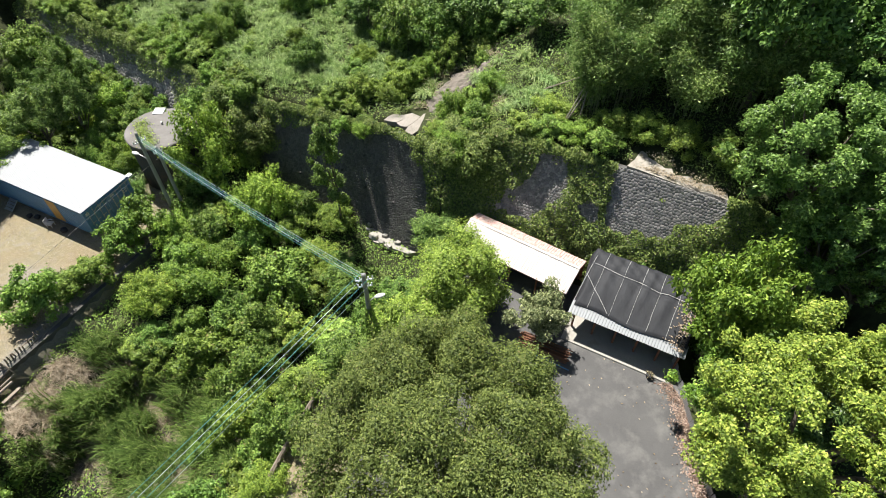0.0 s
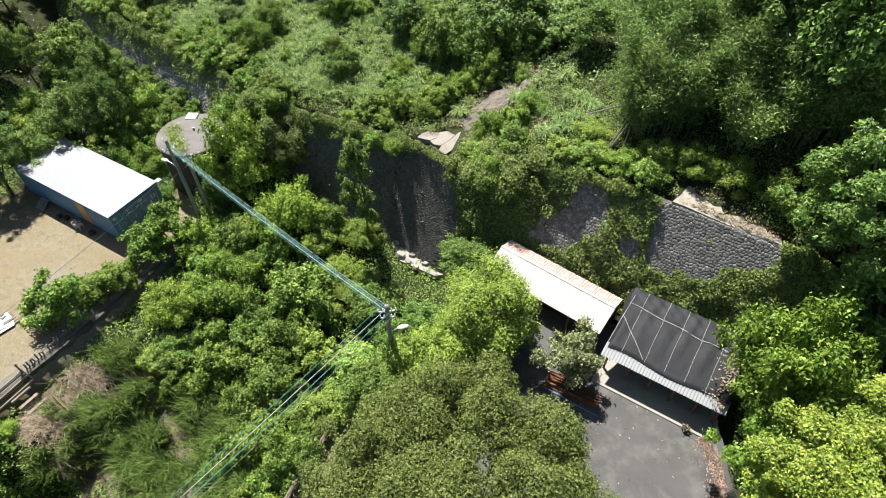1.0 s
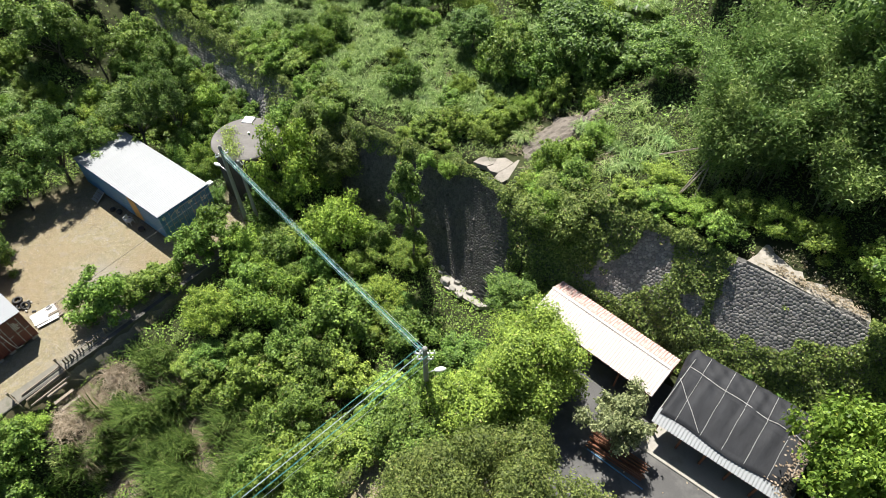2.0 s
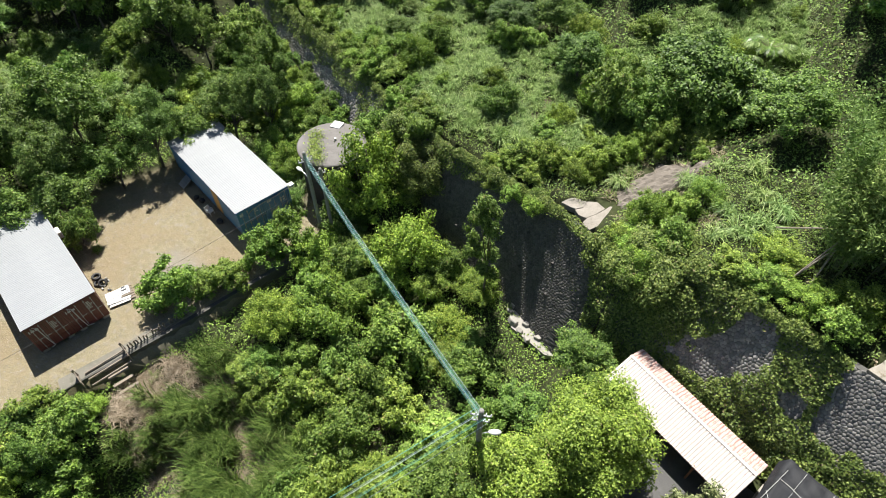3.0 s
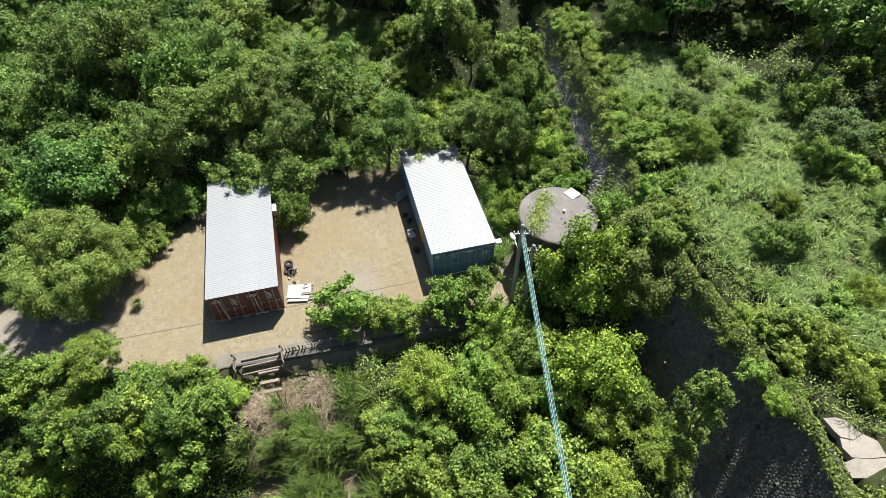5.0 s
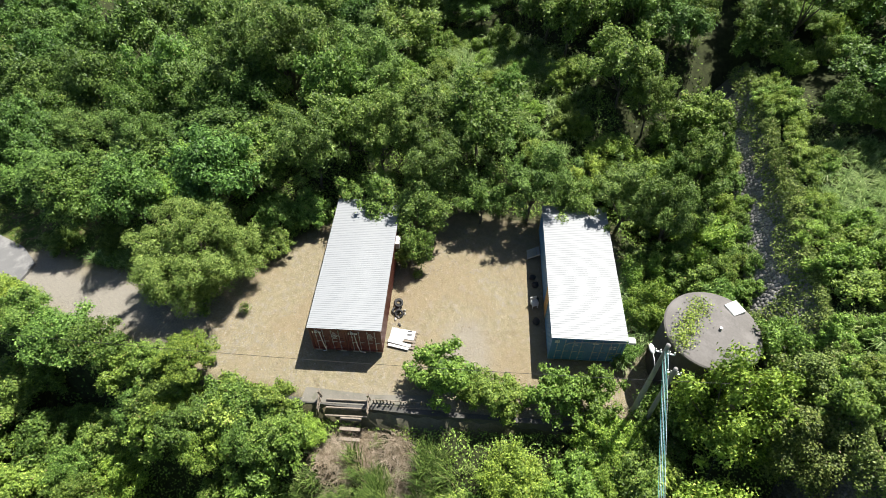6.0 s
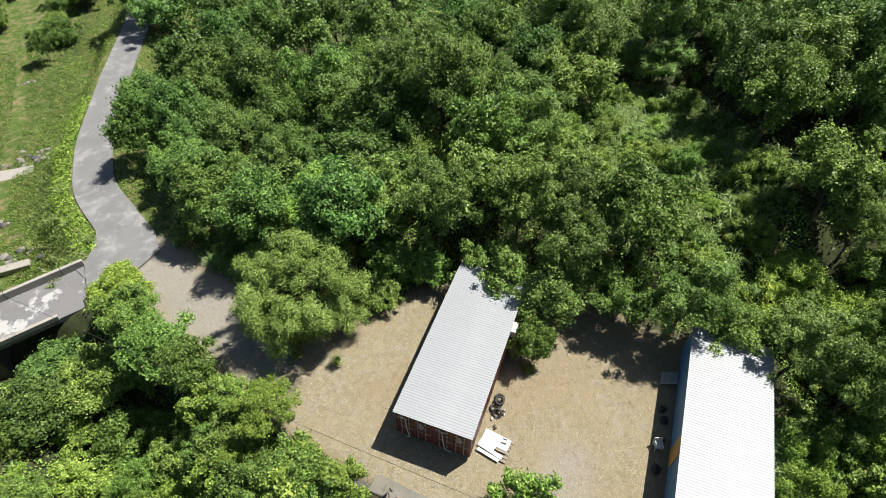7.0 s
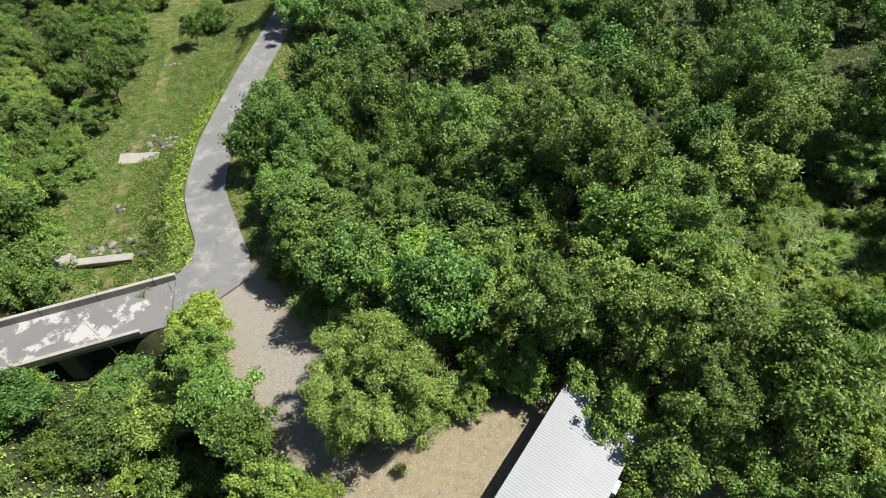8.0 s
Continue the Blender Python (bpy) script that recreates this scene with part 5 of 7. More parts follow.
def in_west(x, y):
    return behind_wall(x, y) < -4 and not meadow_grass(x, y) and near_line(np.array([x]), np.array([y]), STREAM)[0][0] > 9


# row of bushes on the bench below the yard's wall
bench = [(-39.0, 7.0), (-33.2, 15.2), (-29.4, 22.6), (-26, 29), (-21.8, 37.2)]
bl = np.array(bench)
bs = np.concatenate([[0], np.cumsum(np.hypot(np.diff(bl[:, 0]), np.diff(bl[:, 1])))])
for k in range(30):
    d0 = bs[-1] * (k + 0.5) / 30
    off = float(fill.uniform(1.0, 3.4))
    bx, by = float(np.interp(d0, bs, bl[:, 0])) + 0.88 * off, float(np.interp(d0, bs, bl[:, 1])) - 0.47 * off
    if near_line(np.array([bx]), np.array([by]), [(-27.6, 22.6, 0), (-24.4, 29.0, 0)])[0][0] < 2.6 or math.hypot(bx + 29.6, by - 19.2) < 2.4:
        continue
    rr0 = float(fill.uniform(1.2, 1.9))
    spots.append((bx, by, rr0))
    put_plant(("bush", "lowbush", "shrub", "bright")[k % 4] if k % 4 < 3 else "bush", bx, by, rr0, tall=float(fill.uniform(0.9, 1.25)))
crest_line = np.array(WALL_TOP)
for k in range(70):
    cx = float(fill.uniform(-46, 2))
    cy, cz = (float(np.interp(cx, crest_line[:, 0], crest_line[:, a])) for a in (1, 2))
    if -5.8 < cx < -1.0:
        continue
    off = float(fill.uniform(-1.1, 1.8)) if cx > -24 else float(fill.uniform(0.3, 2.0))
    rr0 = float(fill.uniform(0.7, 1.6)) if cx < -16 or cx > -1 else float(fill.uniform(0.6, 1.05))
    cx, cy = cx + 0.5 * off, cy + 0.85 * off
    spots.append((cx, cy, rr0))
    put_plant("lowbush" if k % 3 else "shrub", cx, cy, rr0, tall=float(fill.uniform(0.7, 1.1)), sink=0.3 if off > 0 else 0.9, z=None if off > 0 else cz)
woods(96, -84, -47, -12, 74, ["deep", "broad", "broad", "olive", "deep"], (2.6, 3.8), in_west, gap=0.92)
woods(95, -150, -82, -14, 84, ["far"], (2.9, 4.2), in_west, gap=0.85)
woods(60, -100, -18, 58, 104, ["far"], (2.8, 4.0), lambda x, y: not meadow_grass(x, y) and abs(behind_wall(x, y)) > 3, gap=0.92)
woods(36, -46, -22, 45, 66, ["broad", "olive", "shrub", "bush"], (1.7, 2.6), lambda x, y: behind_wall(x, y) < -3.0)
woods(30, -46, -18, 44, 62, ["lowbush", "bush"], (0.8, 1.15), lambda x, y: -5 < behind_wall(x, y) < -2.2, gap=0.7)
woods(60, -70, -18, 48, 88, ["bush", "shrub", "lowbush", "broad"], (1.2, 2.1), lambda x, y: behind_wall(x, y) > 1.2 and not meadow_grass(x, y), gap=0.8)
woods(50, -24, 16, 58, 86, ["deep", "bush", "broad", "shrub"], (1.8, 3.0), lambda x, y: behind_wall(x, y) > 8 and not meadow_grass(x, y))
woods(34, -32, 4, 38, 58, ["shrub", "lowbush", "lowbush"], (0.8, 1.5), lambda x, y: behind_wall(x, y) > 1.0 and not meadow_grass(x, y) and math.hypot(x + 2.6, y - 38.6) > 3.2 and math.hypot(x - 1.2, y - 42.4) > 3.4, gap=0.8)
woods(34, -74, -46, 34, 52, ["shrub", "lowbush", "bush"], (0.9, 1.7), lambda x, y: meadow_grass(x, y), gap=1.25)
woods(30, -34, 10, 42, 64, ["shrub", "lowbush", "bush"], (0.8, 1.6), lambda x, y: behind_wall(x, y) > 2.0 and meadow_grass(x, y) and math.hypot(x - 1.2, y - 42.4) > 3.4, gap=1.1)
woods(16, 10, 42, 20, 60, ["glossy", "deep"], (3.4, 4.6), lambda x, y: behind_wall(x, y) > 6 and x + 0.5 * y > 34)
woods(16, -68, -47, 55, 76, ["broad", "bush", "olive"], (1.8, 2.8), lambda x, y: behind_wall(x, y) > 0.6, gap=0.7)
woods(34, -34, -4, 10, 40, ["bush", "shrub", "lowbush"], (1.4, 2.1), lambda x, y: behind_wall(x, y) < -4.5 and not (-29 < x < -17 and y < 21.5) and not (-8.5 < x < -1.2 and 28.5 < y < 37) and near_line(np.array([x]), np.array([y]), [(-27.6, 22.6, 0), (-24.4, 29.0, 0)])[0][0] > 3.0, gap=0.8)
woods(40, -46, -28, -16, 12, ["bush", "broad", "lowbush", "shrub"], (1.3, 2.2), lambda x, y: True, gap=0.8)
woods(190, -135, -54, -70, -20, ["far", "bush", "broad", "bush"], (1.6, 2.9), lambda x, y: near_line(np.array([x]), np.array([y]), STREAM)[0][0] > 3.8 and near_line(np.array([x]), np.array([y]), ROAD)[0][0] > 12.0, gap=0.68)
woods(46, -40, 34, -36, 8, ["bush", "shrub", "broad"], (1.6, 2.6), lambda x, y: x < 14 or y < 6, gap=1.0)
for kinds in PLANTS.values():
    for rec in kinds:
        if not rec[2]:
            for o in list(rec[0].children) + [rec[0]]:
                bpy.data.objects.remove(o)


# ---- bamboo thicket on the slope ----
def bamboo(x, y, seed, culms=14, tall=8.5):
    r = np.random.default_rng(seed)
    z = float(height(np.array([x]), np.array([y]))[0])
    ob = thing("bamboo_clump", "clump of tall thin bamboo with drooping narrow leaves", "bamboo", pose(x, y, z))
    pts_all = []
    for k in range(culms):
        a, rr = r.uniform(0, 6.28), r.uniform(0.1, 1.0)
        foot = Vector((math.cos(a) * rr, math.sin(a) * rr, -0.2))
        h, lean = tall * r.uniform(0.7, 1.1), r.uniform(0.08, 0.4)
        pts = [foot + Vector((math.cos(a) * lean * h * t ** 2, math.sin(a) * lean * h * t ** 2, h * (t - 0.12 * t ** 3))) for t in (0, 0.3, 0.6, 0.85, 1)]
        part("culm", polyline_tube(pts, [0.035, 0.032, 0.026, 0.016, 0.006], 4), M_CULM, ob)
        pts_all.append(np.array([tuple(p) for p in pts]))
    cs = np.array(pts_all)
    n = 11000
    k, t = r.integers(0, culms, n), 1.0 + 3 * r.uniform(0, 1, n) ** 0.7
    i = np.minimum(t.astype(int), 3)
    p = cs[k, i] + (cs[k, i + 1] - cs[k, i]) * (t - i)[:, None] + r.normal(size=(n, 3)) * np.array([0.42, 0.42, 0.3])
    v, f = leaves(p, r.normal(size=(n, 3)) * 0.7 + np.array([0, 0.1, 0.7]), 0.25, 0.042, r, droop=0.3, kite=False)
    fast_mesh("foliage", v, f, LEAF["bamboo"], ob)


br = np.random.default_rng(55)
for k in range(34):
    bx = 10.4 + br.uniform(0, 12.5)
    deep = br.uniform(0, 8)
    by = 31.0 - 0.55 * (bx - 9) + 4.6 + deep + (1.8 if bx > 13 else 0)
    bamboo(float(bx), float(by), 800 + k, tall=float(br.uniform(4.6, 7.0) + 0.45 * deep))

# ---- grasses and ground cover ----
gr = np.random.default_rng(11)


def tufts(name, label, x, y, h, per, width, mat, spread=0.75, arch=0.9, segs=3, lift=0.0, jitter=0.14):
    z = height(x, y) - 0.05 + lift
    v, f = blades(np.column_stack([x, y, z]), gr, h, spread, per, width, segs, arch, None, jitter)
    ob = fast_mesh(name, v, f, LEAF[mat])
    return tagged(ob, label, "grass", kind="stuff")


x, y = scatter(gr, 5200, -80, 12, 34, 72, lambda x, y: meadow_grass(x, y) & clear_ground(x, y) & (near_line(x, y, WALL_TOP)[2] * near_line(x, y, WALL_TOP)[0] > -60) & ~wall_face(x, y))
tufts("silver_grass", "tall silvery green plume grass covering the slope", x[:1350], y[:1350], gr.uniform(1.1, 2.2, len(x[:1350])), 56, 0.06, "silver", spread=0.55, arch=1.0, segs=2, jitter=0.07)
x, y = scatter(gr, 6000, -34, 12, 42, 66, lambda x, y: meadow_grass(x, y) & clear_ground(x, y) & (near_line(x, y, WALL_TOP)[2] > 0) & (near_line(x, y, WALL_TOP)[0] > 1.5))
tufts("silver_grass", "tall silvery plume grass in fountains above the boulder wall", x[:620], y[:620], gr.uniform(1.2, 2.1, len(x[:620])), 64, 0.05, "silver", spread=0.55, arch=1.0, segs=2, jitter=0.07)
mx, my = scatter(gr, 60000, -80, 0, 34, 66, meadow_grass)
MEADOW = (mx[:9000], my[:9000])
x, y = scatter(gr, 2600, -112, 10, -20, 72, lambda x, y: clear_ground(x, y) & ~wall_face(x, y))
tufts("tall_grass", "tufts of tall green grass among the trees", x[:700], y[:700], gr.uniform(0.8, 1.8, len(x[:700])), 34, 0.05, "grass", segs=2, spread=0.6)


def cane_zone(x, y):
    a = ((x + 24) / 6.5) ** 2 + ((y - 19) / 4.5) ** 2 < 1
    b = ((x + 18) / 5.5) ** 2 + ((y - 16) / 4.5) ** 2 < 1
    c = ((x + 15) / 3.5) ** 2 + ((y - 24) / 3) ** 2 < 1
    return (a | b | c) & (near_line(x, y, STREAM)[0] > 0.5) & clear_ground(x, y)


# sheaves of cane, each leaning its own way
cx_, cy_ = scatter(gr, 400, -31, -9, 8, 28, cane_zone)
cx_ = np.concatenate([[-24.6, -22.3, -19.2, -20.5, -17.0, -23.4], cx_[:24]])
cy_ = np.concatenate([[19.1, 16.6, 20.8, 15.8, 19.2, 18.0], cy_[:24]])
bx_, by_, la_, ch_ = [], [], [], []
for k in range(len(cx_)):
    m_ = 11 if k < 6 else 7
    bx_.append(cx_[k] + gr.normal(size=m_) * 0.7)
    by_.append(cy_[k] + gr.normal(size=m_) * 0.7)
    way_ = gr.uniform(-2.6, -0.5)
    la_.append(np.tile([math.cos(way_), math.sin(way_), 0.0], (m_, 1)) * gr.uniform(0.3, 1.1) + gr.normal(size=(m_, 3)) * np.array([0.2, 0.2, 0]))
    ch_.append(gr.uniform(2.4, 3.8, m_) if k < 6 else gr.uniform(1.6, 2.8, m_))
bx_, by_, la_, ch_ = np.concatenate(bx_), np.concatenate(by_), np.concatenate(la_), np.concatenate(ch_)
k_ = clear_ground(bx_, by_)
v, f = blades(np.column_stack([bx_, by_, height(bx_, by_) - 0.05])[k_], gr, ch_[k_], 0.4, 110, 0.055, 3, 0.68, la_[k_], 0.26)
tagged(fast_mesh("cane_grass", v, f, LEAF["cane"]), "tall dark green cane grass leaning along the stream", "grass", kind="stuff")
x, y = scatter(gr, 2600, -33, -9, 6, 26, lambda x, y: clear_ground(x, y) & cane_zone(x, y))
nx_, ny_ = gr.normal(size=34) * 1.7 - 28.2, gr.normal(size=34) * 1.6 + 18.0
k_ = inside(nx_, ny_, YARD) > 0.2
tufts("dead_grass", "bleached dry grass below the gate", nx_[k_], ny_[k_], gr.uniform(0.4, 0.9, int(k_.sum())), 60, 0.03, "straw", spread=1.1, arch=1.1)
gx2, gy2 = scatter(gr, 500, -33, -27, 37, 45, lambda x, y: (inside(x, y, [(-27.4, 39.0), (-26.4, 36.2), (-38.0, 41.5), (-37.0, 45), (-29, 44)]) < 0) & (np.hypot(x + 25.1, y - 41.9) > 3.1))
tufts("tall_grass", "tall green grass between container and tank", gx2[:90], gy2[:90], gr.uniform(1.2, 2.4, len(gx2[:90])), 50, 0.06, "grass", spread=0.55)
dx_, dy_ = scatter(gr, 700, -55, -45, 3, 14, lambda x, y: (near_line(x, y, DRIVE)[0] > 3.3) & (near_line(x, y, DRIVE)[0] < 6.4) & (near_line(x, y, DRIVE)[2] < 0))
tufts("tall_grass", "tall pale grass at the edge of the gravel drive", dx_[:120], dy_[:120], gr.uniform(0.8, 1.7, len(dx_[:120])), 50, 0.05, "silver", spread=0.7, segs=2)
tufts("dead_grass", "dry collapsed straw along the stream", x[:640], y[:640], gr.uniform(0.5, 1.3, len(x[:640])), 56, 0.03, "straw", spread=1.3, arch=1.2, segs=2)


def cover(name, label, x, y, size, mat, lift, r):
    z = height(x, y)
    hump = lift * (0.4 + 0.6 * np.maximum(0, ripple(x, y, 1.3, 4)) + 0.55 * np.maximum(0, ripple(x, y, 2.9, 2)) + 0.3 * ripple(x, y, 0.6, 8)) * r.uniform(0.3, 1.2, len(x))
    dzx = (height(x + 0.3, y) - z) / 0.3
    dzy = (height(x, y + 0.3) - z) / 0.3
    steep = np.sqrt(1 + dzx ** 2 + dzy ** 2)
    nor = np.column_stack([-dzx, -dzy, np.ones(len(x))]) / steep[:, None]
    c = np.column_stack([x, y, z]) + nor * np.maximum(hump, 0.03)[:, None]
    v, f = leaves(c, nor + r.normal(size=c.shape) * 0.5, size, size * 0.68, r, kite=False)
    ob = fast_mesh(name, v, f, LEAF[mat])
    return tagged(ob, label, "ground cover", kind="stuff")


BARE = [[(-4.9, 38.9), (-4.0, 39.6), (-2.5, 39.7), (-0.7, 39.8), (-1.4, 38.0), (-2.4, 36.8), (-3.2, 37.2), (-3.6, 37.9)], [(-1.2, 41.0), (0.0, 43.4), (1.4, 44.4), (4.0, 44.4), (2.6, 42.3), (1.8, 41.2), (0.1, 39.6), (-0.6, 39.6)], [(12.3, 29.9), (13.4, 31.0), (14.6, 31.0), (15.6, 29.6), (18.4, 27.4), (18.2, 26.5), (13.0, 29.3)]]


def on_bare(x, y):
    """True on the slabs and the stony soil, where next to nothing grows."""
    return np.minimum.reduce([inside(x, y, b) for b in BARE]) + 0.35 * ripple(x, y, 2.0, 3) + 0.25 * ripple(x, y, 5.0, 1) < 0.22


def crest(x, y):
    d, z, side = near_line(x, y, WALL_TOP)
    return d * side


x, y = scatter(gr, 260000, -60, 26, 4, 50, lambda x, y: clear_ground(x, y) & ~cane_zone(x, y) & (crest(x, y) < -3.2))
cover("undergrowth", "dense low green creepers and weeds over the ground", x[:100000], y[:100000], 0.15, "vine", 0.9, gr)
x, y = scatter(gr, 260000, -50, 26, 20, 62, lambda x, y: (crest(x, y) > -0.95) & (crest(x, y) < 9) & (~on_bare(x, y)))
cover("hillside_creepers", "sunlit creepers and weeds above the boulder wall", x[:24000], y[:24000], 0.13, "vine", 0.5, gr)
cover("hillside_creepers", "olive creepers mounded over the slope above the wall", x[24000:100000], y[24000:100000], 0.13, "ivy", 0.9, gr)
x, y = scatter(gr, 110000, -116, 30, 30, 100, lambda x, y: crest(x, y) > 9)
cover("undergrowth", "low green weeds on the upper slope", x[:60000], y[:60000], 0.22, "mid", 0.9, gr)
x, y = scatter(gr, 200000, -146, -30, -70, 84, lambda x, y: clear_ground(x, y) & (crest(x, y) < -3) & ~((inside(x, y, YARD) < 1)) & (near_line(x, y, STREAM)[0] > 5))
cover("undergrowth", "low green weeds under the trees", x[:90000], y[:90000], 0.25, "mid", 0.7, gr)


x, y = scatter(gr, 200000, -24, 18, 36, 76, lambda x, y: (crest(x, y) > 5) & (crest(x, y) < 34) & ~on_bare(x, y))
cover("hillside_weeds", "low leafy weeds between the grass tufts of the slope", x[:52000], y[:52000], 0.15, "ivy", 0.55, gr)
cover("meadow_weeds", "bright low weeds between the grass tufts", MEADOW[0], MEADOW[1], 0.17, "ivy", 0.8, gr)


x, y = scatter(gr, 60000, -50, 40, -40, 6, clear_ground)
cover("undergrowth", "low green weeds on the slope below the lot", x[:34000], y[:34000], 0.24, "mid", 0.6, gr)


# ragged leafy fringe along the crest of the walls
def crest_fringe(count, seed):
    r = np.random.default_rng(seed)
    line = np.array(WALL_TOP)[1:16]
    cum = np.concatenate([[0], np.cumsum(np.hypot(np.diff(line[:, 0]), np.diff(line[:, 1])))])
    d = r.uniform(0, cum[-1], count)
    x, y, z = (np.interp(d, cum, line[:, k]) for k in range(3))
    i = np.clip(np.searchsorted(cum, d) - 1, 0, len(cum) - 2)
    ex, ey = np.diff(line[:, 0])[i], np.diff(line[:, 1])[i]
    le = np.hypot(ex, ey)
    nx, ny = -ey / le, ex / le
    w = 0.55 + 0.55 * ripple(x, y, 0.8, 4) + 0.3 * ripple(x, y, 2.3, 1)
    off = r.uniform(-1, 1, count) * np.maximum(w, 0.15) - 0.25
    k = ~((x > 11.8) & (x < 18.3)) & ~((x > -4.7) & (x < -2.0) & (r.uniform(0, 1, count) > 0.15))
    x, y, z, off, nx, ny, w = (a[k] for a in (x, y, z, off, nx, ny, w))
    up = np.maximum(w, 0.15) * np.sqrt(np.maximum(0, 1 - ((off + 0.25) / np.maximum(w, 0.15)) ** 2)) * r.uniform(0.2, 1.1, len(x))
    c = np.column_stack([x + nx * off, y + ny * off, z - 0.15 + up])
    n = np.column_stack([nx * off, ny * off, 0.8 + 0 * x]) + r.normal(size=c.shape) * 0.6
    v, f = leaves(c, n, 0.14, 0.1, r, kite=False)
    tagged(fast_mesh("creepers", v, f, LEAF["ivy"]), "ragged creepers along the crest of the walls", "creeper", kind="stuff")


crest_fringe(70000, 31)
xt = np.array([-1.5, 1.4, 3.0, 4.0, 5.0, 0.7, -2.0, -0.6, 1.0, 2.0, -7.1, -5.9, -10.1, 4.6, 0.5, -5.8, -9.2, 6.0, 6.8, 4.2, 7.2, 5.4, 8.2, 3.0, -0.2, 1.8, 7.8, 6.4, -3.4])
yt = np.array([41.4, 39.7, 42.2, 41.1, 39.0, 39.2, 48.2, 49.3, 49.3, 49.0, 46.2, 46.1, 47.3, 43.9, 48.2, 48.0, 46.2, 37.6, 40.2, 41.6, 38.2, 37.0, 39.6, 47.4, 47.4, 48.4, 36.4, 43.0, 44.6])
for xa, ya in zip(xt, yt):
    hz = gr.uniform(0.9, 1.5, 3)
    v, f = blades(np.column_stack([xa + gr.normal(size=3) * 0.3, ya + gr.normal(size=3) * 0.3, np.full(3, float(height(np.array([xa]), np.array([ya]))[0]) - 0.05)]), gr, hz, 0.8, 70, 0.07, 3, 1.25)
    tuft = fast_mesh("grass_tuft", v, f, LEAF["silver"])
    tagged(tuft, "arching tuft of pale-striped plume grass on the hill", "grass", "plume grass tufts")
lx, ly = scatter(gr, 1600, 12, 19, 25.8, 31, on_bare)
lk = ripple(lx, ly, 1.7, 2) > 0.0
cover("leaf_litter", "dry leaves and weeds on the coping", lx[lk], ly[lk], 0.13, "straw", 0.25, gr)
hx, hy = scatter(gr, 900, -2.0, 5, 37.5, 47, lambda x, y: on_bare(x, y) == False)
tufts("dead_grass", "dry brown stems round the slab on the crest", hx[:150], hy[:150], gr.uniform(0.2, 0.6, len(hx[:150])), 22, 0.04, "straw", spread=1.4, segs=2)


# creepers hanging down the boulder walls
def face_point(line, base, batter, s, drop):
    """A point on a battered wall face, drop metres below its top, at the share s of its length."""
    pts = np.array(line, float)
    seg = np.hypot(np.diff(pts[:, 0]), np.diff(pts[:, 1]))
    cum = np.concatenate([[0], np.cumsum(seg)])
    d = s * cum[-1]
    x, y, z = (np.interp(d, cum, pts[:, k]) for k in range(3))
    i = np.clip(np.searchsorted(cum, d) - 1, 0, len(seg) - 1)
    dx, dy = (pts[i + 1, 0] - pts[i, 0]) / seg[i], (pts[i + 1, 1] - pts[i, 1]) / seg[i]
    n = np.column_stack([dy, -dx, np.full(len(s), batter)])
    return np.column_stack([x + dy * drop * batter, y - dx * drop * batter, z - drop]), unit(n), x


def wall_creepers(name, line, base, batter, count, keep, label, deep=7.0):
    s, drop = gr.uniform(0, 1, count), gr.uniform(-0.3, deep, count)
    p, n, tx = face_point(line, base, batter, s, drop)
    k = keep(tx, drop, p)
    p, n = p[k], n[k]
    p = p + n * (0.05 + np.maximum(0.1, 0.45 + 0.4 * ripple(p[:, 0], p[:, 2], 1.1, 7) + 0.35 * ripple(p[:, 0], p[:, 2], 2.9, 2)) * gr.uniform(0, 1, len(p)))[:, None]
    v, f = leaves(p, n + np.array([0, 0, 0.5]) + gr.normal(size=p.shape) * 0.5, 0.145, 0.1, gr, kite=False)
    tagged(fast_mesh(name, v, f, LEAF["ivy"]), label, "creeper", kind="stuff")


STONY = [[(5.0, 4.3), (5.6, 3.4), (6.6, 2.4), (7.2, 0.5), (7.5, -0.3), (8.4, -0.4), (9.1, 1.4), (9.0, 2.8), (8.3, 3.6), (7.6, 4.3), (6.2, 4.8)], [(12.0, -0.9), (18.2, -0.9), (18.3, 1.1), (16.6, 1.8), (16.0, 2.2), (15.7, 3.1), (14.2, 3.1), (13.6, 3.9), (12.7, 3.9), (11.9, 3.1)], [(10.6, 2.3), (11.6, 2.4), (11.8, 3.4), (10.7, 3.4)]]


def bare_side(x, drop, p):
    """Leaves keep off the bare stone patches of the side wall."""
    e = 0.3 * ripple(p[:, 0], p[:, 2], 2.2, 3) + 0.2 * ripple(p[:, 0], p[:, 2], 5.5, 1)
    bare = np.minimum.reduce([inside(x, drop, q) for q in STONY]) + e < 0.05
    stray = (ripple(p[:, 0], p[:, 2], 1.9, 8) > 0.75) & (gr.uniform(0, 1, len(x)) < 0.3)
    return ~bare | stray


def top_fringe(x, drop, p):
    hang = 0.75 + 0.75 * ripple(p[:, 0], p[:, 1], 0.9, 6) + 0.4 * ripple(p[:, 0], p[:, 1], 2.7, 2)
    hang = hang + 4.0 * sstep(-17.0, -19.0, x) * sstep(-25.5, -23.0, x) + 5.5 * sstep(-1.6, 0.2, x) + 0.8 * sstep(-8, -12, x)
    hang = np.where((x > -6.0) & (x < -2.0), hang * 0.35, hang)
    return (drop < hang) | ((ripple(p[:, 0], p[:, 2], 1.6, 8) > 0.95) & (gr.uniform(0, 1, len(x)) < 0.4))


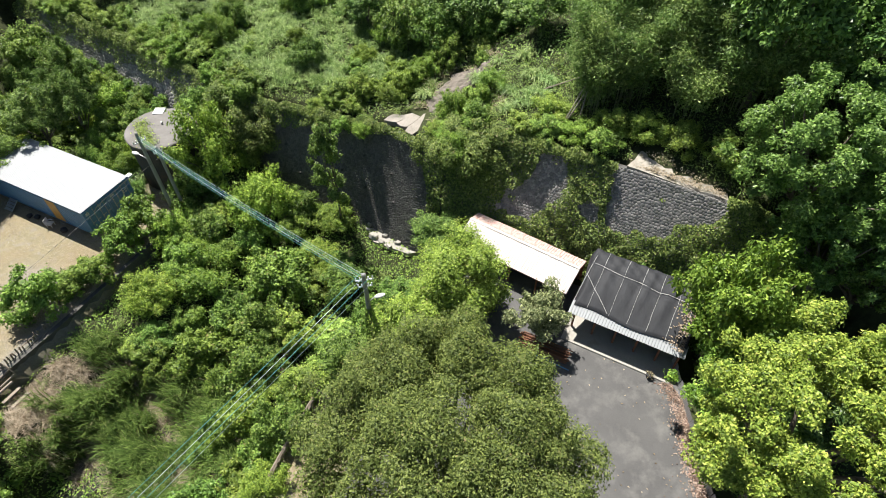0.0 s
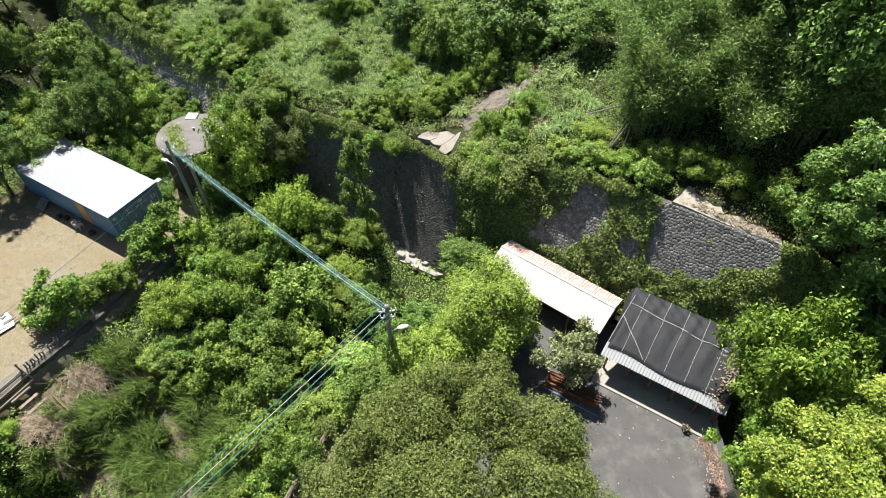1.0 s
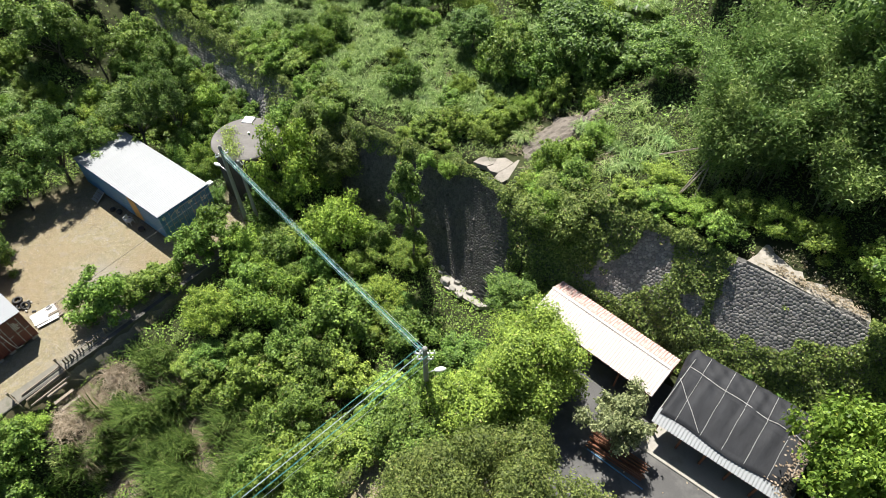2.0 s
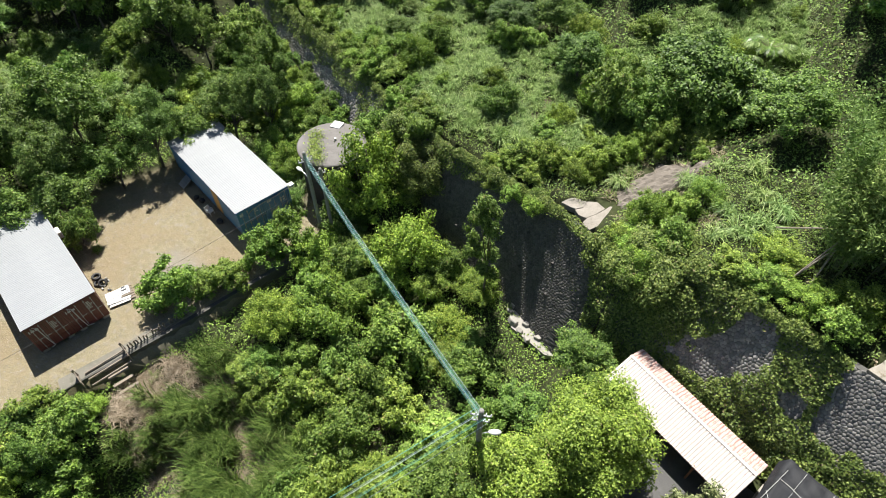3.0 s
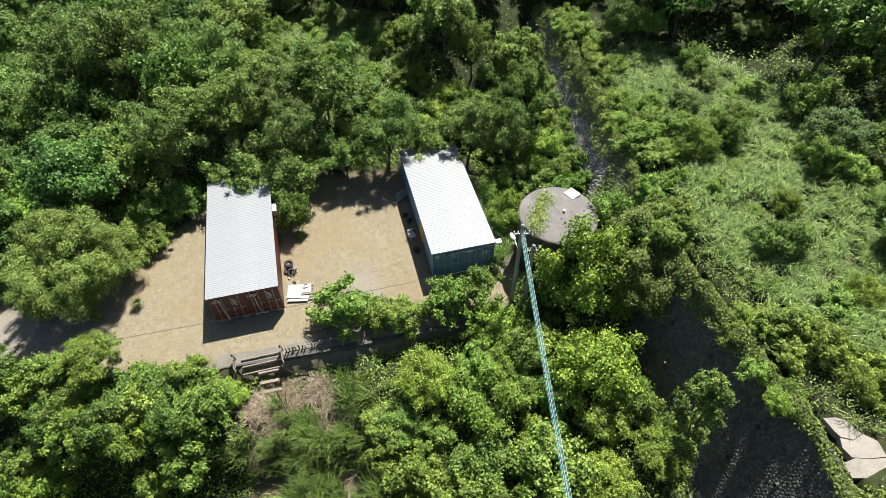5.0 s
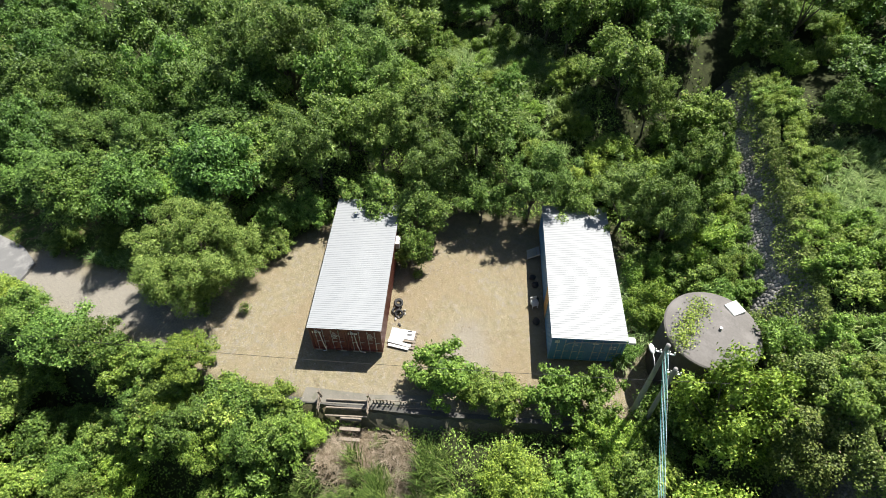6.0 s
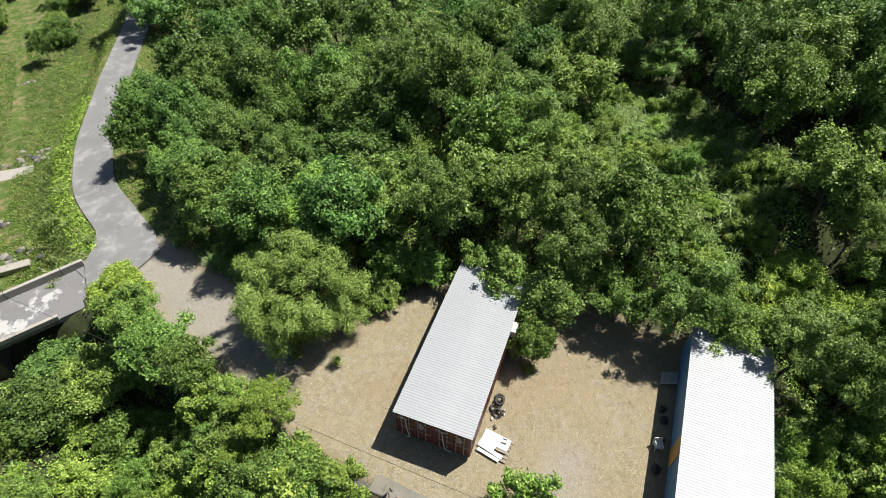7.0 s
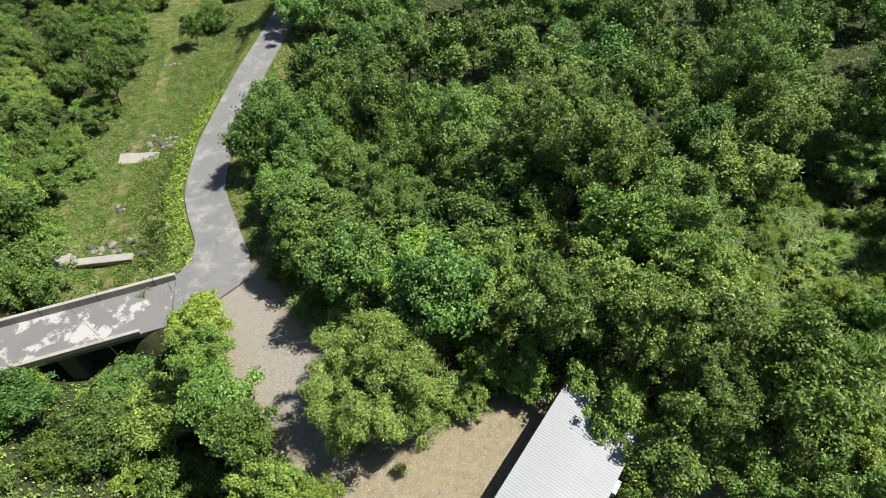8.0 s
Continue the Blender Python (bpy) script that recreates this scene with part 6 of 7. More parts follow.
wall_creepers("creepers", FAR_TOP, 2.0, 0.62, 42000, top_fringe, "creepers hanging over the far stretch of boulder wall")
wall_creepers("creepers", MAIN_TOP, MAIN_BASE, 0.40, 34000, top_fringe, "creepers hanging over the top of the boulder wall")
wall_creepers("creepers", SIDE_TOP, 3.2, 0.55, 64000, bare_side, "creepers covering the sloping boulder wall")
x, y = scatter(gr, 60000, -112, -54, -44, -6, lambda x, y: (near_line(x, y, STREAM)[0] < 8) & (near_line(x, y, STREAM)[0] > 0.8) & (near_line(x, y, ROAD)[0] > 2.6))
cover("bank_weeds", "low weeds on the stream bank", x, y, 0.2, "mid", 0.3, gr)
x, y = scatter(gr, 160000, -135, -54, -44, -4, lambda x, y: (near_line(x, y, ROAD)[0] > 2.3) & (near_line(x, y, ROAD)[0] < 11) & (ripple(x, y, 0.5, 3) + 0.6 * ripple(x, y, 1.7, 1) > -0.55))
cover("verge_weeds", "low grassy weeds on both verges of the lane", x[:46000], y[:46000], 0.16, "vine", 0.35, gr)
x, y = scatter(gr, 7000, -112, -54, -44, -6, lambda x, y: (near_line(x, y, STREAM)[0] < 9) & (near_line(x, y, STREAM)[0] > 2.5) & (near_line(x, y, ROAD)[0] > 3.4))
tufts("bank_grass", "tufts of green grass on the stream bank", x[:1500], y[:1500], gr.uniform(0.25, 0.8, len(x[:1500])), 16, 0.06, "grass", segs=1)
x, y = scatter(gr, 40000, -90, -55, -24, -4, lambda x, y: (near_line(x, y, ROAD)[0] > 2.2) & (near_line(x, y, ROAD)[0] < 4.3) & (near_line(x, y, ROAD)[2] > 0) & (x < -58))
cover("bank_weeds", "bright green creeper strip along the lane edge", x[:11000], y[:11000], 0.22, "herb", 0.6, gr)
x, y = scatter(gr, 30000, -50, -21, 4, 48, lambda x, y: (inside(x, y, YARD) < -0.2) & (ripple(x, y, 0.8, 9) > -0.5))
tufts("dry_grass", "short sparse dry grass on the yard", x[:9000], y[:9000], gr.uniform(0.08, 0.3, len(x[:9000])), 5, 0.05, "straw", spread=1.3, segs=1)
x, y = scatter(gr, 9000, -50, -21, 4, 48, lambda x, y: (inside(x, y, YARD) < -0.2) & (ripple(x, y, 0.9, 2) > 0.15))
tufts("yard_weeds", "small green weeds in the dry yard", x[:2600], y[:2600], gr.uniform(0.04, 0.16, len(x[:2600])), 6, 0.04, "grass", spread=1.3, segs=1)

# ---- clutter of the yard ----
def loose(name, bm, mat, m, label, category, group="", smooth=False):
    ob = part(name, bm, mat, None, smooth=smooth)
    ob.matrix_basis = m
    return tagged(ob, label, category, group)


def tyre(m, label):
    t = thing("tyre", label, "tyre", m, "old tyres")
    bm = bmesh.new()
    rows = []
    for i in range(24):
        a = 2 * math.pi * i / 24
        row = []
        for j in range(8):
            b = 2 * math.pi * j / 8
            rr, zz = 0.26 + 0.085 * math.cos(b), 0.1 + 0.1 * math.sin(b)
            row.append(bm.verts.new((rr * math.cos(a), rr * math.sin(a), zz)))
        rows.append(row)
    for i in range(24):
        for j in range(8):
            bm.faces.new((rows[i][j], rows[(i + 1) % 24][j], rows[(i + 1) % 24][(j + 1) % 8], rows[i][(j + 1) % 8]))
    part("tread", bm, M_BLACK, t, smooth=True)
    return t


tyre(at(RED0, 5.45, 4.55, 0.02), "black tyre lying flat beside the maroon container")
tyre(at(RED0, 5.5, 4.3, 0.2) @ Matrix.Rotation(0.12, 4, "X"), "black tyre resting on another by the container")
tyre(at(RED0, 5.6, 3.5, 0.1) @ Matrix.Rotation(0.6, 4, "X"), "worn tyre leaning in debris by the container")
tyre(at(RED0, 5.35, 3.75, 0.02), "black tyre lying among debris beside container")
pallet = thing("timber_pallet", "weathered wooden pallet under white boards", "pallet", at(RED0, 5.05, 0.65, 0, -6))
for k in range(6):
    part("slat", box((0, 0.05 + k * 0.27, 0.1), (1.95, 0.2 + k * 0.27, 0.13)), M_WOOD, pallet)
for k in range(3):
    part("bearer", box((0.05 + k * 0.86, 0.05, 0), (0.15 + k * 0.86, 1.6, 0.1)), M_WOOD, pallet)
loose("white_board", box((0, 0, 0), (1.75, 0.78, 0.03)), M_WHITE, at(RED0, 5.15, 1.45, 0.14, -8), "large white board lying on the pallet", "board", "white boards")
loose("white_board", box((0, 0, 0), (1.0, 0.5, 0.03)), M_WHITE, at(RED0, 5.1, 1.32, 0.18, -32), "broken white board lying askew on another", "board", "white boards")
loose("white_board", box((0, 0, 0), (1.7, 0.24, 0.04)), M_WHITE, at(RED0, 5.05, 1.02, 0.15, -14), "narrow white board beside the pallet", "board", "white boards")
loose("white_board", box((0, 0, 0), (1.5, 0.2, 0.04)), M_WHITE, at(RED0, 5.1, 0.7, 0.14, -12), "narrow white plank on bare ground", "board", "white boards")
basin = thing("basin", "small white plastic basin on the boards", "basin", at(RED0, 6.4, 1.65, 0.18))
bm = bmesh.new()
for (x0, y0, x1, y1) in ((0, 0, 0.36, 0.03), (0, 0.27, 0.36, 0.3), (0, 0.03, 0.03, 0.27), (0.33, 0.03, 0.36, 0.27)):
    add_box(bm, (x0, y0, 0), (x1, y1, 0.12), 0.008)
part("rim", bm, M_WHITE, basin)
part("bottom", box((0.03, 0.03, 0), (0.33, 0.27, 0.02)), M_STEEL, basin)
ac = thing("air_conditioner", "white outdoor air conditioner unit on the container wall", "air conditioner", at(RED0, 4.92, 8.2, 2.0))
part("casing", box((0, 0, 0), (0.32, 0.85, 0.6), 0.02), M_WHITE, ac)
bm = bmesh.new()
bmesh.ops.create_cone(bm, cap_ends=True, segments=20, radius1=0.23, radius2=0.2, depth=0.03, matrix=Matrix.Translation((0.33, 0.35, 0.3)) @ Matrix.Rotation(math.pi / 2, 4, "Y"))
part("fan_grille", bm, M_DARKSTEEL, ac)
for y in (0.1, 0.7):
    part("bracket", box((-0.05, y, -0.06), (0.34, y + 0.04, 0)), M_STEEL, ac)
pr = np.random.default_rng(21)


def lump_rock(r, sx, sy, sz):
    bm = bmesh.new()
    bmesh.ops.create_icosphere(bm, subdivisions=2, radius=1)
    off = r.uniform(0, 9, 3)
    for v in bm.verts:
        k = 1 + 0.35 * noise.noise(v.co * 1.3 + Vector(off)) + 0.12 * noise.noise(v.co * 3.1 + Vector(off))
        c = v.co * k
        m = max(abs(c.x), abs(c.y), abs(c.z))
        c = c * (1 - 0.25 * (m - 0.6))
        v.co = Vector((c.x * sx, c.y * sy, c.z * sz))
    return bm


for k in range(14):
    loose("rubble", lump_rock(pr, *(pr.uniform(0.06, 0.16, 3))), (M_CONCRETE, M_DARKSTEEL, M_ROCK)[k % 3], at(RED0, 5.15 + float(pr.uniform(0, 0.9)), 2.0 + float(pr.uniform(0, 2.2)), 0.05, float(pr.uniform(0, 360))), "small piece of rubble beside the container", "rubble", "rubble pieces")
# by the blue containers
chair = thing("plastic_chair", "pale slatted garden chair lying by the blue container", "chair", at(BLUE0, -0.85, 4.3, 0.02, 20))
for k in range(6):
    part("slat", box((0, 0.02 + k * 0.085, 0.4), (0.5, 0.07 + k * 0.085, 0.42)), M_WHITE, chair)
part("seat_frame", box((0.0, 0.0, 0.36), (0.5, 0.52, 0.4)), M_WHITE, chair)
for x in (0.02, 0.44):
    for y in (0.02, 0.46):
        part("leg", box((x, y, 0), (x + 0.04, y + 0.04, 0.36)), M_WHITE, chair)
    part("armrest", box((x, 0.0, 0.6), (x + 0.05, 0.45, 0.63)), M_WHITE, chair)
part("backrest", box((0.0, 0.5, 0.4), (0.5, 0.54, 0.85)), M_WHITE, chair)
for (x, y, sx, sy, sz) in ((-0.6, 3.2, 0.3, 0.35, 0.22), (-0.5, 6.6, 0.28, 0.3, 0.2), (-0.45, 5.2, 0.16, 0.18, 0.2), (-0.7, 7.3, 0.3, 0.24, 0.18)):
    loose("sack", lump_rock(pr, sx, sy, sz), M_BLACK, at(BLUE0, x, y, 0.14, 30), "dark filled sack on the ground by the container", "sack", "dark sacks")
steps = thing("metal_steps", "grey metal steps up to the blue container", "steps", at(BLUE0, -1.05, 9.2, 0))
for k in range(4):
    part("tread", box((0.0 + k * 0.24, 0, 0.15 + k * 0.15), (0.24 + k * 0.24, 0.9, 0.18 + k * 0.15)), M_STEEL, steps)
for y in (0.0, 0.86):
    part("stringer", polyline_tube([(0, y + 0.02, 0.05), (0.98, y + 0.02, 0.68)], 0.035, 6), M_STEEL, steps)
part("gutter_box", box((5.0, -0.1, 2.75), (5.45, 0.35, 2.95), 0.02), M_WHITE, None)
bpy.data.objects["gutter_box"].matrix_basis = at(BLUE0, 0, 0, 0)
tagged(bpy.data.objects["gutter_box"], "pale gutter box at the roof corner of blue container", "gutter")

# gate and low fence at the yard's edge
def fence_at(x, y, z=0.0):
    return Vector((x, y, z))


gate = thing("timber_gate", "broken dark timber gate between two leaning posts", "gate")
for a, b in (((-32.75, 18.0, 0), (-32.55, 17.85, 1.15)), ((-31.25, 20.9, 0), (-31.05, 20.75, 1.2))):
    d = Vector(b) - Vector(a)
    part("post", polyline_tube([Vector(a) - d * 0.2, b], [0.09, 0.08], 8), M_WOOD, gate, "dark weathered post")
for k in range(3):
    s_ = Vector((0.42 * k, -0.2 * k, -0.12 - 0.2 * k))
    part("rail", polyline_tube([Vector((-32.3, 18.25, 0.3)) + s_, Vector((-31.1, 20.75, 0.34)) + s_], 0.07, 6), M_WOOD, gate, "grey split rail")
for a, b in (((-32.75, 18.0, 0), (-31.7, 17.5, -0.15)), ((-31.25, 20.9, 0), (-30.2, 20.4, -0.15))):
    a, b = Vector(a), Vector(b)
    for h in (0.25, 0.6, 0.95):
        part("rail", polyline_tube([a + Vector((0, 0, h)), b + Vector((0, 0, h * 0.8))], 0.035, 5), M_WOOD, gate)
    for t in (0.35, 0.7, 1.0):
        q = a.lerp(b, t)
        part("picket", polyline_tube([q, q + Vector((0, 0, 0.95 - 0.2 * t))], 0.04, 5), M_WOOD, gate)
ledge2 = slab_from_outline("yard_ledge", [(-32.9, 16.6), (-33.8, 17.2), (-32.4, 19.6), (-31.4, 21.4), (-29.7, 25.4), (-28.9, 25.0), (-30.9, 20.6)], lambda x, y: 0.07, 0.3, mottled("mossy_ledge", (0.11, 0.105, 0.085), (0.22, 0.205, 0.17), 14, 0.9, 0.9, 0.4, stain=(0.07, 0.08, 0.04)))
tagged(ledge2, "worn concrete ledge along the yard wall", "ledge", kind="structure")
low_fence = thing("slat_fence", "low broken fence of grey wooden slats", "fence")
for i in range(20):
    t = i / 19
    if i in (7, 13):
        continue
    p = Vector((-31.0, 21.1, 0)).lerp(Vector((-29.1, 24.9, 0)), t)
    lean = Vector((float(pr.normal() * 0.06) + 0.12, float(pr.normal() * 0.06) - 0.06, 0))
    part("slat", polyline_tube([p, p + lean + Vector((0, 0, float(pr.uniform(0.55, 0.85))))], [0.055, 0.05], 4), M_WOOD, low_fence)
part("rail", polyline_tube([(-31.0, 21.1, 0.35), (-29.1, 24.9, 0.38)], 0.035, 5), M_WOOD, low_fence)
stair = thing("timber_steps", "rough plank steps going down from the gate", "steps")
for k in range(4):
    c = Vector((-31.2 + 0.5 * k, 19.6 - 0.25 * k, -0.15 - 0.34 * k))
    part("plank", box((-0.12, -0.7, -0.05), (0.12, 0.7, 0.03), 0.01, Matrix.Translation(c) @ Matrix.Rotation(-0.46, 4, "Z")), M_WOOD, stair)

# fence along the lot
lot_fence = thing("timber_fence", "old plank fence along the lot's bank", "fence")
fpts = [Vector((-7.3, 17.2, 4.15)), Vector((-8.4, 14.6, 4.15)), Vector((-9.6, 11.2, 4.15)), Vector((-10.8, 7.6, 4.1))]
for a, b in zip(fpts, fpts[1:]):
    d = (b - a).normalized()
    part("plank", polyline_tube([a + Vector((0, 0, 0.45)), b + Vector((0, 0, 0.42))], 0.09, 4), M_WOOD, lot_fence, "bleached top plank")
    part("plank", polyline_tube([a + Vector((0, 0, 0.12)), b + Vector((0, 0, 0.1))], 0.07, 4), M_WOOD, lot_fence)
    n = max(2, int((b - a).length / 1.2))
    for i in range(n):
        q = a.lerp(b, i / n)
        part("post", polyline_tube([q - Vector((0, 0, 1.0)), q + Vector((0, 0, 0.5))], 0.06, 5), M_WOOD, lot_fence)
edge = thing("edge_fence", "low rusty ribbed sheet fence along the lot's edge", "fence")
for i in range(12):
    y0 = 9.0 + i * 0.85
    x0 = 14.5 + 0.03 * max(0, y0 - 13)
    ob = part("sheet", ribbed(0.85, 0.62, 0.12, 0.03), M_STEEL, edge)
    ob.matrix_basis = Matrix.Translation((x0, y0, 3.62)) @ Matrix.Rotation(math.pi / 2, 4, "Z") @ Matrix.Rotation(math.radians(100 + 5 * math.sin(i * 2.3)), 4, "X")

# things on the lot
bundle = thing("pipe_stack", "stack of long rusty steel pipes under the tree", "pipes", pose(5.1, 21.0, 3.66, 0, 0, -27))
for k in range(15):
    x, z = float(pr.uniform(-0.1, 0.15)), 0.05 + 0.09 * (k // 6)
    y = -0.55 + 0.19 * (k % 6) + 0.05 * (k // 6)
    part("pipe", polyline_tube([(x, y + float(pr.normal() * 0.05), z), (x + 3.4, y + float(pr.normal() * 0.08), z)], 0.045, 6), M_RUST, bundle)
part("pipe", polyline_tube([(0.2, -0.8, 0.05), (3.7, -0.95, 0.05)], 0.04, 6), M_BLUE, bundle, "blue painted pipe")
pot = thing("plant_pot", "small brown bucket of dead leaves on asphalt", "pot", pose(12.95, 18.05, 3.66))
bm = bmesh.new()
bmesh.ops.create_cone(bm, cap_ends=True, segments=14, radius1=0.17, radius2=0.22, depth=0.3, matrix=Matrix.Translation((0, 0, 0.15)))
part("bucket", bm, M_BLACK, pot)
v, f = leaves(np.random.default_rng(4).normal(size=(60, 3)) * np.array([0.12, 0.12, 0.04]) + np.array([0, 0, 0.36]), np.random.default_rng(5).normal(size=(60, 3)), 0.14, 0.08, np.random.default_rng(6))
fast_mesh("dead_leaves", v, f, LEAF["straw"], pot)
for k, (dx, dy, h, mat, lab) in enumerate(((0, 0, 0.75, M_WHITE, "pale plastic crate standing by the creepers"), (0.1, 0.85, 0.6, M_WHITE, "pale plastic crate standing by the creepers"), (0.2, 1.6, 0.7, M_DARKCONC, "dark crate with a grey lid"), (0.85, 2.1, 0.4, M_STEEL, "grey tray lying on crates"), (-0.2, -0.75, 0.5, M_DARKCONC, "dark crate with a grey lid"))):
    cr = thing("storage_crate", lab, "crate", pose(0.25 + dx, 19.2 + dy, 3.66, 0, 0, 20 + 9 * k), "crates by the lot")
    part("body", box((-0.3, -0.26, 0), (0.3, 0.26, h), 0.03), M_DARKSTEEL, cr)
    part("lid", box((-0.33, -0.29, h), (0.33, 0.29, h + 0.06), 0.02), mat, cr)

# ---- stream, weirs, rocks ----
M_STREAMROCK = mottled("stream_rock", (0.13, 0.12, 0.105), (0.3, 0.28, 0.25), 7, 1.0, 0.9, 0.6)
M_WATER = Nodes("stream_water")
M_WATER = M_WATER.done((0.05, 0.055, 0.045), 0.08)
water = ribbon("water", [(x, y, z) for x, y, z in STREAM[2:6]], 0.9, 0.12, M_WATER, 0.05)
tagged(water, "shallow murky stream water between reeds", "water", kind="structure")
M_CHUNK = mottled("broken_concrete", (0.24, 0.225, 0.2), (0.4, 0.38, 0.34), 9, 1.4, 0.9, 0.5, stain=(0.16, 0.145, 0.12))


def broken_block(r, sx, sy, sz):
    """A broken slab: an uneven five- to seven-sided block with chipped upper edges."""
    bm = bmesh.new()
    n = int(r.integers(5, 8))
    ang = np.sort((np.arange(n) + r.uniform(-0.3, 0.3, n)) * 2 * math.pi / n)
    k = r.uniform(0.75, 1.15, n)
    rings = []
    for grow, z in ((1.02, -0.6 * sz), (1.0, 0.75 * sz), (0.86, sz)):
        rings.append([bm.verts.new((sx * grow * k[i] * math.cos(ang[i]), sy * grow * k[i] * math.sin(ang[i]), z + 0.12 * sz * math.sin(3 * i))) for i in range(n)])
    for a, b in zip(rings, rings[1:]):
        for i in range(n):
            bm.faces.new((a[i], a[(i + 1) % n], b[(i + 1) % n], b[i]))
    bm.faces.new(rings[-1])
    bm.faces.new(rings[0][::-1])
    return bm


for k, (x, y) in enumerate(((-6.5, 34.7), (-6.4, 35.4), (-5.6, 35.2), (-3.9, 34.0), (-3.3, 34.3), (-4.5, 34.5), (-5.3, 33.3), (-4.6, 32.7), (-3.8, 33.2), (-3.0, 33.8), (-2.4, 33.6), (-6.0, 33.9), (-5.0, 34.0))):
    s = float(pr.uniform(0.26, 0.52))
    loose("boulder", broken_block(pr, s, s * float(pr.uniform(0.6, 0.95)), s * 0.5), M_CHUNK, pose(x, y, -0.52, float(pr.normal() * 9), float(pr.normal() * 9), float(pr.uniform(0, 360))), "pale sunlit boulder at the foot of the wall", "boulder", "boulders at the wall")
ledge = slab_from_outline("apron_slab", [(-6.6, 34.9), (-5.0, 35.2), (-1.6, 33.6), (-1.0, 32.4), (-3.0, 32.0), (-6.0, 33.4)], lambda x, y: -0.62, 0.6, M_CONCRETE)
tagged(ledge, "pale concrete apron at the wall's foot", "slab", kind="structure")
weir = thing("weir", "pale concrete weir across the dry stream bed", "weir")
part("wall", box((-0.4, -3.4, -1.5), (0.4, 3.4, 0.0), 0.05, pose(-60.6, -21.3, -9.15, 0, 14, 18)), M_CONCRETE, weir)
part("block", box((-0.9, -0.8, -1.5), (0.9, 0.8, 0.35), 0.06, pose(-59.6, -24.4, -9.0, 0, -8, 24)), M_CONCRETE, weir)
weir2 = thing("weir", "low concrete weir with a sloping face", "weir")
part("wall", box((-0.9, -2.4, -1.2), (0.9, 2.4, 0.0), 0.05, pose(-78.3, -27.4, -11.5, 0, 13, 14)), M_CONCRETE, weir2)
for (cx, cy, cz, n, sp) in ((-62.6, -21.2, -9.6, 34, 1.5), (-81.6, -27.2, -11.4, 30, 1.5), (-103, -36, -13, 6, 1.0), (-69, -24.5, -10.6, 5, 0.9)):
    for k in range(n):
        x, y = cx + float(pr.normal()) * sp * 0.6, cy + float(pr.normal()) * sp
        z = float(height(np.array([x]), np.array([y]))[0])
        s = float(pr.uniform(0.18, 0.5))
        loose("stream_rock", lump_rock(pr, s, s * 0.85, s * 0.6), M_STREAMROCK if k % 3 else M_DARKCONC, pose(x, y, z + 0.1 * s, 0, 0, float(pr.uniform(0, 360))), "rough rock lying in the stream bed", "rock", "stream rocks")

# cracked slab on top of the main wall, bare soil above it
M_SLAB = mottled("worn_slab", (0.21, 0.188, 0.158), (0.35, 0.318, 0.275), 8, 0.9, 0.9, 0.4, stain=(0.12, 0.105, 0.08))
spill = thing("spill_slab", "cracked pale concrete slab on the wall's crest", "slab", kind="structure")
SLABS = ([(-4.75, 38.7), (-4.4, 39.15), (-4.0, 39.4), (-3.2, 39.3), (-3.3, 38.75), (-3.75, 38.45), (-4.1, 38.5)], [(-3.12, 39.33), (-2.5, 39.5), (-1.9, 39.1), (-2.35, 38.45), (-2.9, 37.9), (-3.4, 38.0), (-3.7, 38.36), (-3.25, 38.68)], [(-3.0, 37.3), (-2.75, 37.95), (-2.3, 38.4), (-1.85, 39.0), (-1.6, 39.4), (-0.8, 39.5), (-1.15, 38.7), (-1.6, 38.1), (-2.0, 37.45), (-2.4, 37.0)])
for outline in SLABS:
    mx_, my_ = sum(p[0] for p in outline) / len(outline), sum(p[1] for p in outline) / len(outline)
    outline = [(mx_ + 1.045 * (x - mx_), my_ + 1.045 * (y - my_)) for x, y in outline]
    bm = bmesh.new()
    vs = [bm.verts.new((x, y, 8.13 + 0.07 * (y - 38.5))) for x, y in outline]
    fc = bm.faces.new(vs)
    r_ = bmesh.ops.extrude_face_region(bm, geom=[fc])
    for g in r_["geom"]:
        if isinstance(g, bmesh.types.BMVert):
            g.co.z -= 0.45
    bmesh.ops.recalc_face_normals(bm, faces=bm.faces[:])
    part("slab_piece", bm, M_SLAB, spill)


def soil_patch(outline, material, label, grain):
    """Stony earth that follows the slope, with a rough surface and an uneven rim."""
    r = np.random.default_rng(grain)
    xs, ys = [p[0] for p in outline], [p[1] for p in outline]
    step = 0.22
    gx, gy = np.meshgrid(np.arange(min(xs) - 0.6, max(xs) + 0.6, step), np.arange(min(ys) - 0.6, max(ys) + 0.6, step), indexing="ij")
    edge = inside(gx.ravel(), gy.ravel(), outline).reshape(gx.shape) + 0.45 * ripple(gx, gy, 1.3, 5) + 0.35 * ripple(gx, gy, 3.7, 2)
    z = height(gx.ravel(), gy.ravel()).reshape(gx.shape) + 0.14 - 0.4 * np.clip(edge + 0.25, 0, 1) + 0.05 * r.normal(size=gx.shape)
    ny = gx.shape[1]
    keep = edge < 0.4
    faces = [(i * ny + j, (i + 1) * ny + j, (i + 1) * ny + j + 1, i * ny + j + 1) for i in range(gx.shape[0] - 1) for j in range(ny - 1) if keep[i, j]]
    ob = link_mesh("bare_soil", np.column_stack([gx.ravel(), gy.ravel(), z.ravel()]).tolist(), faces, material)
    return tagged(ob, label, "soil", kind="structure")


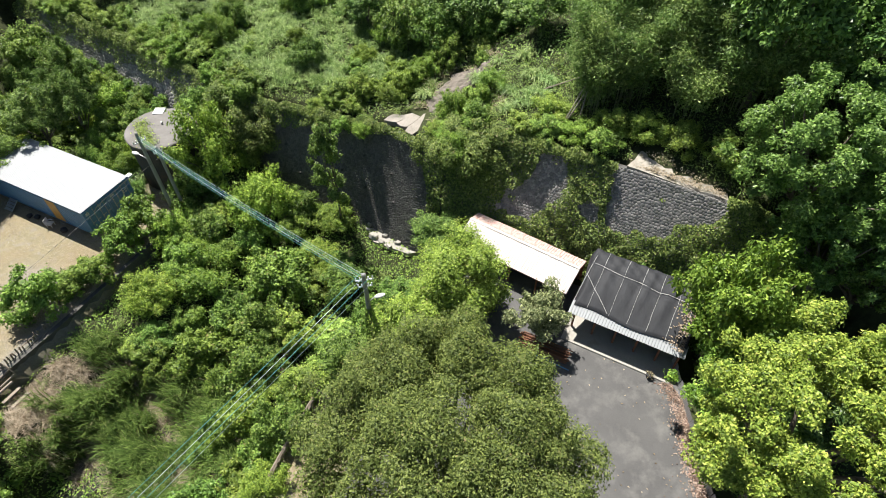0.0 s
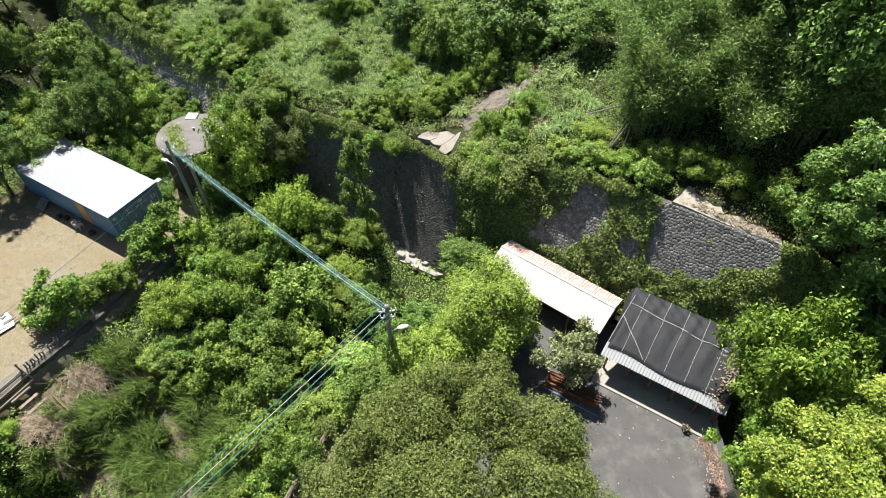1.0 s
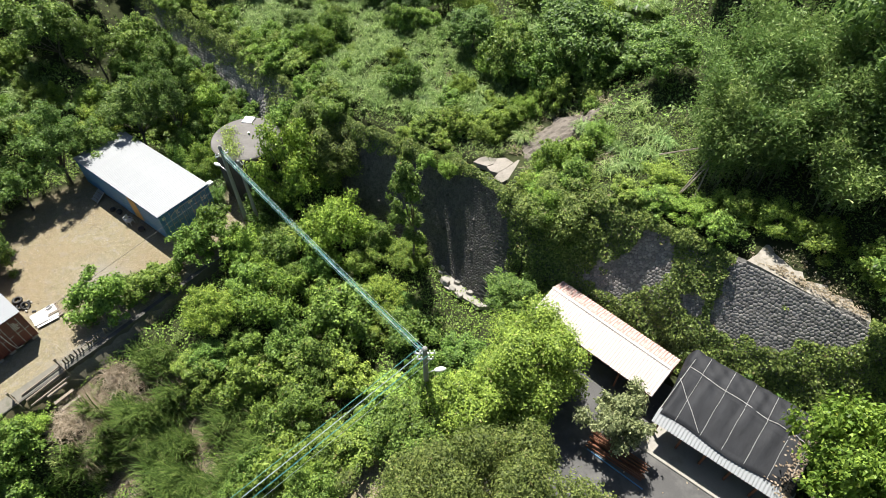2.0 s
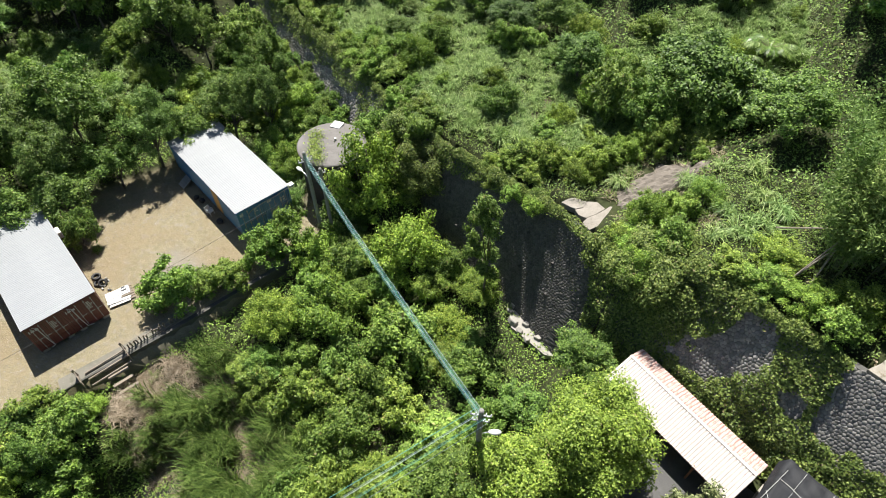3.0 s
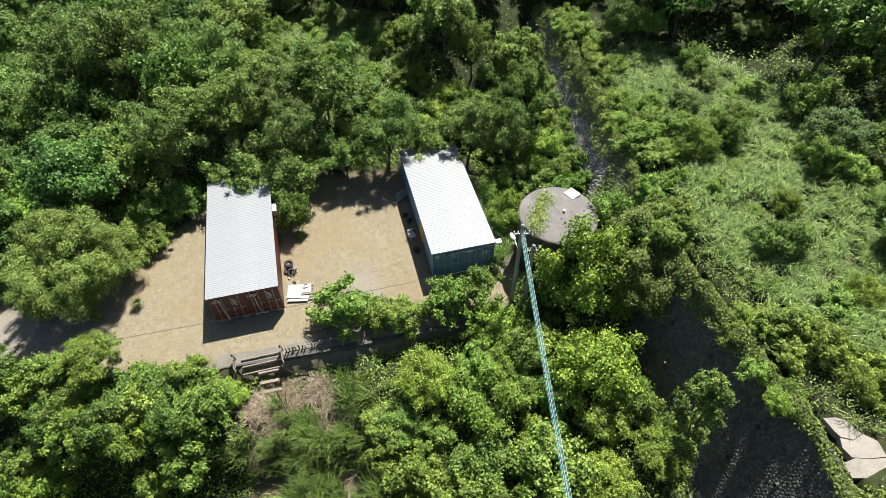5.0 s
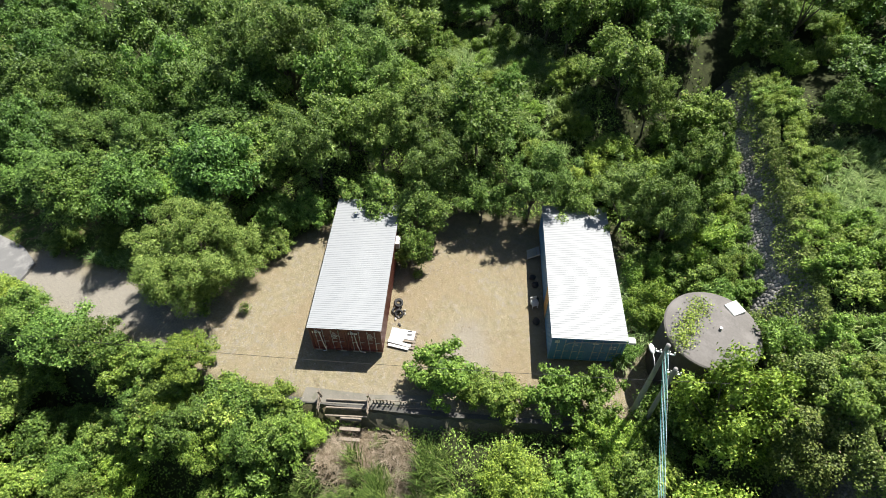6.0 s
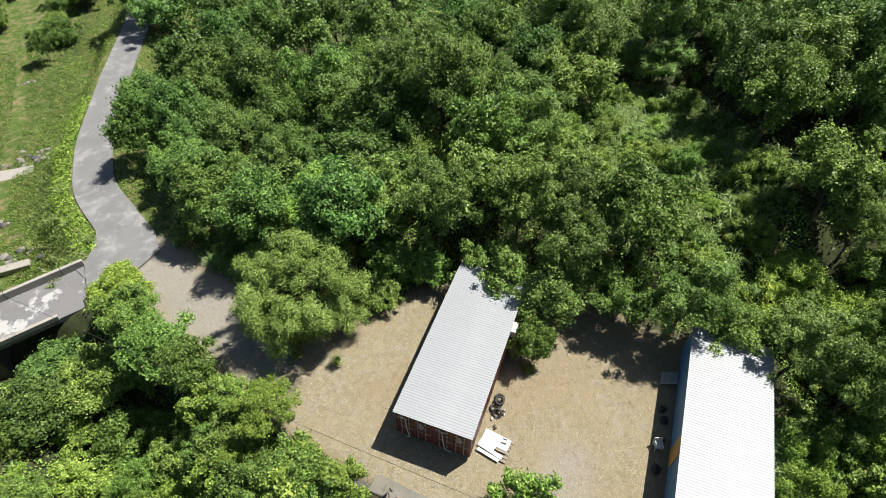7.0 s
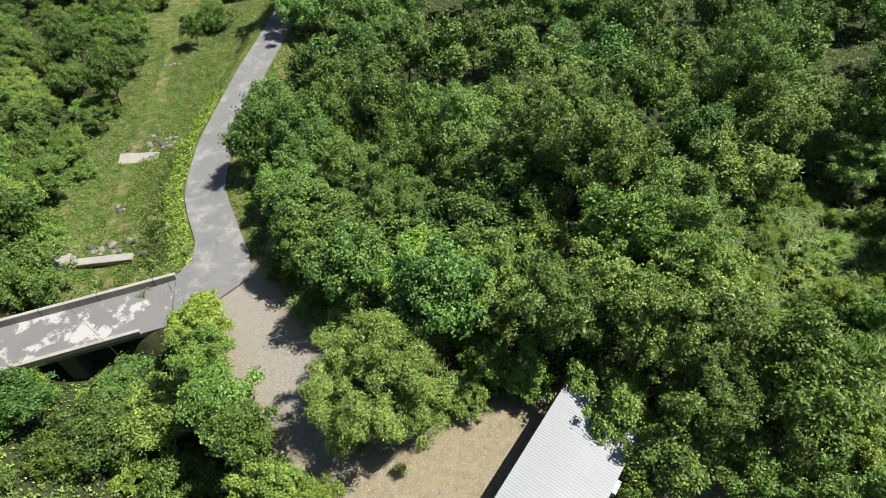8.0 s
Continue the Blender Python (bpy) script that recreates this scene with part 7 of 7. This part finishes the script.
soil = soil_patch(BARE[1], mottled("bare_earth", (0.1, 0.085, 0.068), (0.23, 0.2, 0.17), 9, 0.9, 0.95, 0.5), "bare stony earth on the slope above the wall", 5)
path = soil_patch([(-10.8, 47.0), (-9.4, 48.6), (-9.0, 51.5), (-7.8, 51.4), (-8.2, 48.0), (-9.2, 46.4)], mottled("brown_earth", (0.09, 0.06, 0.04), (0.2, 0.14, 0.1), 9, 0.9, 0.95, 0.5), "brown earth track in the slope", 6)
wp = loose("drain_pipe", polyline_tube([(-22.2, 47.9, 6.4), (-20.4, 46.0, 6.1)], 0.07, 7), M_WHITE, Matrix.Identity(4), "white plastic pipe lying across the wall creepers", "pipe")
wp = loose("drain_pipe", polyline_tube([(0.2, 34.4, 3.6), (0.9, 34.6, 6.0)], 0.06, 7), M_WHITE, Matrix.Identity(4), "pale pipe leaning against the boulder wall", "pipe")
# fallen bamboo stems
for a, b in (((9.0, 34.6, 11.2), (12.8, 37.4, 16.5)), ((9.6, 34.0, 11.3), (11.2, 38.6, 15.6)), ((7.4, 36.6, 12.4), (13.6, 35.4, 14.4)), ((8.4, 33.8, 11.0), (10.4, 35.6, 14.2))):
    a, b = Vector(a), Vector(b)
    mid = (a + b) / 2 + Vector((0.2, 0.1, 0.7))
    loose("dead_stem", polyline_tube([a, mid, b], [0.05, 0.04, 0.015], 5), M_DEADWOOD, Matrix.Identity(4), "bleached dead bamboo stem leaning from the thicket", "stem", "dead stems")
# leaves over the tank lid and round the pole foot
sr = np.random.default_rng(31)
a_, t_ = sr.uniform(0, 6.28, 1100), sr.uniform(0, 1, 1100)
p_ = np.column_stack([-26.9 + 1.9 * t_ + sr.normal(size=1100) * 0.4, 42.6 - 3.6 * t_ + sr.normal(size=1100) * 0.25, 5.18 + sr.uniform(0, 0.25, 1100)])
v, f = leaves(p_, np.array([0, 0, 1.0]) + sr.normal(size=p_.shape) * 0.4, 0.13, 0.09, sr)
tagged(fast_mesh("tank_creeper", v, f, LEAF["vine"]), "strip of creepers growing across the tank lid", "creeper", kind="stuff")
h_, a_ = sr.uniform(0, 1, 2400) ** 1.2, sr.uniform(0, 6.28, 2400)
rad_ = 0.22 + (1 - h_) * 0.7 * sr.uniform(0.3, 1, 2400)
p_ = np.column_stack([P2.x + rad_ * np.cos(a_), P2.y + rad_ * np.sin(a_), 0.5 + 6.3 * h_])
v, f = leaves(p_, np.column_stack([np.cos(a_), np.sin(a_), 0.6 + 0 * a_]) + sr.normal(size=p_.shape) * 0.4, 0.13, 0.09, sr)
tagged(fast_mesh("pole_creeper", v, f, LEAF["vine"]), "creepers climbing the foot of the utility pole", "creeper", kind="stuff")
# leaf litter on the lot and on the shed roofs
lx, ly = sr.uniform(-5, 15, 2600), sr.uniform(2, 24, 2600)
edge_d = np.minimum(np.abs(lx - 14.3), 3)
k_ = (inside(lx, ly, LOT_EDGE) < -0.1) & (sr.uniform(0, 1, 2600) < np.where(edge_d < 1.2, 0.9, 0.16))
p_ = np.column_stack([lx, ly, np.full(2600, 3.66)])[k_]
v, f = leaves(p_, np.array([0, 0, 1.0]) + sr.normal(size=p_.shape) * 0.15, 0.13, 0.08, sr)
tagged(fast_mesh("leaf_litter", v, f, LEAF["straw"]), "dry fallen leaves scattered over the asphalt", "leaf litter", kind="stuff")
m_ = canopy.matrix_basis
q_ = np.column_stack([NL - 0.1 - np.abs(sr.normal(size=420)) * 0.4, sr.uniform(0.0, 4.6, 420)])
p_ = np.array([tuple(m_ @ Vector((x, y, net_height(x, y) + 0.03))) for x, y in q_])
v, f = leaves(p_, np.array([0, 0, 1.0]) + sr.normal(size=p_.shape) * 0.2, 0.14, 0.1, sr)
tagged(fast_mesh("leaf_litter", v, f, LEAF["straw"]), "brown dead leaves on the end of the net roof", "leaf litter", kind="stuff")
q_ = sr.uniform(0, 1, (500, 2))
p_ = np.column_stack([12.6 + 5.4 * q_[:, 0], 30.2 - 3.0 * q_[:, 0] + 0.7 * (q_[:, 1] - 0.5), 10.98 - 0.15 * q_[:, 0]])
v, f = leaves(p_, np.array([0, 0, 1.0]) + sr.normal(size=p_.shape) * 0.2, 0.13, 0.09, sr)
tagged(fast_mesh("leaf_litter", v, f, LEAF["straw"]), "dry leaves on the concrete coping", "leaf litter", kind="stuff")


# ---- loose gravel on the drive, clods on the yard ----
def gravel(name, label, x, y, size, material, seed):
    """Many small angular stones, each a squashed octahedron, half sunk in the ground."""
    r = np.random.default_rng(seed)
    n = len(x)
    base = np.array([(1, 0, 0), (0, 1, 0), (-1, 0, 0), (0, -1, 0), (0, 0, 0.8)], float)
    k = size * r.uniform(0.5, 1.5, (n, 1, 1)) * r.uniform(0.6, 1.2, (n, 5, 1))
    v = base[None] * k
    a = r.uniform(0, 6.28, n)
    c_, s_ = np.cos(a)[:, None], np.sin(a)[:, None]
    vx, vy = v[:, :, 0] * c_ - v[:, :, 1] * s_, v[:, :, 0] * s_ + v[:, :, 1] * c_
    v = np.stack([vx + x[:, None], vy + y[:, None], v[:, :, 2] + height(x, y)[:, None]], 2)
    f = np.array([[0, 1, 4], [1, 2, 4], [2, 3, 4], [3, 0, 4]])
    faces = (np.arange(n)[:, None, None] * 5 + f[None]).reshape(-1, 3)
    return tagged(fast_mesh(name, v.reshape(-1, 3), faces, material), label, "gravel", kind="stuff")


def pebble_material():
    m = Nodes("drive_pebbles")
    c = m.ramp(m.n("ShaderNodeNewGeometry").outputs["Random Per Island"], (0.0, (0.12, 0.112, 0.095)), (0.5, (0.21, 0.195, 0.165)), (1.0, (0.36, 0.34, 0.295)))
    m.bump(m.noise(20, 4), 0.4, 0.01)
    return m.done(c, 0.9)


M_PEBBLE = pebble_material()
x, y = scatter(pr, 60000, -60, -30, -10, 26, lambda x, y: (near_line(x, y, DRIVE)[0] < 3.0 + 0.6 * ripple(x, y, 1.5, 3)) & (near_line(x, y, ROAD)[0] > 2.3))
gravel("gravel", "grey and tan gravel strewn over the drive", x[:12000], y[:12000], 0.04, M_PEBBLE, 61)
x, y = scatter(pr, 60000, -50, -21, 4, 48, lambda x, y: (inside(x, y, YARD) < -0.4) & (ripple(x, y, 0.35, 5) + 0.5 * ripple(x, y, 1.4, 2) > 0.1))
gravel("gravel", "small stones and clods scattered over the dry yard", x[:4000], y[:4000], 0.04, M_PEBBLE, 62)


# ---- fallen leaves heaped along the lot's edge ----
hr = np.random.default_rng(88)
e_ = np.array([(13.7, 17.7), (14.2, 16.4), (14.1, 14.6), (13.95, 12.9), (14.0, 11.0), (14.2, 8.0), (14.6, 3.0)])
d_ = np.concatenate([[0], np.cumsum(np.hypot(np.diff(e_[:, 0]), np.diff(e_[:, 1])))])
q_ = hr.uniform(0, d_[-1], 4200)
o_ = np.abs(hr.normal(size=4200)) * 0.42
hx_, hy_ = np.interp(q_, d_, e_[:, 0]) - o_ + 0.45, np.interp(q_, d_, e_[:, 1]) - 0.1 * o_
p_ = np.column_stack([hx_, hy_, 3.66 + 0.12 * np.exp(-o_ * 3) * hr.uniform(0, 1, 4200)])
v, f = leaves(p_, np.array([0, 0, 1.0]) + hr.normal(size=p_.shape) * 0.3, 0.14, 0.08, hr)
tagged(fast_mesh("leaf_litter", v, f, LEAF["litter"]), "brown dead leaves heaped along the lot's edge", "leaf litter", kind="stuff")

# ---- palm on the upper slope ----
def palm(x, y, seed):
    r = np.random.default_rng(seed)
    z = float(height(np.array([x]), np.array([y]))[0])
    ob = thing("palm", "low palm with arching silvery feather fronds", "palm", pose(x, y, z))
    part("trunk", polyline_tube([(0, 0, -0.3), (0.05, 0.02, 0.8), (0.08, 0.05, 1.7)], [0.2, 0.17, 0.14], 8), M_BARK, ob, smooth=True)
    for k in range(18):
        a, rise = 2.4 * k, 0.35 + 0.9 * ((k * 7) % 18) / 18
        L = 2.6 + 0.5 * r.uniform()
        spine = []
        for i in range(9):
            t = i / 8
            d = L * t * (0.95 - 0.12 * t)
            spine.append(Vector((math.cos(a) * d, math.sin(a) * d, 1.7 + L * (rise * t - (0.35 + 0.5 * rise) * t ** 2))))
        v, f = [], []
        side = Vector((-math.sin(a), math.cos(a), 0))
        for i in range(32):
            t = 0.12 + 0.86 * i / 31
            q = t * 8
            j = min(int(q), 7)
            p = spine[j].lerp(spine[j + 1], q - j)
            ahead = (spine[j + 1] - spine[j]).normalized()
            w = 0.55 * math.sin(math.pi * min(1, 0.12 + 0.9 * t)) + 0.06
            for sgn in (-1, 1):
                tip = p + side * sgn * w + ahead * w * 0.55 - Vector((0, 0, 0.3 * w))
                o = len(v)
                v += [tuple(p - ahead * 0.035), tuple(p + ahead * 0.035), tuple(tip)]
                f.append((o, o + 1, o + 2))
        frond = link_mesh("frond", v, f, LEAF["silver"] if k % 4 == 0 else LEAF["layered"], ob)
        part("rib", polyline_tube(spine, [0.025] * 4 + [0.014] * 5, 4), M_CULM, frond)


palm(4.3, 56.0, 91)
palm(6.6, 57.0, 92)

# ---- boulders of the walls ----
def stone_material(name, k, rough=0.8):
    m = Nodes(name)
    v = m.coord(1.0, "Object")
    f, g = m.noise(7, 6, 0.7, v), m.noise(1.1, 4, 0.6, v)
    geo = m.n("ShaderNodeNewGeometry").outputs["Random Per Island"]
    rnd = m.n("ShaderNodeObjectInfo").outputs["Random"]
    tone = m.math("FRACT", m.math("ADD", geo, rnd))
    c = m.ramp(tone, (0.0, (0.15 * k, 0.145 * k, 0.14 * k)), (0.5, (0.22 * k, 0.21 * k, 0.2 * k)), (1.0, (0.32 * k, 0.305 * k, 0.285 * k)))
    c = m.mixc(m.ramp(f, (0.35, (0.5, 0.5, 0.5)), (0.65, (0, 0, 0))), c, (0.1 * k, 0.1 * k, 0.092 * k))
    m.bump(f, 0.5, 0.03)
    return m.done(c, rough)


M_STONE = stone_material("grey_wall_stone", 1.15)
# same stone, its colour darkened for the main wall's shade; smoother for damp
M_SHADESTONE = stone_material("shaded_damp_wall_stone", 0.46, 0.55)


def clip(poly, a, b):
    """Keeps the part of a polygon that is nearer to point a than to b."""
    mx, my, dx, dy = (a[0] + b[0]) / 2, (a[1] + b[1]) / 2, b[0] - a[0], b[1] - a[1]
    out = []
    for p, q in zip(poly, poly[1:] + poly[:1]):
        sp, sq = (p[0] - mx) * dx + (p[1] - my) * dy, (q[0] - mx) * dx + (q[1] - my) * dy
        if sp <= 0:
            out.append(p)
        if sp * sq < 0:
            t = sp / (sp - sq)
            out.append((p[0] + t * (q[0] - p[0]), p[1] + t * (q[1] - p[1])))
    return out


def stone_cells(r, length, tall, size):
    """Irregular cells over a rectangle, each with its middle."""
    ni, nj = int(length / size), int(tall / size)
    pts = {}
    for i in range(-1, ni + 1):
        for j in range(-1, nj + 1):
            pts[i, j] = ((i + 0.5 * (j % 2) + 0.5 + r.uniform(-0.36, 0.36)) * size, (j + 0.5 + r.uniform(-0.36, 0.36)) * size)
    for (i, j), c in pts.items():
        if not (0 <= i < ni and 0 <= j < nj):
            continue
        cell = [(c[0] - size, c[1] - size), (c[0] + size, c[1] - size), (c[0] + size, c[1] + size), (c[0] - size, c[1] + size)]
        for di in (-2, -1, 0, 1, 2):
            for dj in (-2, -1, 0, 1, 2):
                o = pts.get((i + di, j + dj))
                if o and (di or dj):
                    cell = clip(cell, c, o)
        if len(cell) >= 4:
            yield c, cell


def stone_shape(c, cell, r, rise):
    """One rounded stone: the cell shrunk for the joint, a shoulder, and a flattened top."""
    n = len(cell)
    rows = []
    for shrink, h in ((0.97, -0.03), (0.91, rise * 0.7), (0.66, rise)):
        rows.append([(c[0] + (x - c[0]) * shrink, c[1] + (y - c[1]) * shrink, h * (1 + 0.15 * r.normal() * (h > 0))) for x, y in cell])
    verts = [v for row in rows for v in row]
    faces = []
    for k in range(2):
        for i in range(n):
            faces.append((k * n + i, k * n + (i + 1) % n, (k + 1) * n + (i + 1) % n, (k + 1) * n + i))
    faces.append(tuple(2 * n + i for i in range(n)))
    return verts, faces


def stone_wall(owner, line, batter, x_from, x_to, drop_from, drop_to, size, picked, seed, rise=0.06, mat=M_STONE):
    """Stones on the battered face between two stretches of its top line; the picked ones are parts, the rest one mesh."""
    r = np.random.default_rng(seed)
    pts = np.array(line, float)
    seg = np.hypot(np.diff(pts[:, 0]), np.diff(pts[:, 1]))
    cum = np.concatenate([[0], np.cumsum(seg)])
    d0, d1 = np.interp([x_from, x_to], pts[:, 0], cum)
    k = math.hypot(1, batter)
    rest_v, rest_f, made = [], [], 0
    for c, cell in stone_cells(r, d1 - d0, (drop_to - drop_from) * k, size):
        verts, faces = stone_shape(c, cell, r, rise)
        world_v = []
        for u, w, h in verts:
            d, drop = d0 + u, drop_from + w / k
            x, y, z = (float(np.interp(d, cum, pts[:, a])) for a in range(3))
            i = int(np.clip(np.searchsorted(cum, d) - 1, 0, len(seg) - 1))
            ex, ey = (pts[i + 1, 0] - pts[i, 0]) / seg[i], (pts[i + 1, 1] - pts[i, 1]) / seg[i]
            nx_, ny_, nz_ = ey / k, -ex / k, batter / k
            world_v.append((x + ey * drop * batter + nx_ * h, y - ex * drop * batter + ny_ * h, z - drop + nz_ * h))
        if made < 300 and picked(float(np.interp(d0 + c[0], cum, pts[:, 0])), drop_from + c[1] / k):
            ob = link_mesh("stone", world_v, [f[::-1] for f in faces], mat, owner, True)
            made += 1
        else:
            o = len(rest_v)
            rest_v += world_v
            rest_f += [tuple(o + i for i in f[::-1]) for f in faces]
    if rest_v:
        ob = link_mesh("stones", rest_v, rest_f, mat, owner, True)
        tagged(ob, kind="stuff")


stone_wall(side_wall, SIDE_TOP, 0.55, 3.4, 10.4, 0.0, 5.4, 0.215, lambda x, d: 5.0 < x < 9.2 and d < 4.8, 41)
stone_wall(side_wall, SIDE_TOP, 0.55, 10.4, 19.4, 0.0, 4.6, 0.2, lambda x, d: False, 42, 0.05)
stone_wall(main_wall, MAIN_TOP, 0.40, -16.0, 0.2, 0.1, 9.0, 0.215, lambda x, d: x > -8 and d > 4.4, 43, 0.085, M_SHADESTONE)
stone_wall(far_wall, FAR_TOP, 0.62, -44.0, -16.4, 0.05, 4.2, 0.29, lambda x, d: False, 44, 0.1, M_STONE)
for i, (x_, d_) in enumerate(((-13.5, 3.0), (-10.5, 2.2), (-8.0, 4.0), (-6.0, 2.4), (-5.5, 5.0), (-3.4, 3.2), (-12.0, 5.2), (-2.8, 5.4))):
    arr = np.array(MAIN_TOP)
    cum_ = np.concatenate([[0], np.cumsum(np.hypot(np.diff(arr[:, 0]), np.diff(arr[:, 1])))])
    s_ = np.interp(x_, arr[:, 0], cum_) / cum_[-1]
    p_, n_, _ = face_point(MAIN_TOP, MAIN_BASE, 0.40, np.array([s_]), np.array([d_]))
    c_, v_ = Vector(p_[0]), Vector((n_[0][0], n_[0][1], 0)).normalized()
    bm = bmesh.new()
    a_in, a_out = c_ - v_ * 0.3, c_ + v_ * 0.22
    add_tube(bm, a_in, a_out, 0.13, 0.13, 12, caps=False)
    ob = part("weep_pipe", bm, M_DARKSTEEL, main_wall, "dark drain hole in the wall")
    ob = part("weep_plug", tube(c_ - v_ * 0.2, c_ + v_ * 0.13, 0.128, n=12), M_BLACK, main_wall)
